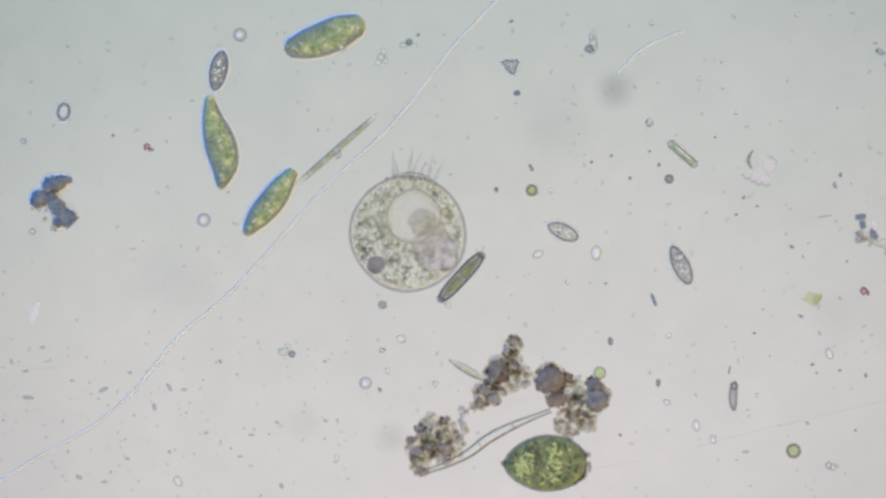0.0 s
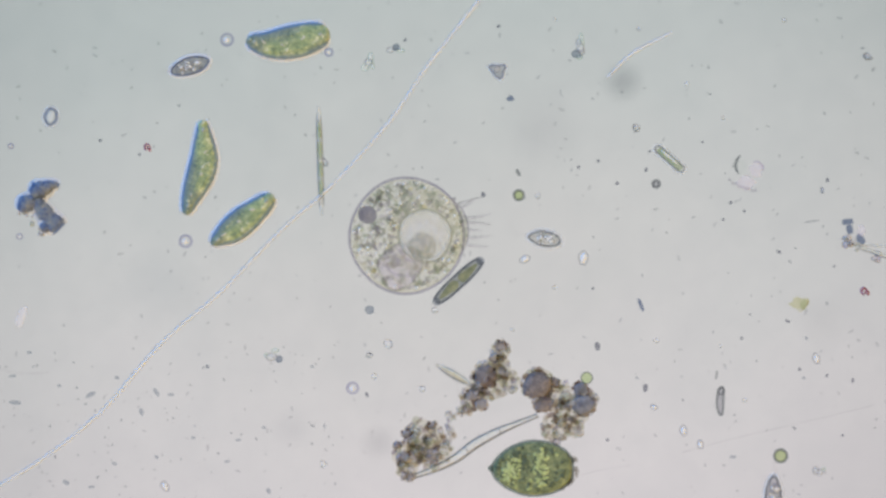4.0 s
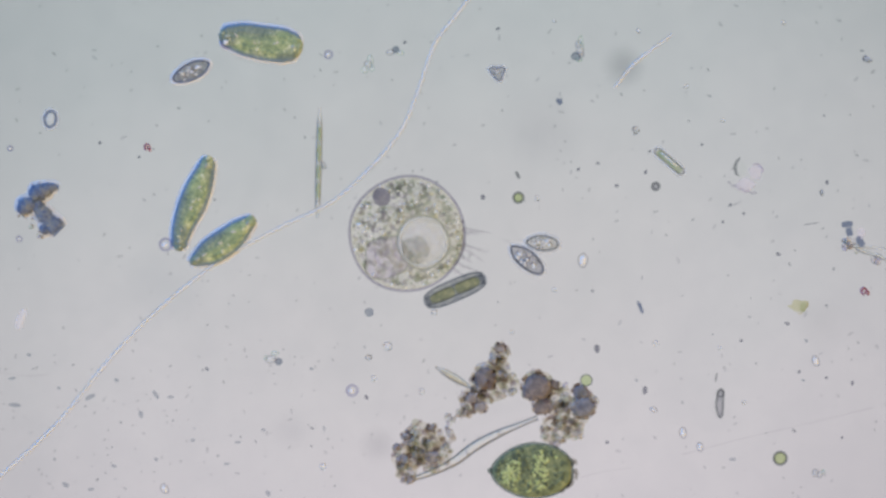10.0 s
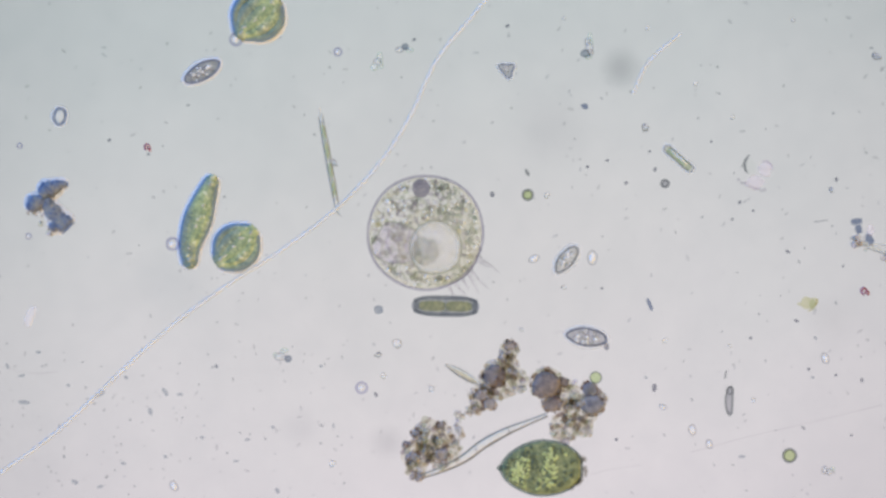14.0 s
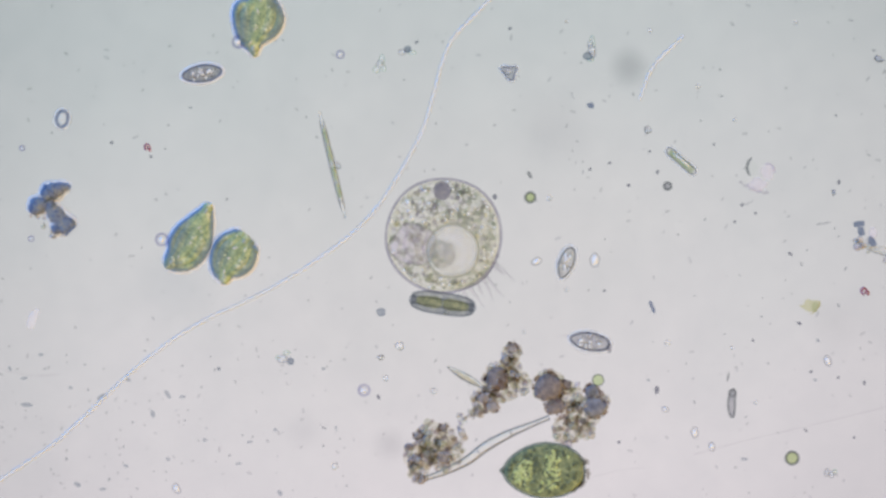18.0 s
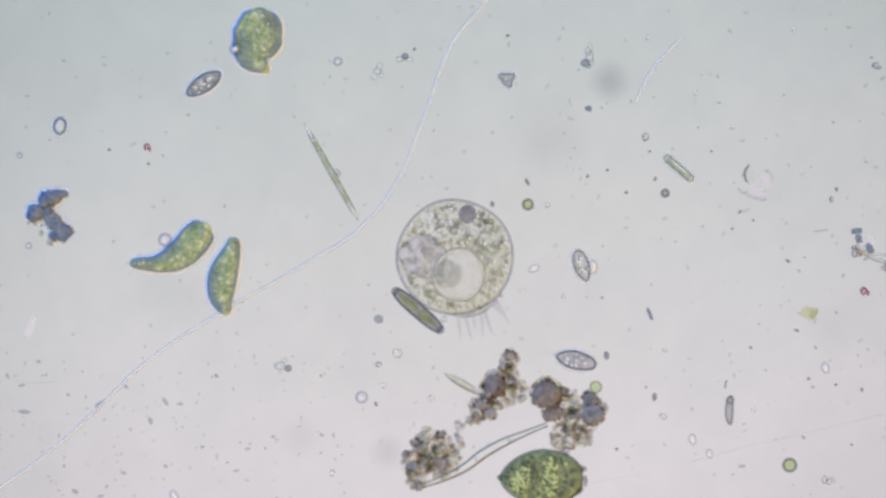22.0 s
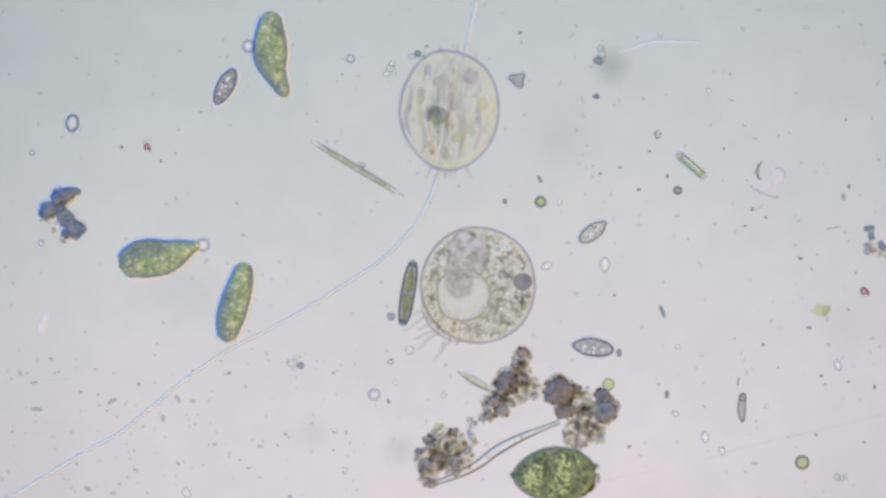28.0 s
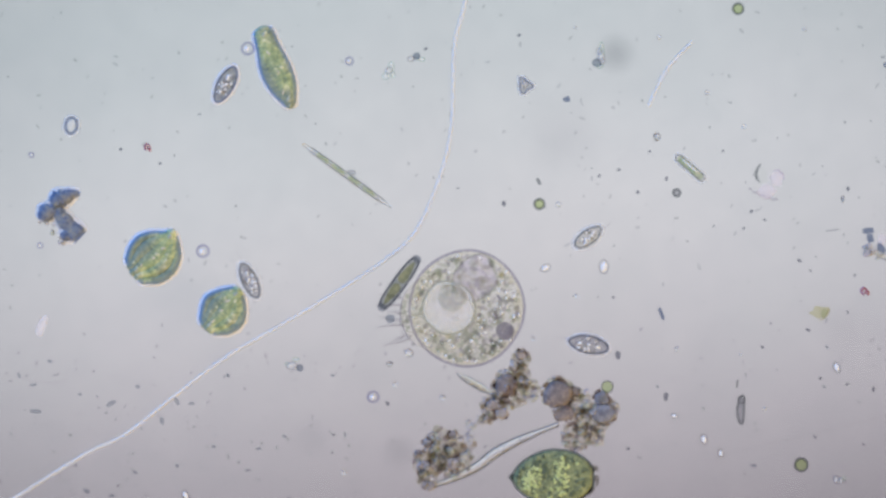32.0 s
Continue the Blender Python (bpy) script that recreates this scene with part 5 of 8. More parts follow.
    for u, v, label, bodies in (
            (1048, 76, "irregular cluster of teal-grey grains", ((1051, 58, 3, 7, 0), (1047, 66, 4, 6, 1), (1053, 68, 3, 4, 0), (1050, 76, 6, 8, 1), (1043, 87, 8, 6, 2), (1052, 84, 4, 5, 1), (1048, 93, 5, 3, 0))),
            (722, 78, "loose cluster of small pale grains", ((714, 80, 6, 4, 1), (724, 75, 5, 5, 2), (732, 81, 6, 3, 0))),
            (676, 103, "loose cluster of small pale grains", ((679, 93, 4, 8, 0), (675, 101, 6, 5, 1), (669, 111, 6, 5, 0), (682, 108, 3, 5, 0))),
            (508, 621, "ring-shaped grain with a dark one beside it", ((503, 623, 9, 6, 1), (517, 627, 5, 5, 2), (510, 612, 6, 3, 0), (494, 620, 3, 3, 0))),
            (1478, 815, "pair of small grey grains", ((1466, 824, 4, 6, 1), (1474, 827, 4, 5, 1), (1480, 822, 3, 3, 0)))):
        ob = thing("grain_cluster", label, "grains", "grain clusters", m=lay(u, v))
        for k, (x, y, a, b, kind) in enumerate(bodies):
            loop = [(x - u + p, v - y + q) for p, q in egg(a, b, 18, wobble=0.06, seed=u + k)]
            part("grain", Shape().cushion(loop, min(a, b) * 0.5, 5, 4, 0.3), (PALE_SPARK, PALE_SPARK, GREY_GRAIN)[kind], ob, ("", "bright hollow grain", "dark blue-grey grain")[kind])
            part("wall", Shape().tube([(p, q, 5) for p, q in loop], 1.3 if kind == 0 else 1.7, 5, closed=True), (TEAL_FILM, GREY_BODY, GREY_GRAIN)[kind], ob)
    solid("pale_crescent", Shape().cushion([(x + 0.006 * y * y, y) for x, y in egg(8, 20, 28, wobble=0.05, seed=2)], 4, 5, 4), PALE_FLAKE, lay(60, 552, 18), "faint whitish crescent-shaped flake", "flake")


def build_lines():
    tw = thing("forked_twig", "small forked pale twig beside the heap of grains", "twig", m=lay(1545, 430))
    part("stem", Shape().tube([(-16, 8, 6), (-6, 4, 6), (8, -2, 6), (26, -8, 6), (48, -16, 6), (76, -26, 6)], [2.0, 2.8, 3.0, 2.8, 2.4, 2.0], 7), SILICA, tw)
    part("fork", Shape().tube([(-4, 4, 6), (20, 5, 6), (52, 2, 6), (80, 0, 6)], [2.4, 2.2, 2.0, 1.6], 7), SILICA, tw)
    part("stem_edge", Shape().tube([(-6, 1, 6), (8, -5, 6), (26, -11, 6), (48, -19, 6), (76, -29, 6)], 1.0, 5), SMOKE_WALL, tw)
    for pts in (((1230, 792), (1330, 765), (1430, 742), (1570, 708)), ((1050, 832), (1090, 822), (1140, 815)), ((0, 640), (60, 652), (110, 650))):
        line = smooth_line([(*(spot(u, v) / U)[:2], 0.8) for u, v in pts], 6)
        solid("scratch", Shape().tube([tuple(p) for p in line], 1.6, 5, flat=0.4), SCRATCH, Matrix(), "faint hair-thin scratch in the glass slide", "scratch", "scratches")


def speck(u, v, r, mat, name="speck", label="tiny dark grain on the slide", long=1.0, heading=0.0):
    s = Shape().ball((0, 0, r * 0.8), (r * long, r, r * 0.8), 9, 6, rough=0.16)
    return solid(name, s, mat, lay(u, v, heading), label, "speck", "specks")


def crystal(u, v, r, heading):
    """A bright little oblong body with a dim outline."""
    ob = thing("droplet", "small bright oblong droplet with a dim outline", "speck", "specks", m=lay(u, v, heading))
    part("body", Shape().ball((0, 0, r), (r * 1.05, r * 0.6, r * 0.14), 10, 7, rough=0.1), GLINT, ob)
    part("outline", Shape().tube([(x, y, r) for x, y in egg(r * 1.6, r * 1.0, 20, wobble=0.06, seed=int(u))], 1.2, 6, closed=True), GREY_BODY, ob)


def build_specks():
    solid("dark_grain", Shape().ball((0, 0, 6), (8, 7.4, 6), 11, 7, rough=0.2), GREY_GRAIN, lay(677, 540), "dark blue-grey ragged grain", "speck", "specks")
    for u, v, r in ((1165, 678, 5), (1080, 604, 5), (1417, 560, 3), (1335, 590, 3.2), (1438, 645, 3), (1486, 656, 2.5), (1532, 665, 3), (1047, 287, 3), (1082, 276, 3), (1166, 292, 3), (878, 336, 4.2), (1401, 437, 3), (1098, 770, 3.2), (1072, 502, 2.6)):
        speck(u, v, r * 0.92, SPECK_DARK, long=1 + (u * 7 + v) % 5 * 0.17, heading=(u * 13 + v * 7) % 180)
    for u, v, r in ((676, 620, 5), (672, 690, 3.2), (740, 62, 3), (1266, 243, 2.6), (1303, 380, 2.6), (1487, 310, 3), (1514, 762, 2.6), (1478, 328, 4), (1316, 350, 3), (1558, 92, 6.5), (1149, 218, 7), (905, 38, 3), (1340, 365, 2.8), (1115, 316, 3.4), (200, 240, 3.5), (270, 265, 3)):
        speck(u, v, r * 0.92, SPECK_DARK if r < 4 else GRAIN, long=1 + (u * 7 + v) % 5 * 0.17, heading=(u * 13 + v * 7) % 180)
    for u, v, r in ((1410, 27, 4), (1153, 42, 4), (1238, 140, 4.5), (1303, 200, 4), (1005, 25, 3), (1005, 500, 4.5), (793, 540, 5.5), (1184, 594, 5), (1298, 603, 3.2), (930, 575, 4), (685, 657, 5.5), (770, 680, 5.5), (710, 600, 8), (595, 812, 6), (1340, 700, 4), (975, 338, 5)):
        speck(u, v, r, CLEAR_DROP, "droplet", "tiny bright clear droplet on the slide")
    for u, v, r, h in ((952, 450, 6, -30), (1055, 448, 8, 95), (1467, 626, 6, 70), (1232, 753, 6, 80), (1262, 778, 5, 80), (1180, 712, 4, 20), (315, 852, 6, 60)):
        crystal(u, v, r, h)
    for u, v, r, k, h in ((50, 704, 4, 2.6, 5), (183, 690, 4, 2.6, -30), (300, 686, 4, 2.3, 60), (325, 690, 3, 2, 0), (273, 720, 4, 1.8, 80), (45, 657, 2.4, 3, -10), (140, 845, 4, 1.7, 30), (230, 660, 3, 1.6, 20), (365, 766, 3, 1.4, 0), (445, 770, 2.2, 2.5, -5), (185, 853, 2.6, 2.4, -5), (225, 812, 2.8, 1.8, 20), (498, 860, 4, 1.5, 60), (425, 808, 2.2, 2.8, -5)):
        speck(u, v, r, RODLET, "rodlet", "tiny slate-coloured rod lying on the slide", k, h)
    for u, v, r, k, h in ((597, 745, 2.4, 2, 80), (128, 674, 2.6, 1.6, 10), (20, 640, 2.6, 2, 60), (75, 615, 3, 1.6, 0), (300, 800, 3, 1.5, 40), (575, 640, 2.5, 1.5, 0), (390, 640, 3, 1.4, 60), (490, 748, 2.8, 1.4, 0), (1150, 660, 2.4, 1.5, 30), (1450, 590, 2.4, 1.8, 50), (1320, 800, 3, 2.2, 0), (1445, 660, 2.4, 1.6, 20)):
        speck(u, v, r, RODLET, "rodlet", "tiny slate-coloured rod lying on the slide", k, h)
    rnd = random.Random(77)
    dust, haze = Shape(), Shape()
    for _ in range(380):
        u, v = rnd.uniform(-60, 1640), rnd.uniform(-60, 950)
        if rnd.random() < 0.35:
            u, v = rnd.uniform(-40, 620), rnd.uniform(600, 900)
        p = spot(u, v) / U
        r = rnd.choice((1.0, 1.2, 1.5, 1.8, 2.3))
        dust.ball((p.x, p.y, r), (r * rnd.uniform(1, 2.2), r, r * 0.7), 6, 4, rnd.uniform(0, 3))
    for _ in range(300):
        p = spot(rnd.uniform(-60, 1640), rnd.uniform(-60, 950)) / U
        r = rnd.uniform(1.3, 2.9)
        haze.ball((p.x, p.y, r), (r * rnd.uniform(1, 2.6), r, r * 0.6), 7, 4, rnd.uniform(0, 3), 0.12)
    solid("faint_dust", haze, FAINT, Matrix(), "scattering of faint pale grains just out of focus all over the slide", "dust", kind="stuff")
    solid("fine_dust", dust, DUST, Matrix(), "scattering of bacteria-sized dust grains all over the slide", "dust", kind="stuff")
    for u, v, r, depth, tint in ((985, 215, 95, 0, (0.955, 0.955, 0.96)), (693, 775, 42, 0, (0.93, 0.93, 0.935)), (1480, 560, 60, 0, (0.975, 0.975, 0.975)), (310, 490, 90, 0, (0.97, 0.975, 0.98)), (540, 750, 45, 0, (0.965, 0.965, 0.97))):
        solid("blurred_grain", Shape().ball((0, 0, 0), (r, r, 2), 20, 4), soft_material("blurred_grain", r, tint), lay(u, v, 0, -104), "large faint out-of-focus grey smudge under the slide", "smudge", "smudges")


SMOKE_DARK = clear("dark_skin", [(0.36, (0.48, 0.54, 0.53)), (0.64, (0.64, 0.68, 0.65))], 160)
DEEP_GREEN = dense("deep_green", [(0.38, (0.070, 0.092, 0.050)), (0.62, (0.140, 0.170, 0.085))], 300, 0.08)
LIME = dense("lime_plastid", [(0.38, (0.34, 0.42, 0.15)), (0.50, (0.50, 0.58, 0.22)), (0.60, (0.74, 0.78, 0.38))], 400, 0.1)
FLOC_FRINGE = tinted("fringe_grains", [(0.0, (0.88, 0.87, 0.85)), (0.5, (0.93, 0.925, 0.91)), (1.0, (0.975, 0.97, 0.96))])
LIMECLEAR = clear("lime_clear", [(0.36, (0.78, 0.87, 0.66)), (0.64, (0.93, 0.96, 0.80))], 300)
SLATE_WALL = clear("slate_wall", [(0.3, (0.48, 0.53, 0.64)), (0.7, (0.66, 0.70, 0.78))], 300)
SLATE_BODY = clear("slate_body", [(0.32, (0.62, 0.64, 0.70)), (0.5, (0.74, 0.74, 0.76)), (0.68, (0.94, 0.90, 0.86))], 420)
ALGA_PALE = clear("pale_alga", [(0.36, (0.72, 0.77, 0.66)), (0.62, (0.90, 0.91, 0.80))], 200)
VACUOLE_SOFT = clear("pale_flake", [(0.3, (0.97, 0.98, 0.97)), (0.7, (1, 1, 1))], 100)
GREY_GRAIN = clear("grey_grain", [(0.38, (0.62, 0.66, 0.72)), (0.62, (0.83, 0.85, 0.87))], 300)
SPECK_DARK = clear("dark_speck", [(0.3, (0.52, 0.54, 0.59)), (0.7, (0.72, 0.72, 0.75))], 500)
RODLET = clear("rodlet", [(0.36, (0.72, 0.75, 0.79)), (0.64, (0.86, 0.875, 0.89))], 500)
FAINT = tinted("faint_dust", [(0.0, (0.955, 0.955, 0.965)), (0.6, (0.98, 0.98, 0.982)), (1.0, (0.968, 0.972, 0.985))])
DUST = tinted("dust", [(0.0, (0.82, 0.83, 0.85)), (0.5, (0.91, 0.915, 0.92)), (1.0, (0.97, 0.97, 0.97))])

PELLICLE_SOFT = clear("soft_pellicle", [(0.36, (0.76, 0.76, 0.865)), (0.64, (0.86, 0.86, 0.92))], 60)
RIDGE_DIM = clear("dim_ridge", [(0.36, (0.85, 0.835, 0.88)), (0.64, (0.93, 0.92, 0.94))], 90)
RIDGE_GREY = clear("grey_ridge", [(0.36, (0.84, 0.865, 0.85)), (0.64, (0.92, 0.935, 0.92))], 90)
RIDGE_PALE = clear("pale_ridge", [(0.36, (0.97, 0.95, 0.84)), (0.64, (1, 0.985, 0.93))], 90, cloud=0.12, haze=(0.95, 0.93, 0.82))
GREEN_HAZE = clear("green_haze", [(0.36, (0.84, 0.875, 0.80)), (0.64, (0.92, 0.94, 0.88))], 120)
NEEDLE_GREEN = clear("needle_green", [(0.36, (0.56, 0.65, 0.46)), (0.62, (0.84, 0.87, 0.66))], 260)
PALE_BODY = clear("pale_body", [(0.38, (0.80, 0.82, 0.80)), (0.5, (0.90, 0.90, 0.89)), (0.62, (0.98, 0.97, 0.96))], 300)
STREAKY = clear("streaky_body", [(0.36, (0.885, 0.88, 0.825)), (0.5, (0.945, 0.94, 0.90)), (0.64, (0.985, 0.98, 0.945))], 60, cloud=0.10, haze=(1.0, 0.98, 0.90))

dim_sheet = build_setting()
ciliate, snout = build_round_ciliate()
rover_a = build_rover(88, 74, 41, "fast translucent oval ciliate with pale streaks", 15, STREAKY)
rover_b = build_rover(105, 87, 51, "swimming oval ciliate with a thick lilac rim and dark food", 14, STREAKY, True)
rover_c = build_rover(95, 68, 61, "narrow streaky ciliate swimming past", 16, STREAKY)
frustule = build_frustule()
needle = build_needle()
grey_cell = build_grey_cell()
oval_a = build_oval("small clear oval cell with a dark outline and grains", 28, 13.5, 71, body=PALE_BODY)
oval_b = build_oval("grey oval swimmer with bright grains along its middle", 35, 16, 72, wall=DARK_WALL)
oval_c = build_oval("ribbed grey oval swimmer", 36, 14.5, 73)
oval_d = build_oval("grey oval swimmer crossing the slide", 32, 14, 74)
oval_e = build_oval("pale grey oval swimmer with a clear rim", 33, 14, 75)
build_fat_green()
build_flocs()
bubble = thing("clear_bubble", "bright round bubble that drifts beside the green cell", "bubble", "bubbles")
bubble_parts(bubble, 11)
flake = thing("corner_flake", "small three-cornered dark flake with a clear middle", "flake")
corner = [(-15, 8), (-8, 11), (2, 10), (12, 11), (15, 7), (10, -2), (9, -11), (4, -14), (-3, -9), (-8, -2)]
part("body", Shape().cushion(corner, 5, 6, 4), GREY_BODY, flake)
part("edge", Shape().tube([(x, y, 6) for x, y in corner], 1.6, 6, closed=True), SLATE_WALL, flake, "blue-grey uneven edge")
part("clear_sheath", Shape().tube([(x * 1.15, y * 1.15, 5) for x, y in corner], 2.8, 6, closed=True), HALO_FILM_THIN, flake)
part("middle", Shape().ball((0, 2, 7), (6, 6, 4), 10, 6), CLEAR_DROP, flake, "clear bright middle")
wanderer = solid("wandering_speck", Shape().ball((0, 0, 5), (6.5, 5.0, 4.0), 10, 7, rough=0.2), SLATE_WALL, Matrix(), "small dark grain that drifts across the slide", "speck", "specks")
green_ball = thing("round_alga", "dark green ball pushed in from the edge", "alga", "round algae")
part("body", Shape().ball((0, 0, 9), (9, 9, 8), 14, 8), ALGA, green_ball)
part("ring", Shape().tube([(x, y, 9) for x, y in egg(9, 9, 24)], 2.4, 6, closed=True), SMOKE_WALL, green_ball)
smudge = solid("blurred_grain", Shape().ball((0, 0, 0), (48, 48, 2), 20, 4), soft_material("drifting_grain", 47, (0.86, 0.865, 0.87)), Matrix(), "grey out-of-focus grain that drifts", "smudge", "smudges")


def red_curl(size):
    """A crimson curl standing in for dirt on the sensor."""
    pts = [(size * 1.2 * math.cos(k * 0.52), size * 0.75 * math.sin(k * 0.52), 3 + k * 0.2) for k in range(11)]
    ob = thing("sensor_dirt", "tiny crimson speck of sensor dirt, kept fixed in view", "speck", "red fibres")
    part("curl", Shape().tube(pts, [size * (0.30 + 0.08 * (k % 3)) for k in range(11)], 6), RED_DUST, ob)
    part("end", Shape().ball((size * 0.3, 0, 4), (size * 0.45, size * 0.3, 1.5), 7, 5), RED_DUST, ob)
    return ob


# all three move with the lens, fixed in view; the crimson are sensor dirt
dust_a = red_curl(5.6)
dust_b = red_curl(6.4)
dust_c = speck(0, 0, 2.4, SPECK_DARK, "dark_dust", "tiny black dust grain")
build_small()
build_lines()
build_specks()
long_thread = Filament("long_filament", "long thin colourless filament lying across the slide", 56, 26.0, 3.2, 6.0)
short_thread = Filament("short_filament", "short curved colourless filament", 10, 14.0, 3.2, 4.0, taper=True)
cell_a = Euglenoid("plump green flagellate, bending and rounding up")
cell_b = Euglenoid("long green flagellate tapering at both ends, curling up")
cell_c = Euglenoid("green flagellate that folds and rounds itself")


def forms():
    cell_a.form(0, [(644, 42), (612, 52), (575, 68), (538, 80), (505, 88)], [19, 28, 30, 26, 17])
    cell_a.form(1, [(636, 42), (603, 52), (566, 66), (528, 78), (494, 87)], [19, 28, 30, 26, 17])
    cell_a.form(2, [(624, 43), (592, 53), (555, 64), (516, 74), (481, 75)], [19, 28, 30, 26, 17])
    cell_a.form(3, [(613, 45), (582, 56), (543, 67), (505, 73), (471, 67)], [19, 28, 30, 26, 17])
    cell_a.form(6, [(587, 58), (560, 61), (525, 66), (480, 66), (439, 53)], [29, 30, 29, 19, 9])
    cell_a.form(7.5, [(577, 59), (550, 61), (515, 67), (473, 65), (431, 45)], [30, 31, 29, 19, 9])
    cell_a.form(8, [(574, 59), (548, 59), (513, 67), (470, 65), (430, 45)], [30, 31, 29, 20, 10])
    cell_a.form(9, [(567, 70), (545, 65), (500, 61), (455, 51), (422, 41)], [28, 30, 30, 27, 18])
    cell_a.form(10, [(557, 75), (534, 69), (489, 63), (439, 53), (412, 49)], [28, 31, 31, 28, 18])
    cell_a.form(11, [(547, 81), (524, 71), (477, 58), (431, 44), (403, 41)], [28, 33, 34, 28, 18])
    cell_a.form(12, [(537, 76), (514, 70), (471, 54), (429, 40), (402, 40)], [30, 34, 36, 30, 18])
    cell_a.form(13, [(529, 55), (506, 51), (466, 43), (426, 35), (404, 33)], [30, 36, 38, 31, 18])
    cell_a.form(14.5, [(480, -24), (472, -2), (460, 18), (450, 38), (442, 60)], [20, 46, 50, 42, 14])
    cell_a.form(16.5, [(483, -25), (473, -3), (463, 20), (453, 45), (445, 73)], [15, 43, 47, 36, 6])
    cell_a.form(18, [(461, -25), (465, -5), (458, 22), (449, 55), (454, 86)], [18, 44, 44, 27, 6])
    cell_a.form(19, [(465, -29), (466, -9), (465, 16), (461, 46), (477, 85)], [18, 44, 44, 32, 7])
    cell_a.form(20, [(473, -30), (473, -12), (471, 18), (464, 58), (482, 90)], [42, 44, 45, 29, 9])
    cell_a.form(21, [(474, -20), (473, -3), (470, 27), (460, 64), (480, 91)], [42, 45, 44, 28, 9])
    cell_a.form(22, [(468, -9), (467, 6), (464, 36), (453, 74), (481, 101)], [42, 45, 42, 26, 9])
    cell_a.form(23, [(470, -4), (469, 11), (467, 40), (456, 78), (484, 108)], [40, 43, 38, 23, 9])
    cell_a.form(24, [(473, -5), (472, 10), (468, 40), (458, 79), (486, 121)], [38, 40, 34, 21, 8])
    cell_a.form(25, [(474, -2), (473, 12), (469, 40), (460, 80), (487, 132)], [36, 37, 30, 18, 8])
    cell_a.form(25.5, [(471, -1), (470, 13), (466, 42), (459, 82), (491, 137)], [35, 36, 29, 17, 8])
    cell_a.form(27.5, [(463, -1), (464, 17), (462, 50), (463, 93), (491, 148)], [19, 28, 32, 21, 12])
    cell_a.form(28, [(461, 2), (463, 22), (462, 55), (466, 98), (491, 150)], [19, 28, 31, 20, 12])
    cell_a.form(29, [(458, 5), (460, 26), (461, 58), (469, 102), (497, 153)], [19, 26, 29, 21, 12])
    cell_a.form(30.2, [(450, 12), (454, 34), (466, 79), (483, 119), (503, 156)], [19, 23, 28, 23, 12])
    cell_a.form(31, [(454, 18), (458, 38), (471, 86), (488, 126), (508, 163)], [19, 24, 29, 25, 12])
    cell_a.form(32, [(449, 24), (456, 44), (471, 90), (488, 130), (503, 166)], [19, 22, 28, 25, 12])
    cell_b.form(0, [(370, 172), (376, 210), (388, 250), (397, 290), (391, 333)], [10, 20, 28, 25, 11])
    cell_b.form(1, [(378, 180), (381, 213), (391, 260), (393, 303), (378, 343)], [10, 18, 27, 22, 11])
    cell_b.form(2, [(376, 191), (382, 221), (389, 271), (381, 311), (362, 353)], [10, 20, 26, 21, 11])
    cell_b.form(3, [(378, 198), (382, 228), (387, 273), (374, 318), (357, 361)], [10, 20, 26, 21, 11])
    cell_b.form(6, [(390, 226), (388, 253), (372, 306), (353, 351), (340, 388)], [15, 23, 25, 20, 12])
    cell_b.form(7.5, [(391, 237), (387, 264), (371, 314), (355, 359), (345, 401)], [15, 23, 25, 20, 12])
    cell_b.form(8, [(391, 242), (388, 272), (370, 322), (353, 367), (348, 405)], [15, 23, 25, 20, 12])
    cell_b.form(9, [(395, 255), (388, 285), (366, 335), (345, 380), (338, 417)], [14, 20, 24, 19, 14])
    cell_b.form(10, [(394, 265), (384, 297), (364, 347), (346, 392), (339, 430)], [14, 22, 25, 20, 14])
    cell_b.form(11, [(389, 276), (381, 306), (361, 356), (344, 401), (337, 439)], [14, 22, 25, 20, 14])
    cell_b.form(12, [(387, 288), (377, 318), (359, 368), (344, 413), (344, 451)], [14, 22, 26, 20, 14])
    cell_b.form(13, [(386, 293), (374, 328), (356, 378), (342, 423), (344, 458)], [14, 22, 26, 20, 14])
    cell_b.form(14.5, [(385, 310), (372, 338), (355, 388), (342, 433), (343, 472)], [14, 21, 27, 22, 14])
    cell_b.form(16.5, [(365, 337), (363, 365), (348, 410), (333, 450), (315, 473)], [10, 24, 33, 28, 12])
    cell_b.form(17, [(370, 340), (366, 368), (352, 410), (336, 448), (317, 474)], [10, 24, 34, 29, 13])
    cell_b.form(18, [(373, 349), (363, 372), (343, 410), (325, 439), (295, 459)], [10, 25, 37, 33, 14])
    cell_b.form(19, [(363, 355), (356, 379), (339, 417), (319, 447), (281, 463)], [10, 26, 37, 30, 12])
    cell_b.form(20, [(363, 358), (353, 382), (339, 416), (313, 446), (269, 462)], [28, 31, 32, 22, 10])
    cell_b.form(21, [(367, 363), (354, 382), (335, 414), (302, 440), (248, 449)], [28, 30, 28, 17, 9])
    cell_b.form(22, [(376, 374), (357, 393), (329, 423), (290, 441), (239, 441)], [28, 29, 25, 15, 10])
    cell_b.form(23, [(378, 384), (353, 402), (321, 426), (278, 440), (227, 438)], [11, 24, 25, 17, 12])
    cell_b.form(24, [(378, 394), (348, 414), (312, 437), (268, 444), (223, 439)], [12, 23, 22, 18, 12])
    cell_b.form(25, [(377, 401), (343, 416), (303, 434), (263, 444), (216, 446)], [11, 21, 23, 22, 12])
    cell_b.form(25.5, [(375, 407), (342, 419), (302, 433), (259, 445), (213, 450)], [10, 20, 25, 24, 12])
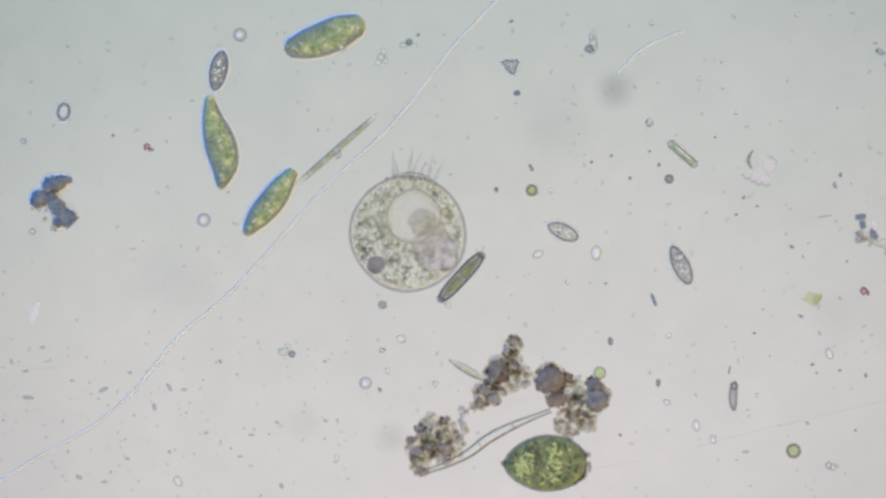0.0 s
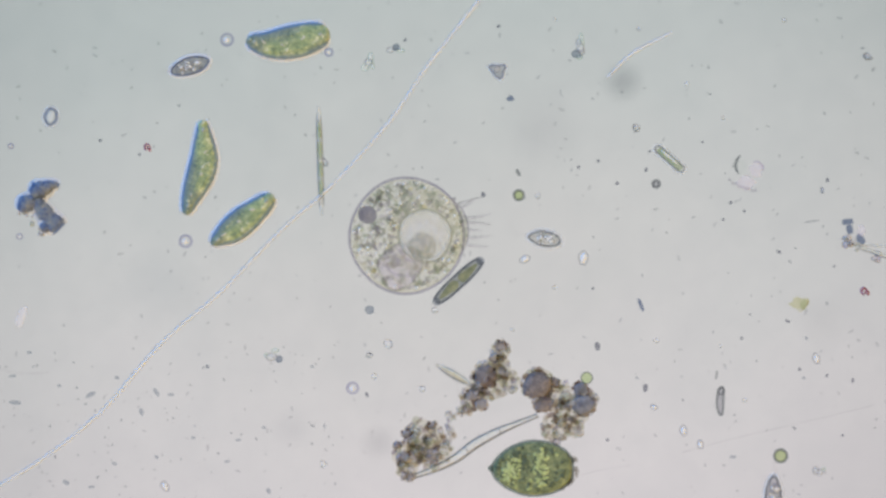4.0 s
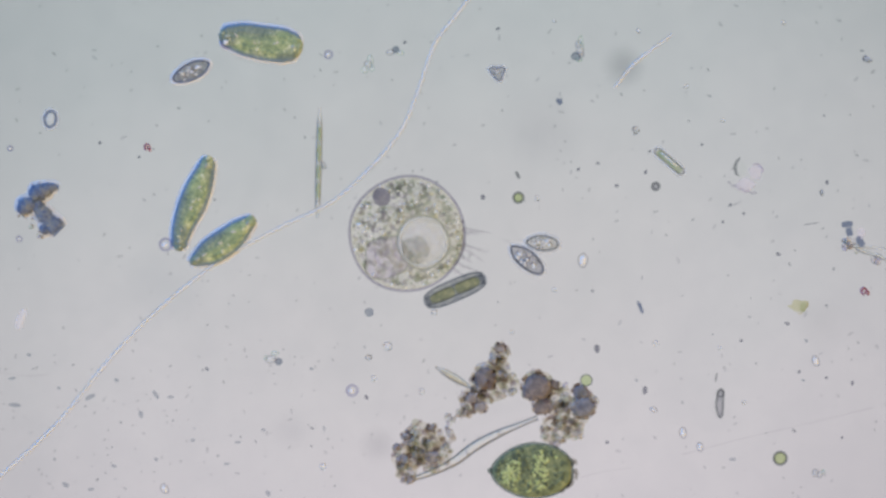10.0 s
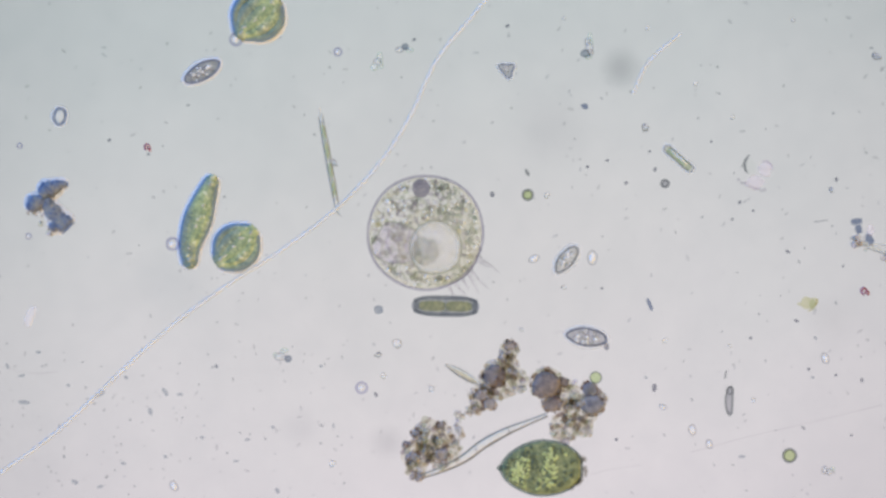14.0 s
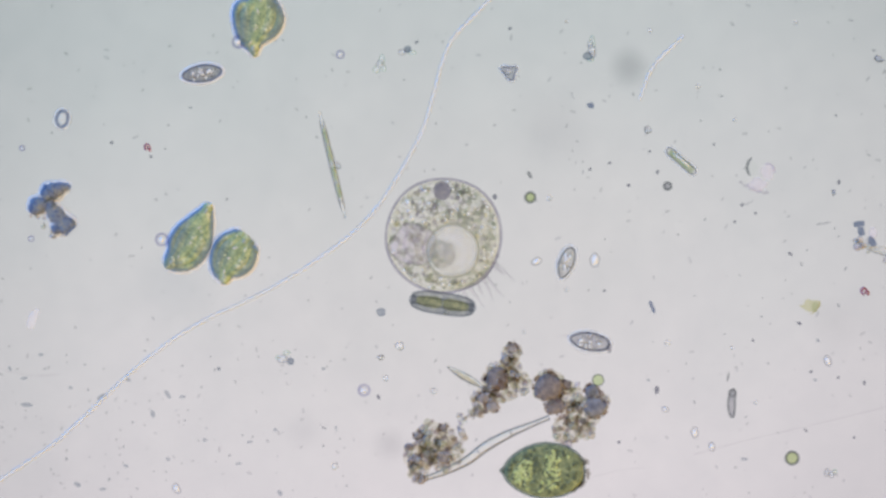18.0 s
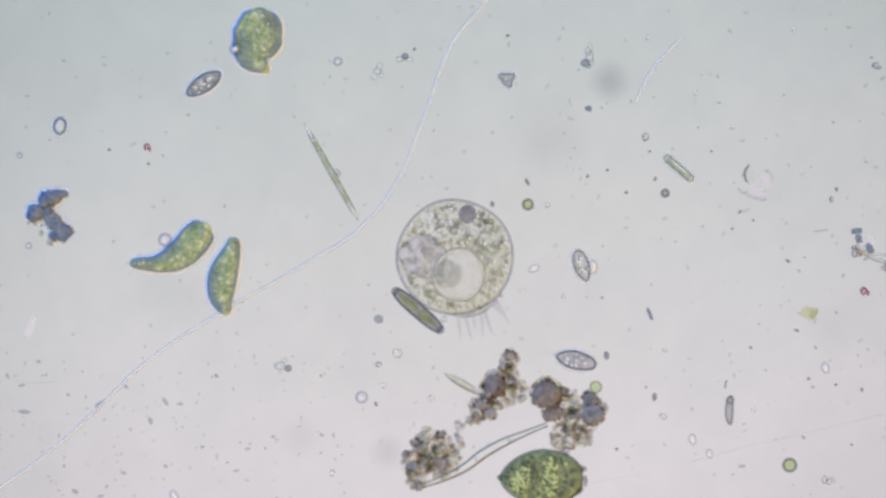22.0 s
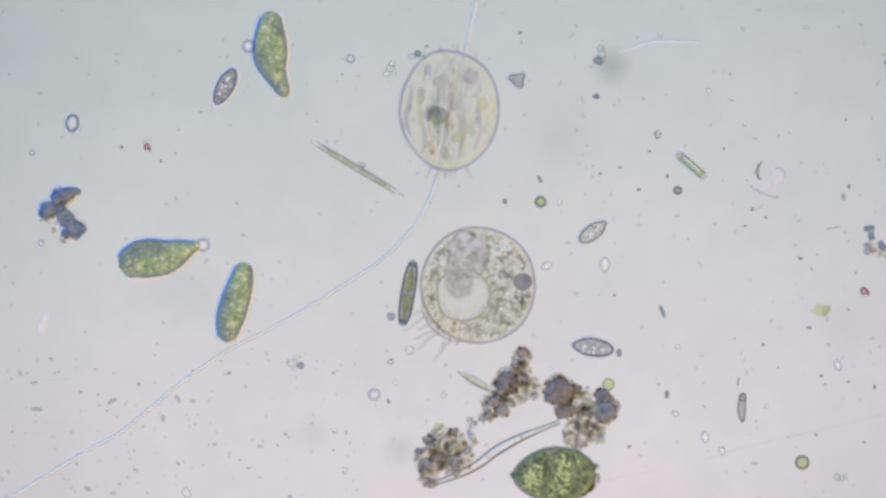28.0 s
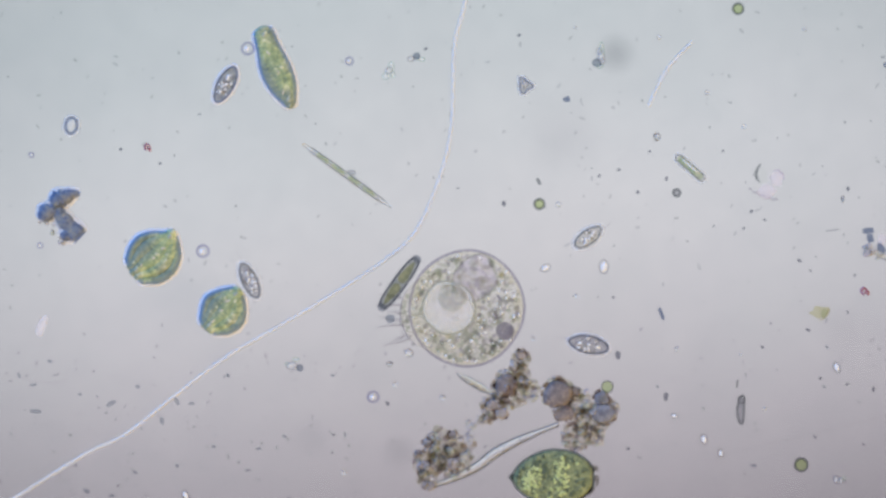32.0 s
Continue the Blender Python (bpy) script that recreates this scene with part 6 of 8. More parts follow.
    cell_b.form(27.5, [(348, 425), (318, 430), (278, 435), (238, 437), (197, 449)], [10, 22, 31, 32, 20])
    cell_b.form(28, [(335, 412), (310, 422), (275, 435), (235, 438), (197, 452)], [10, 24, 33, 34, 24])
    cell_b.form(29, [(324, 406), (304, 423), (271, 440), (236, 448), (208, 460)], [10, 30, 41, 41, 26])
    cell_b.form(30.2, [(301, 390), (288, 409), (263, 432), (236, 449), (216, 462)], [10, 34, 44, 43, 26])
    cell_b.form(31, [(296, 388), (284, 406), (261, 431), (236, 446), (216, 461)], [10, 35, 46, 43, 26])
    cell_b.form(32, [(293, 384), (282, 404), (261, 428), (238, 446), (218, 460)], [10, 36, 47, 43, 26])
    cell_c.form(0, [(520, 303), (505, 322), (480, 358), (452, 390), (435, 415)], [12, 20, 23, 20, 11])
    cell_c.form(1, [(520, 310), (506, 328), (478, 363), (448, 398), (426, 420)], [12, 20, 23, 20, 11])
    cell_c.form(2, [(514, 318), (499, 341), (474, 374), (444, 406), (424, 428)], [12, 19, 23, 20, 11])
    cell_c.form(3, [(514, 331), (494, 348), (467, 373), (437, 403), (417, 428)], [12, 18, 26, 24, 11])
    cell_c.form(6, [(486, 351), (470, 369), (445, 394), (410, 416), (368, 419)], [28, 28, 24, 17, 11])
    cell_c.form(7.5, [(480, 364), (460, 381), (430, 404), (400, 417), (362, 425)], [28, 29, 24, 16, 11])
    cell_c.form(8, [(486, 372), (466, 385), (433, 402), (398, 419), (358, 427)], [28, 27, 24, 18, 11])
    cell_c.form(9, [(475, 373), (455, 387), (420, 410), (385, 427), (352, 440)], [12, 21, 25, 23, 11])
    cell_c.form(10, [(474, 375), (456, 387), (424, 415), (389, 437), (361, 452)], [12, 21, 25, 23, 11])
    cell_c.form(11, [(459, 361), (444, 381), (421, 411), (394, 436), (374, 456)], [12, 20, 32, 33, 16])
    cell_c.form(12, [(457, 373), (444, 388), (424, 413), (399, 436), (377, 450)], [12, 28, 40, 38, 18])
    cell_c.form(13, [(458, 385), (446, 401), (426, 423), (401, 443), (381, 453)], [12, 32, 41, 38, 18])
    cell_c.form(14.5, [(460, 400), (448, 410), (426, 430), (405, 448), (390, 458)], [18, 36, 42, 36, 18])
    cell_c.form(16.5, [(465, 410), (451, 420), (427, 435), (405, 450), (389, 459)], [18, 36, 41, 36, 18])
    cell_c.form(17, [(462, 414), (449, 423), (425, 438), (403, 453), (387, 462)], [18, 36, 41, 36, 18])
    cell_c.form(18, [(443, 407), (433, 417), (416, 439), (401, 465), (401, 489)], [26, 38, 40, 30, 8])
    cell_c.form(19, [(437, 401), (433, 413), (417, 439), (398, 471), (400, 503)], [30, 36, 34, 22, 9])
    cell_c.form(20, [(429, 390), (425, 406), (409, 436), (395, 472), (408, 508)], [28, 32, 31, 22, 9])
    cell_c.form(21, [(429, 393), (424, 413), (406, 447), (396, 485), (404, 519)], [28, 28, 27, 19, 9])
    cell_c.form(22, [(420, 397), (417, 420), (402, 460), (398, 500), (409, 531)], [12, 20, 26, 23, 12])
    cell_c.form(23, [(418, 400), (414, 424), (397, 466), (391, 504), (399, 536)], [12, 20, 27, 24, 13])
    cell_c.form(24, [(406, 405), (406, 429), (396, 469), (392, 509), (398, 543)], [14, 23, 26, 24, 15])
    cell_c.form(25, [(396, 414), (398, 439), (393, 479), (393, 519), (398, 552)], [15, 23, 25, 23, 15])
    cell_c.form(25.5, [(396, 415), (398, 439), (393, 479), (393, 517), (397, 551)], [15, 23, 25, 23, 15])
    cell_c.form(27.5, [(403, 439), (405, 465), (399, 505), (393, 545), (391, 580)], [16, 23, 25, 24, 16])
    cell_c.form(28, [(415, 446), (413, 472), (400, 515), (390, 550), (385, 584)], [17, 23, 26, 25, 17])
    cell_c.form(29, [(436, 466), (426, 486), (396, 518), (371, 548), (354, 570)], [15, 22, 27, 27, 18])
    cell_c.form(30.2, [(420, 479), (410, 494), (388, 522), (363, 546), (343, 559)], [12, 25, 36, 35, 20])
    cell_c.form(31, [(416, 486), (406, 498), (383, 526), (361, 548), (343, 561)], [12, 30, 40, 37, 20])
    cell_c.form(32, [(411, 488), (401, 500), (381, 528), (361, 548), (351, 560)], [14, 32, 42, 36, 20])
    long_thread.form(0, (0, 852), (80, 802), (160, 757), (225, 705), (270, 652), (320, 592), (400, 525), (480, 440), (540, 370), (600, 308), (680, 235), (740, 165), (800, 85), (880, 0))
    long_thread.form(1, (8, 848), (108, 783), (208, 718), (308, 630), (408, 528), (508, 413), (608, 306), (708, 203), (778, 113), (858, 8))
    long_thread.form(3, (12, 858), (112, 793), (212, 710), (312, 598), (412, 513), (512, 406), (612, 313), (712, 203), (782, 106), (862, 3))
    long_thread.form(6, (20, 848), (120, 786), (210, 713), (260, 651), (320, 591), (420, 496), (520, 399), (610, 326), (720, 203), (780, 101), (870, -9))
    long_thread.form(7.5, (15, 851), (115, 789), (175, 724), (235, 657), (315, 574), (415, 489), (515, 394), (605, 324), (715, 214), (775, 109), (875, -6))
    long_thread.form(9, (20, 835), (120, 740), (220, 620), (300, 540), (390, 465), (470, 415), (570, 357), (660, 295), (740, 195), (780, 100), (820, 30), (870, -15))
    long_thread.form(10, (24, 830), (124, 737), (224, 615), (324, 517), (424, 442), (524, 387), (624, 335), (724, 232), (764, 147), (794, 62), (844, -3))
    long_thread.form(11, (19, 824), (119, 741), (219, 618), (319, 534), (419, 461), (519, 394), (599, 348), (679, 276), (739, 191), (789, 81), (869, -9))
    long_thread.form(12, (19, 820), (119, 743), (219, 628), (319, 538), (419, 476), (519, 406), (599, 358), (679, 273), (739, 188), (789, 88), (864, -7))
    long_thread.form(13, (6, 828), (106, 758), (206, 658), (306, 573), (406, 498), (506, 433), (596, 363), (686, 273), (746, 178), (786, 88), (866, -7))
    long_thread.form(14.5, (10, 828), (100, 763), (190, 683), (310, 570), (410, 498), (510, 433), (600, 368), (670, 293), (730, 203), (780, 98), (865, -7))
    long_thread.form(16.5, (13, 830), (123, 755), (213, 670), (313, 585), (413, 530), (513, 477), (613, 410), (663, 360), (713, 285), (758, 190), (793, 70), (868, -15))
    long_thread.form(19, (9, 833), (89, 776), (179, 693), (259, 621), (359, 556), (459, 509), (559, 451), (649, 381), (699, 316), (749, 226), (774, 146), (809, 51), (879, -19))
    long_thread.form(20.5, (0, 846), (100, 768), (190, 688), (280, 608), (400, 528), (520, 470), (620, 423), (690, 363), (740, 268), (770, 158), (810, 48), (870, -17))
    long_thread.form(23, (3, 840), (103, 770), (183, 696), (263, 616), (383, 536), (483, 476), (573, 416), (643, 364), (713, 270), (763, 160), (803, 56), (863, -24))
    long_thread.form(25, (-2, 844), (98, 774), (168, 719), (238, 659), (318, 589), (408, 529), (498, 471), (578, 414), (648, 362), (708, 279), (758, 189), (793, 74), (858, -26))
    long_thread.form(27.5, (-7, 860), (103, 780), (193, 735), (293, 655), (393, 585), (493, 527), (593, 475), (693, 395), (743, 315), (778, 225), (790, 125), (823, -5))
    long_thread.form(28, (-15, 872), (135, 780), (205, 740), (295, 665), (385, 602), (485, 550), (585, 490), (665, 435), (725, 370), (760, 290), (780, 180), (830, -20))
    long_thread.form(29, (-14, 876), (136, 793), (226, 733), (296, 678), (386, 610), (486, 548), (586, 480), (686, 390), (736, 298), (771, 203), (786, 108), (806, 8))
    long_thread.form(30.2, (-12, 872), (138, 789), (228, 729), (298, 669), (388, 606), (488, 542), (588, 474), (688, 389), (738, 304), (773, 204), (788, 84), (800, -26))
    long_thread.form(32, (-14, 874), (136, 780), (206, 746), (296, 676), (386, 608), (486, 550), (586, 490), (676, 430), (726, 380), (766, 286), (786, 196), (791, 56), (811, -24))
    short_thread.form(0, (1095, 128), (1140, 85), (1205, 57))
    short_thread.form(1, (1096, 128), (1138, 88), (1203, 56))
    short_thread.form(3, (1098, 128), (1142, 86), (1202, 53))
    short_thread.form(6, (1098, 129), (1140, 86), (1200, 56))
    short_thread.form(7.5, (1097, 129), (1145, 82), (1202, 55))
    short_thread.form(9, (1103, 132), (1145, 90), (1205, 55))
    short_thread.form(10, (1111, 142), (1149, 97), (1202, 57))
    short_thread.form(11, (1119, 151), (1149, 101), (1202, 58))
    short_thread.form(12, (1124, 153), (1154, 98), (1202, 56))
    short_thread.form(13, (1126, 158), (1156, 98), (1206, 58))
    short_thread.form(14.5, (1128, 158), (1155, 103), (1203, 58))
    short_thread.form(16.5, (1133, 162), (1158, 105), (1203, 57))
    short_thread.form(19, (1136, 164), (1159, 106), (1201, 63))
    short_thread.form(20.5, (1138, 156), (1160, 108), (1190, 63))
    short_thread.form(23, (1123, 154), (1153, 100), (1203, 56))
    short_thread.form(25, (1096, 127), (1138, 84), (1198, 57))
    short_thread.form(27.5, (1083, 75), (1138, 55), (1203, 53))
    short_thread.form(28, (1082, 73), (1135, 55), (1203, 54))
    short_thread.form(29.4, (1082, 71), (1137, 56), (1202, 53))
    short_thread.form(30.2, (1151, 171), (1168, 114), (1201, 56))
    short_thread.form(31, (1134, 161), (1161, 101), (1204, 56))
    short_thread.form(32, (1134, 164), (1166, 100), (1203, 58))


forms()
for c in (cell_a, cell_b, cell_c):
    c.build()


def motions():
    # the added sheet moves in late to darken the lower side of the field
    walk(dim_sheet, [(0, pose(0, -0.4, -3, 0, 0, 2)), (28.2, pose(0, -0.32, -3, 0, 0, 2)), (29, pose(0, 0.01, -3, 0, 0, 3)), (30, pose(0, -0.05, -3, 0, 0, 3)),
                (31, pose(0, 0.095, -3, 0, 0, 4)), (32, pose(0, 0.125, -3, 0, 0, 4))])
    walk(ciliate, [(0, lay(722.0, 414.0, 135.5, 1)), (0.5, lay(726.6, 402.0, 150.9, 1)), (1, lay(726.7, 412.4, 162.1, 1)),
        (1.5, lay(728.4, 418.1, 178.2, 1)), (2, lay(732.8, 415.0, 198.9, 1)), (2.5, lay(742.1, 411.1, 199.9, 1)),
        (3, lay(736.3, 412.0, 203.4, 1)), (3.5, lay(742.4, 410.8, 205.9, 1)), (5.5, lay(743.8, 403.3, 214.7, 1)),
        (6, lay(744.9, 403.0, 217.0, 1)), (6.5, lay(733.8, 403.0, 219.0, 1)), (7, lay(736.9, 402.6, 221.0, 1)),
        (7.5, lay(743.1, 402.0, 223.0, 1)), (8, lay(742.5, 397.1, 228.0, 1)), (8.5, lay(738.3, 397.0, 233.0, 1)),
        (9, lay(733.1, 395.9, 237.7, 1)), (9.5, lay(736.4, 396.3, 239.2, 1)), (10, lay(743.6, 400.9, 235.4, 1)),
        (10.5, lay(751.4, 404.1, 231.8, 1)), (11, lay(759.6, 401.8, 233.7, 1)), (11.5, lay(748.9, 401.3, 244.2, 1)),
        (12, lay(752.1, 405.2, 255.6, 1)), (12.5, lay(761.9, 411.3, 249.1, 1)), (13, lay(763.1, 406.0, 249.7, 1)),
        (13.5, lay(765.6, 408.2, 259.0, 1)), (14, lay(760.0, 403.7, 264.3, 1)), (14.5, lay(759.1, 399.9, 270.6, 1)),
        (16.5, lay(770.4, 396.1, 269.7, 1)), (17, lay(774.2, 398.7, 274.9, 1)), (17.5, lay(780.3, 402.3, 270.6, 1)),
        (18, lay(787.6, 404.3, 268.1, 1)), (18.5, lay(789.4, 399.5, 270.4, 1)), (19, lay(779.4, 390.5, 279.5, 1)),
        (19.5, lay(790.4, 398.2, 283.2, 1)), (20, lay(794.9, 407.3, 282.9, 1)), (20.5, lay(793.5, 404.6, 290.3, 1)),
        (21, lay(796.6, 409.0, 288.1, 1)), (21.5, lay(805.2, 417.6, 288.5, 1)), (22, lay(811.8, 429.8, 286.1, 1)),
        (22.5, lay(816.7, 427.0, 293.3, 1)), (23, lay(819.1, 435.5, 293.0, 1)), (23.5, lay(824.8, 434.2, 301.3, 1)),
        (24, lay(827.6, 441.2, 309.1, 1)), (24.5, lay(831.0, 448.2, 313.7, 1)), (25, lay(832.5, 458.7, 318.0, 1)),
        (25.5, lay(829.6, 465.8, 317.8, 1)), (27.5, lay(830.6, 487.6, 340.0, 1)), (28, lay(830.7, 484.6, 355.6, 1)),
        (28.5, lay(828.7, 494.5, 359.2, 1)), (29, lay(823.2, 501.9, 358.3, 1)), (29.5, lay(822.3, 504.8, 360.9, 1)),
        (30, lay(820.7, 509.8, 366.2, 1)), (30.5, lay(821.3, 513.3, 367.1, 1)), (31, lay(820.6, 519.7, 373.4, 1)),
        (31.5, lay(822.4, 522.5, 384.4, 1)), (32, lay(812.5, 521.5, 390.5, 1))])
    walk(frustule, [(0, lay(816.1, 490.8, -47.4, 20, 0)), (0.5, lay(816.7, 488.8, -46.6, 20, 0)), (1, lay(817.0, 487.7, -46.1, 20, 0)),
        (1.5, lay(819.3, 487.0, -46.1, 20, 0)), (2, lay(826.1, 490.6, -45.3, 20, 0)), (2.5, lay(829.2, 489.2, -44.4, 20, 0)),
        (3, lay(828.4, 488.0, -45.0, 20, 0)), (3.5, lay(831.5, 489.0, -44.1, 20, 0)), (5.5, lay(836.1, 487.7, -39.5, 20, 0)),
        (6, lay(834.6, 486.4, -38.9, 20, 0)), (6.5, lay(833.5, 485.6, -38.1, 20, 0)), (7, lay(833.8, 486.7, -38.3, 20, 0)),
        (7.5, lay(835.3, 486.1, -38.6, 20, 0)), (8, lay(832.9, 485.5, -37.6, 20, 3.57143)), (8.5, lay(832.0, 485.7, -36.6, 20, 23.75)),
        (9, lay(832.1, 484.9, -36.0, 20, 55)), (9.5, lay(830.4, 491.9, -30.5, 20, 60)), (10, lay(829.0, 500.6, -23.0, 20, 65)),
        (10.5, lay(827.9, 516.7, -4.7, 20, 75)), (11, lay(822.5, 516.4, -1.2, 20, 85)), (11.5, lay(819.3, 521.9, 2.0, 20, 87.5)),
        (12, lay(803.9, 538.6, 6.7, 20, 90)), (12.5, lay(805.4, 536.1, 1.1, 20, 87.5)), (13, lay(802.3, 533.5, 0.5, 20, 85)),
        (13.5, lay(798.0, 535.8, 2.0, 20, 83.3333)), (14, lay(795.6, 533.8, 1.2, 20, 81.6667)), (14.5, lay(795.1, 529.6, 2.3, 20, 80)),
        (16.5, lay(789.7, 524.9, 6.0, 20, 70)), (17, lay(789.0, 524.1, 7.0, 20, 66)), (17.5, lay(787.2, 525.1, 7.1, 20, 62)),
        (18, lay(785.8, 524.8, 8.2, 20, 58)), (18.5, lay(785.5, 523.8, 9.2, 20, 54)), (19, lay(778.1, 524.9, 16.6, 20, 50)),
        (19.5, lay(771.4, 529.2, 21.2, 20, 35)), (20, lay(763.4, 530.1, 26.1, 20, 20)), (20.5, lay(758.5, 529.1, 29.7, 20, 5)),
        (21, lay(748.4, 526.8, 34.2, 20, 4)), (21.5, lay(747.2, 526.8, 37.2, 20, 3)), (22, lay(746.4, 524.6, 40.8, 20, 2)),
        (22.5, lay(745.2, 524.0, 43.7, 20, 1)), (23, lay(745.0, 523.7, 45.8, 20, 0)), (23.5, lay(740.7, 522.1, 49.0, 20, 0)),
        (24, lay(733.8, 522.3, 53.9, 20, 0)), (24.5, lay(729.9, 521.8, 55.7, 20, 0)), (25, lay(727.4, 521.2, 58.6, 20, 0)),
        (25.5, lay(722.0, 514.9, 64.2, 20, 0)), (27.5, lay(708.4, 499.8, 93.1, 20, 0)), (28, lay(706.7, 498.7, 99.5, 20, 0)),
        (28.5, lay(704.7, 496.9, 96.1, 20, 0)), (29, lay(704.4, 497.0, 95.5, 20, 0)), (29.5, lay(701.1, 497.5, 95.2, 20, 0)),
        (30, lay(699.7, 497.5, 95.0, 20, 0)), (30.5, lay(699.3, 497.3, 95.7, 20, 0)), (31, lay(697.6, 496.3, 96.6, 20, 0)),
        (31.5, lay(694.3, 494.0, 107.6, 20, 0)), (32, lay(693.1, 477.0, 126.0, 20, 0))])
    walk(needle, [(0, lay(596.0, 265.0, 139.0, 0)), (1, lay(589.7, 269.4, 126.0, 0)), (2, lay(585.8, 266.0, 105.4, 0)),
        (3, lay(589.3, 271.0, 94.4, 0)), (5.5, lay(589.6, 277.3, 80.5, 0)), (6, lay(589.9, 277.0, 77.6, 0)),
        (7, lay(590.9, 276.6, 73.0, 0)), (8, lay(591.5, 278.1, 80.0, 0)), (9, lay(588.1, 275.9, 95.4, 0)),
        (10, lay(587.6, 275.9, 91.4, 0)), (11, lay(587.6, 274.8, 87.9, 0)), (12, lay(588.1, 277.2, 87.0, 0)),
        (13, lay(590.1, 277.0, 80.8, 0)), (14, lay(589.0, 277.7, 79.7, 0)), (16.5, lay(589.9, 276.5, 85.4, 0)),
        (17, lay(587.8, 275.7, 83.3, 0)), (18, lay(590.6, 278.7, 76.3, 0)), (19, lay(589.4, 277.5, 76.8, 0)),
        (20, lay(590.9, 282.3, 70.6, 0)), (21, lay(592.6, 279.7, 66.1, 0)), (22, lay(593.8, 280.8, 60.7, 0)),
        (23, lay(594.1, 280.5, 58.5, 0)), (24, lay(593.6, 279.2, 57.2, 0)), (25, lay(592.5, 279.7, 57.1, 0)),
        (25.5, lay(592.9, 281.3, 55.3, 0)), (27.5, lay(596.6, 281.6, 46.7, 0)), (28, lay(616.7, 277.6, 31.0, 0)),
        (29, lay(599.2, 281.9, 34.0, 0)), (30, lay(599.7, 282.8, 34.9, 0)), (31, lay(600.2, 281.7, 34.6, 0)),
        (32, lay(600.5, 286.5, 35.9, 0))])
    walk(grey_cell, [(0, lay(386.9, 125.4, -78.0, 0)), (0.5, lay(369.9, 119.3, -45.0, 0)), (1, lay(360.9, 111.6, -33.0, 0)),
        (1.5, lay(359.1, 101.4, -21.5, 0)), (2, lay(357.7, 103.1, -10.0, 0)), (2.5, lay(354.8, 107.5, -14.0, 0)),
        (3, lay(358.3, 110.0, -18.0, 0)), (3.5, lay(359.1, 108.2, -17.5, 0)), (5.5, lay(359.9, 111.3, -15.5, 0)),
        (6, lay(359.4, 112.0, -15.0, 0)), (6.5, lay(361.5, 114.8, -18.3, 0)), (7, lay(361.4, 115.9, -21.7, 0)),
        (7.5, lay(362.0, 113.6, -25.0, 0)), (8, lay(361.7, 113.9, -17.0, 0)), (8.5, lay(364.0, 117.0, -18.5, 0)),
        (9, lay(365.0, 118.0, -20.0, 0)), (9.5, lay(362.9, 116.4, -22.5, 0)), (10, lay(362.2, 113.9, -25.0, 0)),
        (10.5, lay(362.9, 111.1, -21.0, 0)), (11, lay(360.2, 109.8, -17.0, 0)), (11.5, lay(362.6, 111.5, -18.5, 0)),
        (12, lay(360.7, 112.2, -20.0, 0)), (12.5, lay(362.3, 113.0, -21.0, 0)), (13, lay(364.9, 115.1, -22.0, 0)),
        (13.5, lay(364.6, 115.6, -25.3, 0)), (14, lay(365.0, 118.9, -28.7, 0)), (14.5, lay(365.3, 118.7, -32.0, 0)),
        (16.5, lay(361.5, 117.3, -8.0, 0)), (17, lay(363.5, 122.7, -8.0, 0)), (17.5, lay(357.6, 120.2, -8.0, 0)),
        (18, lay(360.7, 117.9, -8.0, 0)), (18.5, lay(357.5, 115.7, -8.0, 0)), (19, lay(358.9, 115.7, -8.0, 0)),
        (19.5, lay(361.3, 118.7, -13.7, 0)), (20, lay(363.4, 121.7, -19.3, 0)), (20.5, lay(366.2, 126.7, -25.0, 0)),
        (21, lay(365.6, 123.1, -27.6, 0)), (21.5, lay(366.4, 122.9, -30.2, 0)), (22, lay(367.5, 123.5, -32.8, 0)),
        (22.5, lay(369.1, 124.0, -35.4, 0)), (23, lay(369.1, 125.5, -38.0, 0)), (23.5, lay(368.3, 125.9, -39.8, 0)),
        (24, lay(368.5, 124.9, -41.5, 0)), (24.5, lay(368.2, 123.7, -43.2, 0)), (25, lay(369.8, 126.8, -45.0, 0)),
        (25.5, lay(373.2, 127.1, -47.6, 0)), (27.5, lay(377.4, 129.6, -58.0, 0)), (28, lay(383.4, 132.9, -62.0, 0)),
        (28.5, lay(380.1, 127.7, -61.0, 0)), (29, lay(381.9, 128.6, -60.0, 0)), (29.5, lay(380.8, 125.4, -53.8, 0)),
        (30, lay(377.9, 123.8, -47.5, 0)), (30.5, lay(377.1, 122.3, -46.9, 0)), (31, lay(377.6, 123.4, -50.0, 0)),
        (31.5, lay(381.9, 125.8, -56.0, 0)), (32, lay(385.9, 125.5, -62.0, 0))])
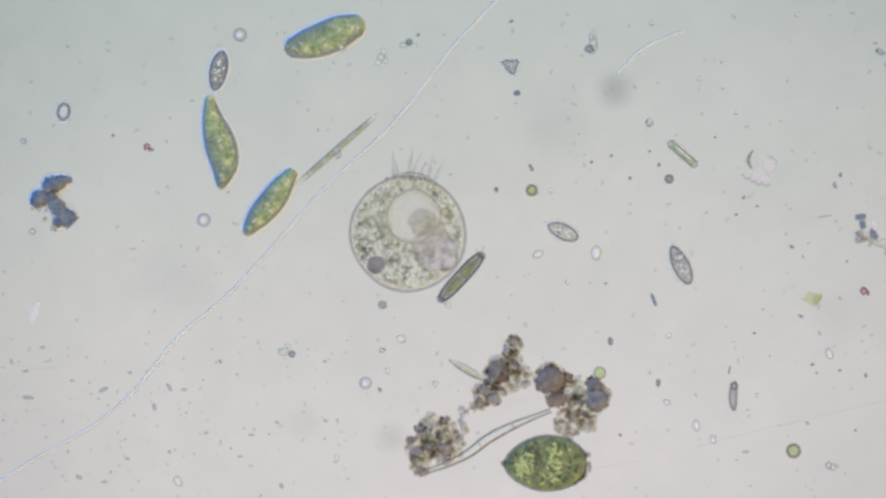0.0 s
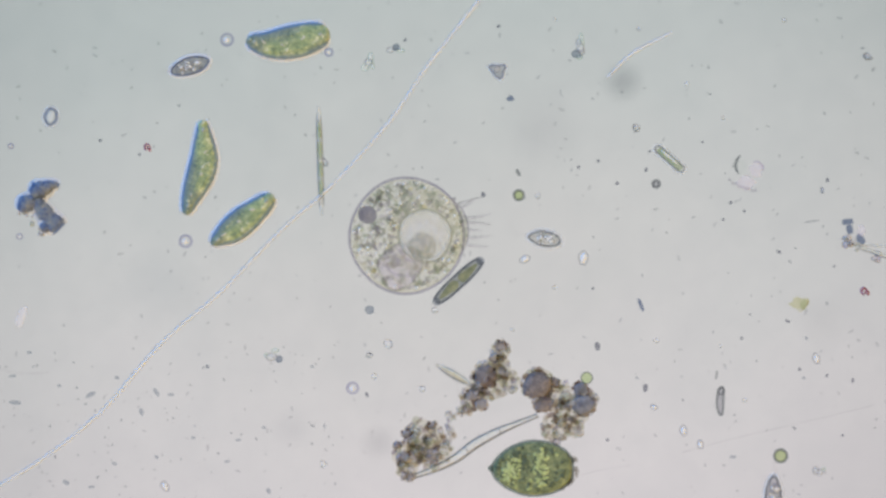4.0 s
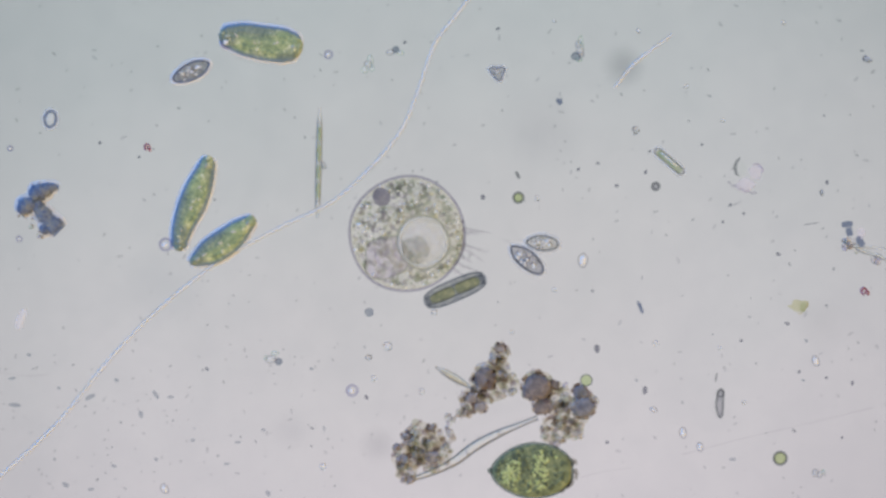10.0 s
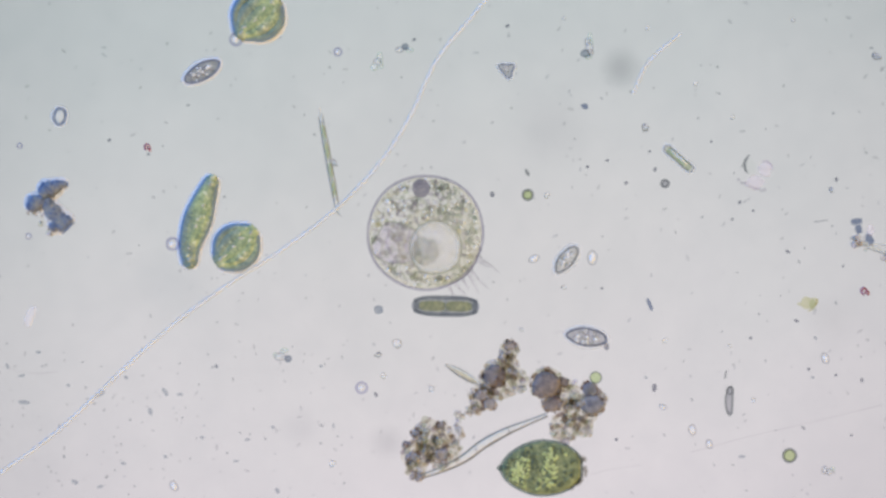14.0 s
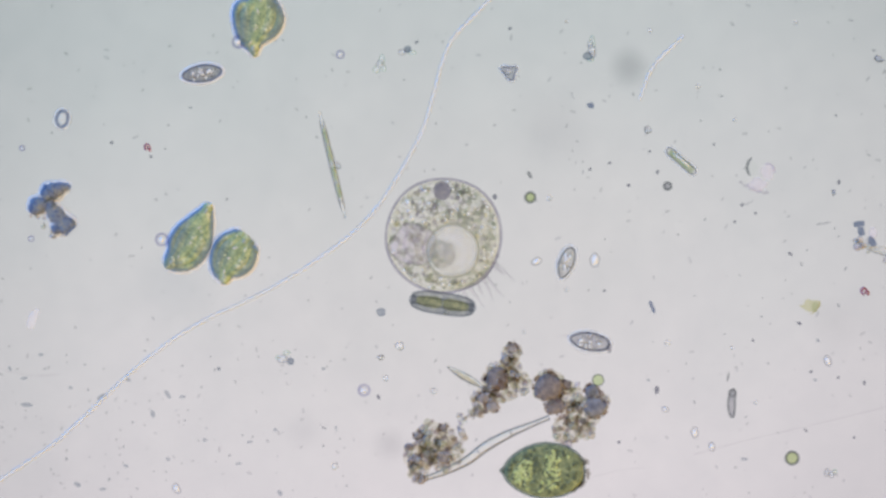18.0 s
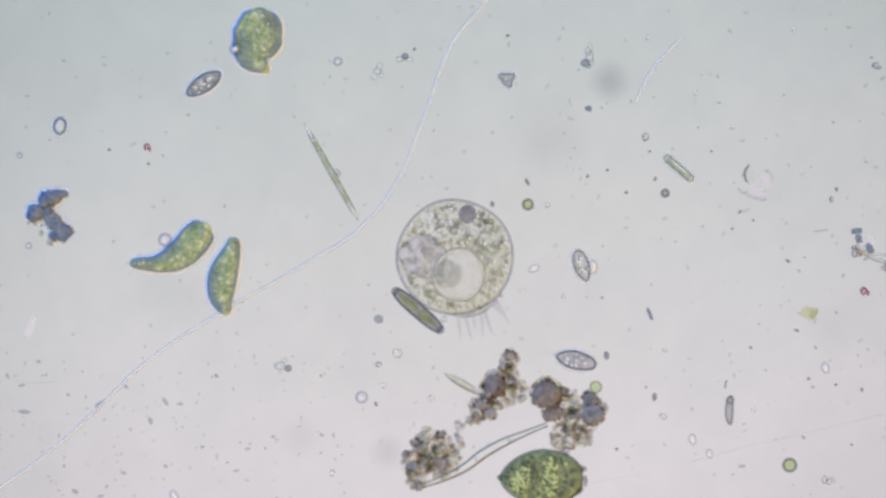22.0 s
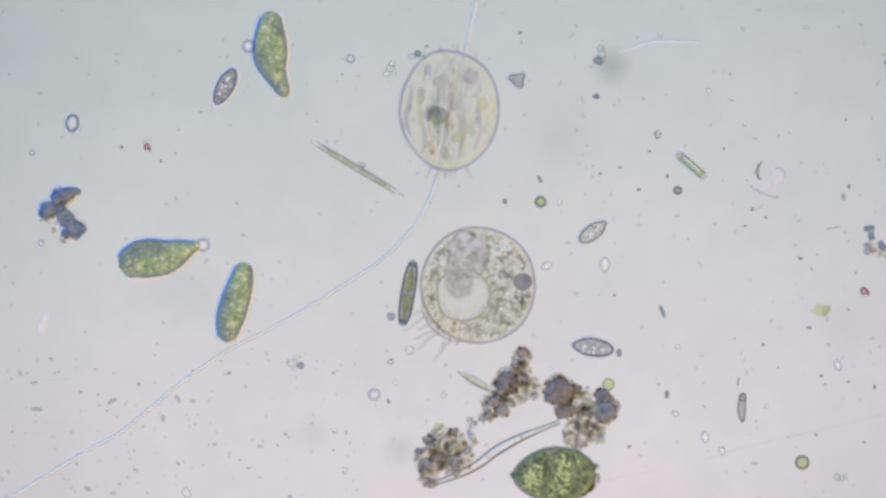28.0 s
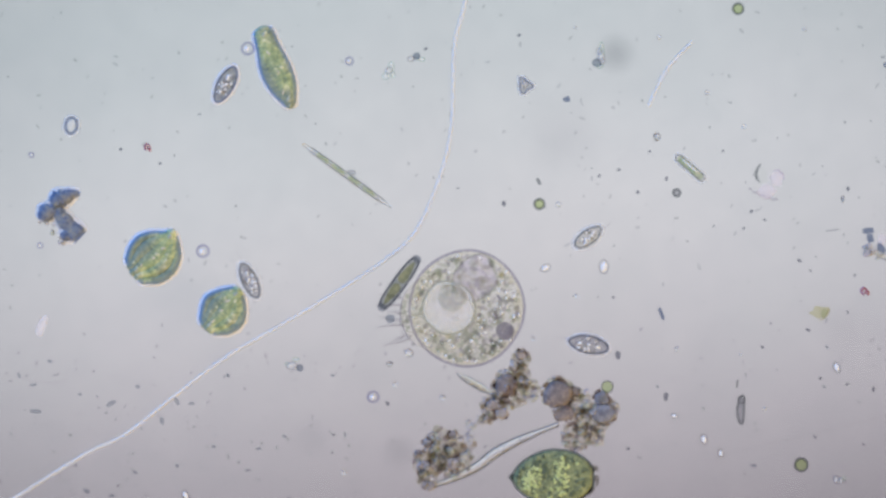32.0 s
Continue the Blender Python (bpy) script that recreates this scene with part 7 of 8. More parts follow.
    walk(oval_a, [(0, lay(996.9, 410.6, 25.0, 0)), (0.5, lay(997.8, 409.1, 23.5, 0)), (1, lay(993.7, 412.7, 22.0, 0)),
        (1.5, lay(990.4, 413.3, 25.0, 0)), (2, lay(991.9, 405.0, 28.0, 0)), (2.5, lay(992.4, 406.2, 15.5, 0)),
        (3, lay(988.1, 423.2, 3.0, 0)), (3.5, lay(987.2, 413.8, 6.2, 0)), (5.5, lay(986.2, 416.0, 18.8, 0)),
        (6, lay(985.5, 403.7, 22.0, 0)), (6.5, lay(988.7, 427.1, 17.3, 0)), (7, lay(985.8, 421.9, 12.7, 0)),
        (7.5, lay(982.5, 412.9, 8.0, 0)), (8, lay(986.1, 419.7, 2.0, 0)), (8.5, lay(994.3, 437.4, -13.0, 0)),
        (9, lay(996.0, 439.8, -28.0, 0)), (9.5, lay(989.3, 428.9, -11.5, 0)), (10, lay(984.1, 417.4, 5.0, 0)),
        (10.5, lay(982.1, 406.2, 3.5, 0)), (11, lay(983.5, 406.1, 2.0, 0)), (11.5, lay(994.6, 435.8, -11.5, 0)),
        (12, lay(994.9, 441.3, -25.0, 0)), (12.5, lay(986.2, 434.5, -32.5, 0)), (13, lay(1001.9, 446.0, -40.0, 0)),
        (13.5, lay(1002.0, 449.0, -45.0, 0)), (14, lay(1009.5, 451.1, -50.0, 0)), (14.5, lay(1011.4, 450.3, -55.0, 0)),
        (16.5, lay(1014.5, 447.5, -55.0, 0)), (17, lay(1018.9, 451.1, -60.0, 0)), (17.5, lay(1013.3, 450.0, -65.0, 0)),
        (18, lay(1005.0, 451.8, -70.0, 0)), (18.5, lay(1007.2, 449.7, -75.0, 0)), (19, lay(1021.5, 451.5, -80.0, 0)),
        (19.5, lay(1024.5, 452.1, -84.0, 0)), (20, lay(1024.2, 450.2, -88.0, 0)), (20.5, lay(1033.0, 446.5, -92.0, 0)),
        (21, lay(1033.4, 446.8, -97.2, 0)), (21.5, lay(1035.9, 445.2, -102.4, 0)), (22, lay(1036.0, 444.5, -107.6, 0)),
        (22.5, lay(1040.5, 439.7, -112.8, 0)), (23, lay(1046.0, 442.5, -118.0, 0)), (23.5, lay(1048.1, 434.9, -139.0, 0)),
        (24, lay(1051.1, 411.5, -160.0, 0)), (24.5, lay(1049.0, 402.9, -177.5, 0)), (25, lay(1042.1, 395.9, -195.0, 0)),
        (25.5, lay(1037.1, 397.1, -202.0, 0)), (27.5, lay(1028.6, 384.7, -230.0, 0)), (28, lay(1033.4, 390.7, -215.0, 0)),
        (28.5, lay(1032.4, 390.5, -212.5, 0)), (29, lay(1034.2, 393.8, -210.0, 0)), (29.5, lay(1030.4, 394.6, -212.1, 0)),
        (30, lay(1028.5, 397.4, -214.2, 0)), (30.5, lay(1024.8, 395.8, -218.8, 0)), (31, lay(1022.5, 391.2, -225.0, 0)),
        (31.5, lay(1027.6, 396.5, -220.0, 0)), (32, lay(1027.1, 395.8, -215.0, 0))])
    way = Vector((math.cos(radians(-140)), math.sin(radians(-140)), 0)) * U
    walk(snout, [(t, Matrix.Translation(way * d)) for t, d in ((0, 4), (2, 6), (6, 3), (8, 0), (9.5, 0), (17, 0), (19, 2), (21, 5), (25, 6), (27.5, 7), (29, 10), (30.5, 13), (32, 14))])
    walk(oval_b, [(0, lay(-260.0, 1010.0, -35.0, 12)), (6, lay(-240.1, 991.0, -35.0, 12)), (7, lay(268.9, 858.6, -25.0, 12)),
        (7.5, lay(400.3, 766.3, -30.0, 12)), (8, lay(515.5, 674.1, -25.0, 12)), (8.5, lay(638.8, 598.2, -25.0, 12)),
        (9, lay(745.1, 539.9, -5.0, 12)), (9.5, lay(898.4, 501.9, -10.0, 12)), (10, lay(956.6, 446.9, 40.0, 12)),
        (10.5, lay(961.7, 431.9, 10.0, 12)), (11, lay(958.6, 427.8, -20.0, 12)), (11.5, lay(940.9, 468.5, 10.0, 12)),
        (12, lay(937.1, 528.2, 58.0, 12)), (12.5, lay(934.2, 491.7, 95.0, 12)), (12.75, lay(1022.6, 537.3, 50.0, 12)),
        (13, lay(1109.1, 585.0, 3.0, 12)), (13.5, lay(1046.4, 586.4, 5.0, 12)), (14.5, lay(1045.3, 590.5, 10.0, 12)),
        (16.5, lay(1048.4, 592.1, 8.0, 12)), (19, lay(1043.4, 592.5, 12.0, 12)), (20.5, lay(1032.8, 601.9, 12.0, 12)),
        (23, lay(1026.1, 615.5, 15.0, 12)), (25, lay(1034.5, 607.7, 12.0, 12)), (27.5, lay(1039.6, 591.6, 15.0, 12)),
        (28, lay(1034.7, 594.6, 8.0, 12)), (29, lay(1035.2, 590.9, 8.0, 12)), (30.2, lay(1028.5, 586.3, 15.0, 12)),
        (31, lay(1028.6, 585.7, 15.0, 12)), (32, lay(1028.5, 585.5, 12.0, 12))])
    walk(oval_c, [(0, lay(1205.0, 470.0, 65.0, 12)), (0.5, lay(1196.4, 478.1, 100.0, 12)), (0.75, lay(1221.0, 511.8, 55.0, 12)),
        (1, lay(1247.7, 546.4, 15.0, 12)), (1.5, lay(1265.3, 586.3, 10.0, 12)), (2, lay(1343.8, 617.0, 55.0, 12)),
        (2.5, lay(1373.7, 642.0, 65.0, 12)), (3, lay(1390.3, 701.0, 12.0, 12)), (3.5, lay(1408.4, 748.6, 60.0, 12)),
        (4.5, lay(1353.0, 951.5, 100.0, 12)), (5.8, lay(1268.0, 950.3, 100.0, 12)), (6.5, lay(1255.3, 871.0, 100.0, 12)),
        (7, lay(1252.9, 832.6, 100.0, 12)), (7.5, lay(1262.3, 809.3, 115.0, 12)), (8, lay(1309.5, 797.1, 45.0, 12)),
        (8.5, lay(1333.8, 832.2, 50.0, 12)), (9, lay(1333.1, 846.9, 75.0, 12)), (9.5, lay(1556.4, 832.9, -15.0, 12)),
        (10, lay(1783.6, 836.9, -15.0, 12)), (32, lay(1746.5, 835.5, -15.0, 12))])
    walk(oval_d, [(0, lay(900.0, 1040.0, -60.0, 24)), (10.5, lay(921.7, 1026.9, -60.0, 24)), (11.5, lay(1085.9, 795.5, -50.0, 24)),
        (12, lay(1274.1, 713.2, -5.0, 24)), (12.5, lay(1306.2, 754.7, 25.0, 24)), (13, lay(1508.1, 778.0, 25.0, 24)),
        (13.5, lay(1746.4, 811.4, 20.0, 24)), (32, lay(1726.5, 795.5, 20.0, 24))])
    walk(oval_e, [(0, lay(-200.0, 860.0, -5.0, 26)), (27.5, lay(-207.4, 834.6, -5.0, 26)), (28.3, lay(2.3, 835.0, -5.0, 26)),
        (28.6, lay(84.1, 826.4, -5.0, 26)), (29, lay(242.2, 819.9, -12.0, 26)), (29.2, lay(321.7, 833.8, 0.0, 26)),
        (29.5, lay(439.5, 811.3, 10.0, 26)), (29.8, lay(552.7, 774.4, -15.0, 26)), (30, lay(624.7, 756.8, -20.0, 26)),
        (30.2, lay(673.5, 677.3, -45.0, 26)), (30.4, lay(627.2, 544.8, 30.0, 26)), (30.7, lay(613.9, 541.3, 80.0, 26)),
        (31, lay(607.6, 540.7, 75.0, 26)), (31.2, lay(591.5, 554.3, 0.0, 26)), (31.4, lay(567.4, 517.9, 40.0, 26)),
        (31.6, lay(506.6, 505.9, 0.0, 26)), (31.8, lay(451.0, 505.2, 10.0, 26)), (32, lay(428.5, 472.5, 65.0, 26))])
    walk(rover_a, [(0, lay(700.0, 1150.0, -110.0, 26)), (0.6, lay(525.0, 960.5, -100.0, 26)), (1, lay(440.7, 813.4, -95.0, 26)),
        (1.5, lay(318.3, 456.3, -120.0, 26)), (2, lay(81.8, 231.0, -150.0, 26)), (2.4, lay(-171.1, 79.2, -160.0, 26)),
        (32, lay(-413.5, -24.5, -160.0, 26))])
    walk(rover_b, [(0, lay(980.0, -300.0, 110.0, 28)), (26.3, lay(955.2, -287.3, 110.0, 28)), (27.5, lay(830.6, 86.6, 123.0, 28)),
        (28, lay(779.7, 174.6, 92.0, 28)), (28.3, lay(810.3, 134.0, 40.0, 28)), (28.6, lay(791.1, 103.4, 0.0, 28)),
        (29, lay(894.2, 15.9, -25.0, 28)), (29.2, lay(976.7, 4.8, -10.0, 28)), (29.5, lay(1118.5, -14.7, 0.0, 28)),
        (29.8, lay(1231.7, 31.4, 15.0, 28)), (30.2, lay(1366.5, 91.3, 35.0, 28)), (30.4, lay(1443.2, 139.8, 45.0, 28)),
        (30.7, lay(1497.9, 215.3, 60.0, 28)), (31, lay(1573.6, 260.7, 80.0, 28)), (31.3, lay(1705.4, 336.6, 85.0, 28)),
        (32, lay(1746.5, 375.5, 85.0, 28))])
    walk(rover_c, [(0, lay(1230.0, -320.0, 80.0, 30)), (29.6, lay(1217.6, -345.0, 80.0, 30)), (30.2, lay(1228.5, -115.7, 80.0, 30)),
        (30.4, lay(1261.2, -0.2, 75.0, 30)), (30.7, lay(1287.9, 153.3, 80.0, 30)), (31, lay(1355.6, 395.7, 88.0, 30)),
        (31.2, lay(1342.5, 521.3, 80.0, 30)), (31.4, lay(1447.4, 687.9, 50.0, 30)), (31.6, lay(1545.6, 841.9, 50.0, 30)),
        (31.9, lay(1686.2, 1035.8, 50.0, 30)), (32, lay(1726.5, 1075.5, 50.0, 30))])
    walk(bubble, [(0, lay(360.9, 389.7, 0.0, 0)), (0.5, lay(358.4, 390.6, 0.0, 0)), (1, lay(359.7, 394.2, 0.0, 0)),
        (1.5, lay(374.8, 402.1, 0.0, 0)), (2, lay(342.2, 411.7, 0.0, 0)), (2.5, lay(345.5, 407.0, 0.0, 0)),
        (3, lay(353.4, 408.8, 0.0, 0)), (3.5, lay(351.7, 416.4, 0.0, 0)), (5.5, lay(352.0, 420.7, 0.0, 0)),
        (6, lay(349.7, 423.7, 0.0, 0)), (6.5, lay(347.8, 425.8, 0.0, 0)), (7, lay(344.5, 428.1, 0.0, 0)),
        (7.5, lay(341.4, 425.4, 0.0, 0)), (8, lay(336.1, 425.5, 0.0, 0)), (8.5, lay(330.2, 420.4, 0.0, 0)),
        (9, lay(323.7, 414.8, 0.0, 0)), (9.5, lay(322.5, 414.2, 0.0, 0)), (10, lay(317.2, 419.9, 0.0, 0)),
        (10.5, lay(314.2, 413.3, 0.0, 0)), (11, lay(312.6, 413.5, 0.0, 0)), (11.5, lay(315.5, 417.8, 0.0, 0)),
        (12, lay(316.8, 420.6, 0.0, 0)), (12.5, lay(313.5, 420.7, 0.0, 0)), (13, lay(312.2, 421.2, 0.0, 0)),
        (13.5, lay(311.1, 423.0, 0.0, 0)), (14, lay(312.9, 423.6, 0.0, 0)), (14.5, lay(312.9, 422.9, 0.0, 0)),
        (16.5, lay(301.3, 420.5, 0.0, 0)), (17, lay(292.4, 416.7, 0.0, 0)), (17.5, lay(290.5, 414.0, 0.0, 0)),
        (18, lay(289.7, 411.5, 0.0, 0)), (18.5, lay(290.4, 410.5, 0.0, 0)), (19, lay(297.9, 412.0, 0.0, 0)),
        (19.5, lay(293.9, 410.0, 0.0, 0)), (20, lay(294.3, 409.7, 0.0, 0)), (20.5, lay(299.4, 409.6, 0.0, 0)),
        (21, lay(294.7, 402.3, 0.0, 0)), (21.5, lay(298.2, 400.5, 0.0, 0)), (22, lay(299.2, 399.6, 0.0, 0)),
        (22.5, lay(300.7, 397.2, 0.0, 0)), (23, lay(302.6, 398.9, 0.0, 0)), (23.5, lay(305.7, 392.0, 0.0, 0)),
        (24, lay(309.1, 389.4, 0.0, 0)), (24.5, lay(312.1, 386.6, 0.0, 0)), (25, lay(319.9, 391.8, 0.0, 0)),
        (25.5, lay(324.5, 390.0, 0.0, 0)), (27.5, lay(343.7, 410.3, 0.0, 0)), (28, lay(344.6, 413.4, 0.0, 0)),
        (28.5, lay(343.8, 418.9, 0.0, 0)), (29, lay(338.7, 418.9, 0.0, 0)), (29.5, lay(338.2, 419.2, 0.0, 0)),
        (30, lay(338.1, 420.6, 0.0, 0)), (30.5, lay(337.6, 420.7, 0.0, 0)), (31, lay(340.9, 421.6, 0.0, 0)),
        (31.5, lay(342.3, 421.5, 0.0, 0)), (32, lay(345.9, 420.2, 0.0, 0))])
    walk(flake, [(0, lay(903.0, 118.0, 0.0, 0)), (25.5, lay(902.9, 116.3, 0.0, 0)), (27.5, lay(909.6, 132.6, -20.0, 0)),
        (28, lay(899.7, 122.6, -10.0, 0)), (29, lay(910.2, 130.9, 35.0, 0)), (30.2, lay(908.5, 126.3, 35.0, 0)),
        (32, lay(913.5, 127.5, 35.0, 0))])
    walk(wanderer, [(0, lay(915.0, 165.0, 0.0, 0)), (6, lay(951.9, 166.0, 0.0, 0)), (7.5, lay(992.3, 159.3, 20.0, 0)),
        (9, lay(1000.1, 159.9, 40.0, 0)), (10, lay(1013.6, 166.9, 60.0, 0)), (11, lay(1024.6, 180.8, 60.0, 0)),
        (12, lay(1024.1, 178.2, 0.0, 0)), (13, lay(1034.1, 181.0, 30.0, 0)), (16.5, lay(1046.4, 176.1, 30.0, 0)),
        (20.5, lay(1049.8, 170.9, 30.0, 0)), (25, lay(1041.5, 157.7, 30.0, 0)), (28, lay(1039.7, 150.6, 10.0, 0)),
        (29.2, lay(1029.7, 157.8, 10.0, 0)), (30.2, lay(990.5, 157.3, 10.0, 0)), (32, lay(989.5, 151.5, 10.0, 0))])
    walk(green_ball, [(0, lay(1270.0, -90.0, 0.0, 0)), (29.8, lay(1257.7, -115.6, 0.0, 0)), (30.6, lay(1288.7, -14.8, 20.0, 0)),
        (31, lay(1290.6, -6.3, 30.0, 0)), (32, lay(1292.5, -8.5, 30.0, 0))])
    walk(smudge, [(0, lay(1088.0, 160.0, 0.0, -104)), (3, lay(1120.3, 138.0, 0.0, -104)), (6, lay(1127.9, 133.0, 0.0, -104)),
        (7.5, lay(1117.3, 109.3, 0.0, -104)), (10, lay(1127.6, 103.9, 0.0, -104)), (13, lay(1102.1, 114.0, 0.0, -104)),
        (16.5, lay(1117.4, 105.1, 0.0, -104)), (19, lay(1109.4, 110.5, 0.0, -104)), (20.5, lay(1087.8, 122.9, 0.0, -104)),
        (25, lay(1084.5, 103.7, 0.0, -104)), (27.5, lay(1084.6, 102.6, 0.0, -104)), (28, lay(1067.7, 96.6, 0.0, -104)),
        (29, lay(1062.2, 87.9, 0.0, -104)), (30.2, lay(1074.5, 69.3, 0.0, -104)), (32, lay(1075.5, 71.5, 0.0, -104))])
    # the three dust specks follow the lens, to keep their spots in the view
    walk(dust_a, [(0, lay(261.0, 262.0, 70.0, 0)), (0.5, lay(265.4, 263.1, 70.0, 0)), (1, lay(268.7, 260.4, 70.0, 0)),
        (1.5, lay(276.3, 258.3, 70.0, 0)), (2, lay(274.8, 258.0, 70.0, 0)), (2.5, lay(268.7, 262.0, 70.0, 0)),
        (3, lay(273.3, 260.0, 70.0, 0)), (3.5, lay(279.4, 255.6, 70.0, 0)), (5.5, lay(288.6, 251.3, 70.0, 0)),
        (6, lay(280.9, 253.0, 70.0, 0)), (6.5, lay(278.3, 253.0, 70.0, 0)), (7, lay(277.9, 252.6, 70.0, 0)),
        (7.5, lay(276.3, 251.3, 70.0, 0)), (8, lay(278.5, 249.1, 70.0, 0)), (8.5, lay(277.8, 250.2, 70.0, 0)),
        (9, lay(281.1, 246.9, 70.0, 0)), (9.5, lay(282.4, 246.9, 70.0, 0)), (10, lay(284.6, 248.9, 70.0, 0)),
        (10.5, lay(282.7, 248.9, 70.0, 0)), (11, lay(279.6, 247.8, 70.0, 0)), (11.5, lay(280.9, 249.5, 70.0, 0)),
        (12, lay(280.1, 250.2, 70.0, 0)), (12.5, lay(270.2, 253.7, 70.0, 0)), (13, lay(267.1, 255.0, 70.0, 0)),
        (13.5, lay(267.4, 253.4, 70.0, 0)), (14, lay(268.0, 253.7, 70.0, 0)), (14.5, lay(271.3, 249.5, 70.0, 0)),
        (16.5, lay(274.4, 247.1, 70.0, 0)), (17, lay(265.2, 251.7, 70.0, 0)), (17.5, lay(261.9, 250.4, 70.0, 0)),
        (18, lay(263.6, 249.3, 70.0, 0)), (18.5, lay(265.6, 244.5, 70.0, 0)), (19, lay(270.4, 242.5, 70.0, 0)),
        (19.5, lay(269.8, 241.4, 70.0, 0)), (20, lay(261.9, 242.3, 70.0, 0)), (20.5, lay(260.8, 239.9, 70.0, 0)),
        (21, lay(260.6, 239.0, 70.0, 0)), (21.5, lay(264.1, 237.5, 70.0, 0)), (22, lay(267.8, 236.8, 70.0, 0)),
        (22.5, lay(272.0, 238.6, 70.0, 0)), (23, lay(264.1, 237.5, 70.0, 0)), (23.5, lay(260.6, 239.0, 70.0, 0)),
        (24, lay(260.6, 239.2, 70.0, 0)), (24.5, lay(257.5, 237.9, 70.0, 0)), (25, lay(259.5, 235.7, 70.0, 0)),
        (25.5, lay(257.9, 233.3, 70.0, 0)), (27.5, lay(253.6, 236.6, 70.0, 0)), (28, lay(245.7, 241.6, 70.0, 0)),
        (28.5, lay(248.3, 240.6, 70.0, 0)), (29, lay(247.2, 239.9, 70.0, 0)), (29.5, lay(248.5, 237.3, 70.0, 0)),
        (30, lay(248.7, 235.8, 70.0, 0)), (30.5, lay(250.5, 237.1, 70.0, 0)), (31, lay(246.6, 237.7, 70.0, 0)),
        (31.5, lay(246.3, 239.2, 70.0, 0)), (32, lay(247.5, 237.5, 70.0, 0))])
    walk(dust_b, [(0, lay(1530.0, 517.0, 50.0, 0)), (0.5, lay(1534.4, 518.1, 50.0, 0)), (1, lay(1537.7, 515.4, 50.0, 0)),
        (1.5, lay(1545.3, 513.3, 50.0, 0)), (2, lay(1543.8, 513.0, 50.0, 0)), (2.5, lay(1537.7, 517.0, 50.0, 0)),
        (3, lay(1542.3, 515.0, 50.0, 0)), (3.5, lay(1548.4, 510.6, 50.0, 0)), (5.5, lay(1557.6, 506.3, 50.0, 0)),
        (6, lay(1549.9, 508.0, 50.0, 0)), (6.5, lay(1547.3, 508.0, 50.0, 0)), (7, lay(1546.9, 507.6, 50.0, 0)),
        (7.5, lay(1545.3, 506.3, 50.0, 0)), (8, lay(1547.5, 504.1, 50.0, 0)), (8.5, lay(1546.8, 505.2, 50.0, 0)),
        (9, lay(1550.1, 501.9, 50.0, 0)), (9.5, lay(1551.4, 501.9, 50.0, 0)), (10, lay(1553.6, 503.9, 50.0, 0)),
        (10.5, lay(1551.7, 503.9, 50.0, 0)), (11, lay(1548.6, 502.8, 50.0, 0)), (11.5, lay(1549.9, 504.5, 50.0, 0)),
        (12, lay(1549.1, 505.2, 50.0, 0)), (12.5, lay(1539.2, 508.7, 50.0, 0)), (13, lay(1536.1, 510.0, 50.0, 0)),
        (13.5, lay(1536.4, 508.4, 50.0, 0)), (14, lay(1537.0, 508.7, 50.0, 0)), (14.5, lay(1540.3, 504.5, 50.0, 0)),
        (16.5, lay(1543.4, 502.1, 50.0, 0)), (17, lay(1534.2, 506.7, 50.0, 0)), (17.5, lay(1530.9, 505.4, 50.0, 0)),
        (18, lay(1532.6, 504.3, 50.0, 0)), (18.5, lay(1534.6, 499.5, 50.0, 0)), (19, lay(1539.4, 497.5, 50.0, 0)),
        (19.5, lay(1538.8, 496.4, 50.0, 0)), (20, lay(1530.9, 497.3, 50.0, 0)), (20.5, lay(1529.8, 494.9, 50.0, 0)),
        (21, lay(1529.6, 494.0, 50.0, 0)), (21.5, lay(1533.1, 492.5, 50.0, 0)), (22, lay(1536.8, 491.8, 50.0, 0)),
        (22.5, lay(1541.0, 493.6, 50.0, 0)), (23, lay(1533.1, 492.5, 50.0, 0)), (23.5, lay(1529.6, 494.0, 50.0, 0)),
        (24, lay(1529.6, 494.2, 50.0, 0)), (24.5, lay(1526.5, 492.9, 50.0, 0)), (25, lay(1528.5, 490.7, 50.0, 0)),
        (25.5, lay(1526.9, 488.3, 50.0, 0)), (27.5, lay(1522.6, 491.6, 50.0, 0)), (28, lay(1514.7, 496.6, 50.0, 0)),
        (28.5, lay(1517.3, 495.6, 50.0, 0)), (29, lay(1516.2, 494.9, 50.0, 0)), (29.5, lay(1517.5, 492.3, 50.0, 0)),
        (30, lay(1517.7, 490.8, 50.0, 0)), (30.5, lay(1519.5, 492.1, 50.0, 0)), (31, lay(1515.6, 492.7, 50.0, 0)),
        (31.5, lay(1515.3, 494.2, 50.0, 0)), (32, lay(1516.5, 492.5, 50.0, 0))])
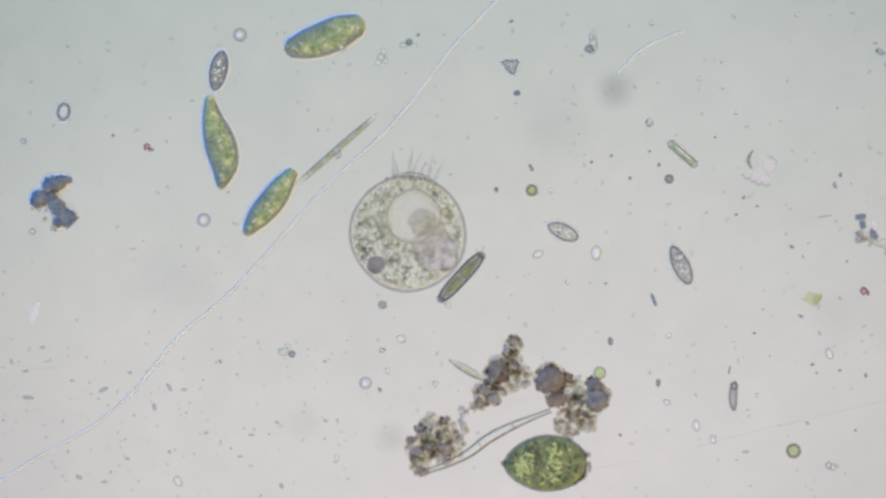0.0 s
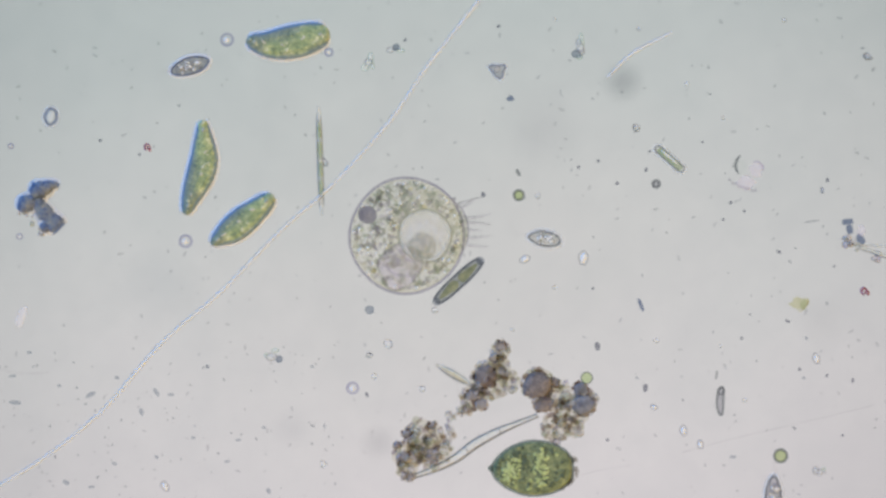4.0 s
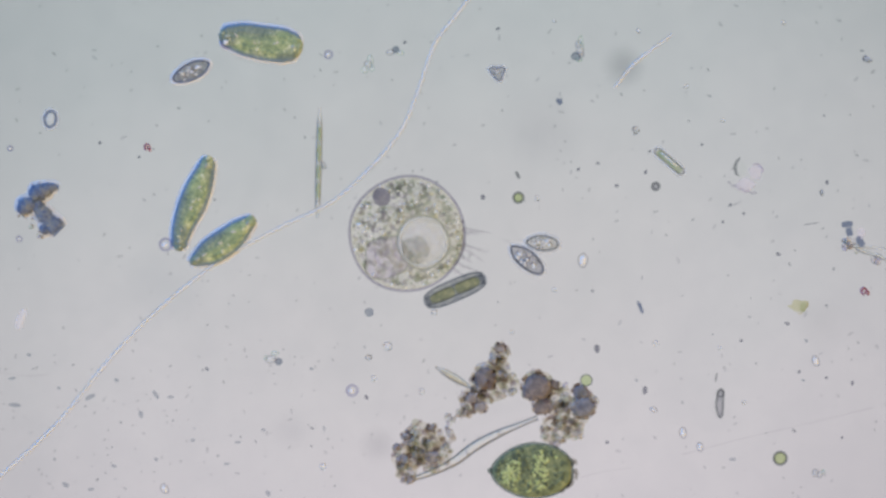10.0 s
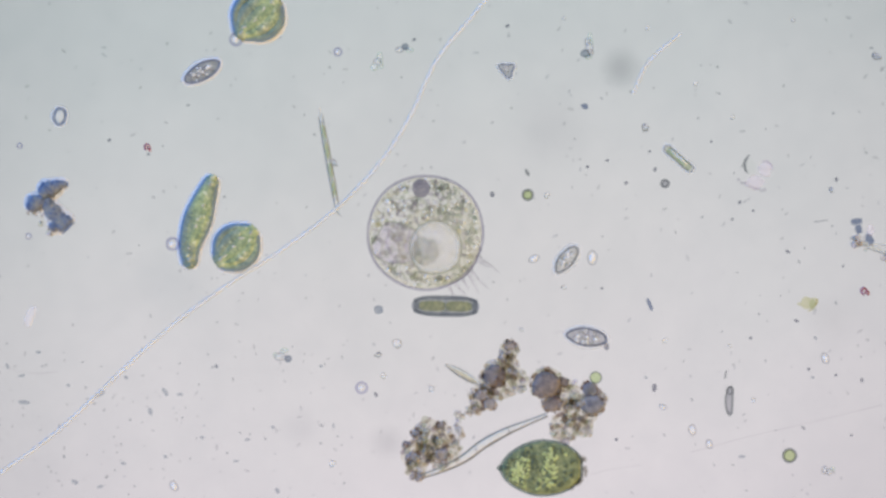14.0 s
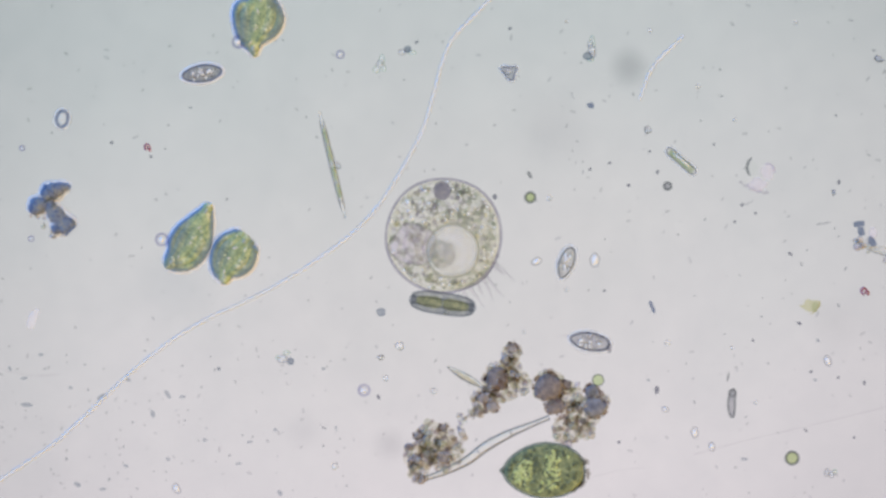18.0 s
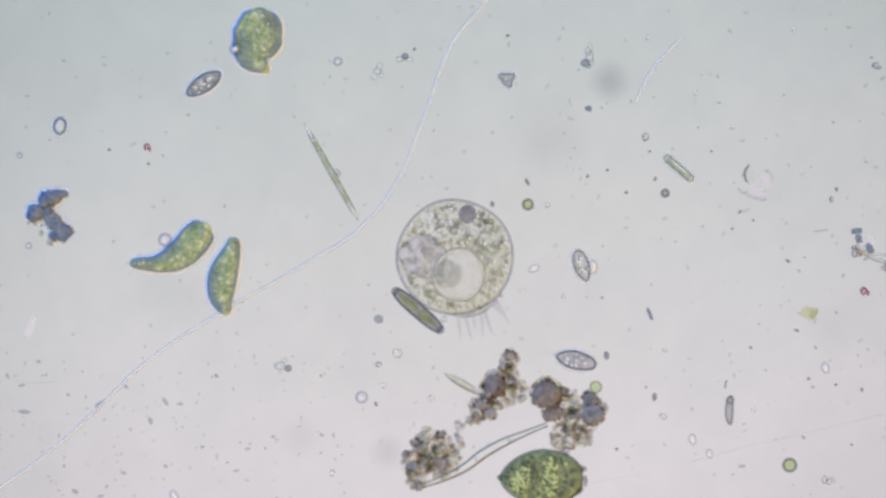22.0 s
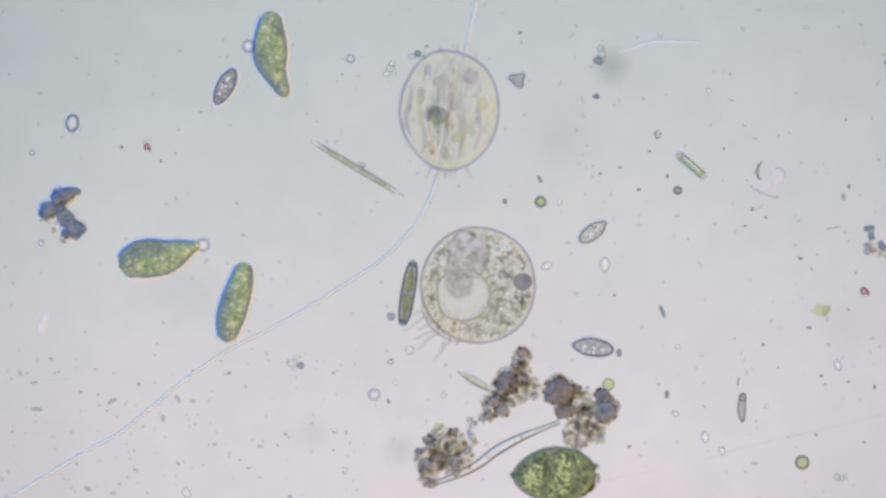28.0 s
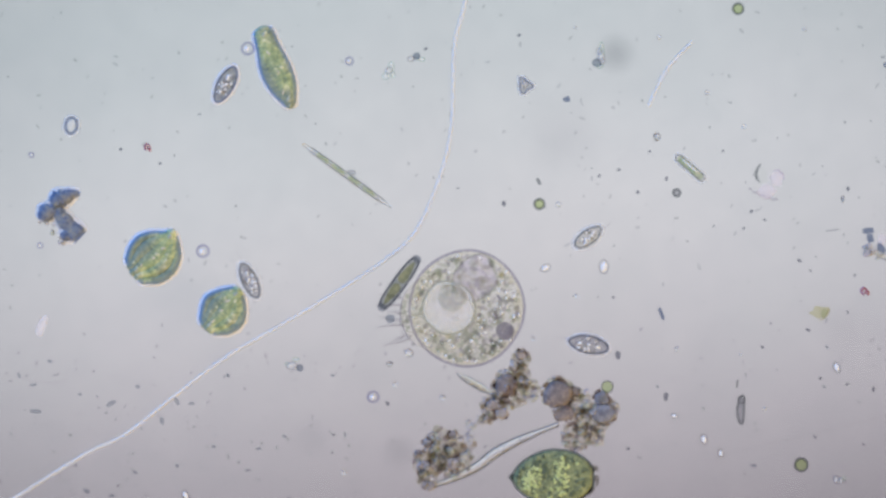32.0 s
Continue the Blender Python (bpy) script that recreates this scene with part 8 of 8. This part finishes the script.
    walk(dust_c, [(0, lay(1150.0, 268.5, 0.0, 0)), (0.5, lay(1154.4, 269.6, 0.0, 0)), (1, lay(1157.7, 266.9, 0.0, 0)),
        (1.5, lay(1165.3, 264.8, 0.0, 0)), (2, lay(1163.8, 264.5, 0.0, 0)), (2.5, lay(1157.7, 268.5, 0.0, 0)),
        (3, lay(1162.3, 266.5, 0.0, 0)), (3.5, lay(1168.4, 262.1, 0.0, 0)), (5.5, lay(1177.6, 257.8, 0.0, 0)),
        (6, lay(1169.9, 259.5, 0.0, 0)), (6.5, lay(1167.3, 259.5, 0.0, 0)), (7, lay(1166.9, 259.1, 0.0, 0)),
        (7.5, lay(1165.3, 257.8, 0.0, 0)), (8, lay(1167.5, 255.6, 0.0, 0)), (8.5, lay(1166.8, 256.7, 0.0, 0)),
        (9, lay(1170.1, 253.4, 0.0, 0)), (9.5, lay(1171.4, 253.4, 0.0, 0)), (10, lay(1173.6, 255.4, 0.0, 0)),
        (10.5, lay(1171.7, 255.4, 0.0, 0)), (11, lay(1168.6, 254.3, 0.0, 0)), (11.5, lay(1169.9, 256.0, 0.0, 0)),
        (12, lay(1169.1, 256.7, 0.0, 0)), (12.5, lay(1159.2, 260.2, 0.0, 0)), (13, lay(1156.1, 261.5, 0.0, 0)),
        (13.5, lay(1156.4, 259.9, 0.0, 0)), (14, lay(1157.0, 260.2, 0.0, 0)), (14.5, lay(1160.3, 256.0, 0.0, 0)),
        (16.5, lay(1163.4, 253.6, 0.0, 0)), (17, lay(1154.2, 258.2, 0.0, 0)), (17.5, lay(1150.9, 256.9, 0.0, 0)),
        (18, lay(1152.6, 255.8, 0.0, 0)), (18.5, lay(1154.6, 251.0, 0.0, 0)), (19, lay(1159.4, 249.0, 0.0, 0)),
        (19.5, lay(1158.8, 247.9, 0.0, 0)), (20, lay(1150.9, 248.8, 0.0, 0)), (20.5, lay(1149.8, 246.4, 0.0, 0)),
        (21, lay(1149.6, 245.5, 0.0, 0)), (21.5, lay(1153.1, 244.0, 0.0, 0)), (22, lay(1156.8, 243.3, 0.0, 0)),
        (22.5, lay(1161.0, 245.1, 0.0, 0)), (23, lay(1153.1, 244.0, 0.0, 0)), (23.5, lay(1149.6, 245.5, 0.0, 0)),
        (24, lay(1149.6, 245.7, 0.0, 0)), (24.5, lay(1146.5, 244.4, 0.0, 0)), (25, lay(1148.5, 242.2, 0.0, 0)),
        (25.5, lay(1146.9, 239.8, 0.0, 0)), (27.5, lay(1142.6, 243.1, 0.0, 0)), (28, lay(1134.7, 248.1, 0.0, 0)),
        (28.5, lay(1137.3, 247.1, 0.0, 0)), (29, lay(1136.2, 246.4, 0.0, 0)), (29.5, lay(1137.5, 243.8, 0.0, 0)),
        (30, lay(1137.7, 242.3, 0.0, 0)), (30.5, lay(1139.5, 243.6, 0.0, 0)), (31, lay(1135.6, 244.2, 0.0, 0)),
        (31.5, lay(1135.3, 245.7, 0.0, 0)), (32, lay(1136.5, 244.0, 0.0, 0))])
    for thread, lead in ((long_thread, 80), (short_thread, 0)):
        for cell, rows in thread.rows(lead):
            walk(cell, rows)
    for c in (cell_a, cell_b, cell_c):
        walk(*c.root)
        for piece, rows in c.rows:
            walk(piece, rows)


motions()
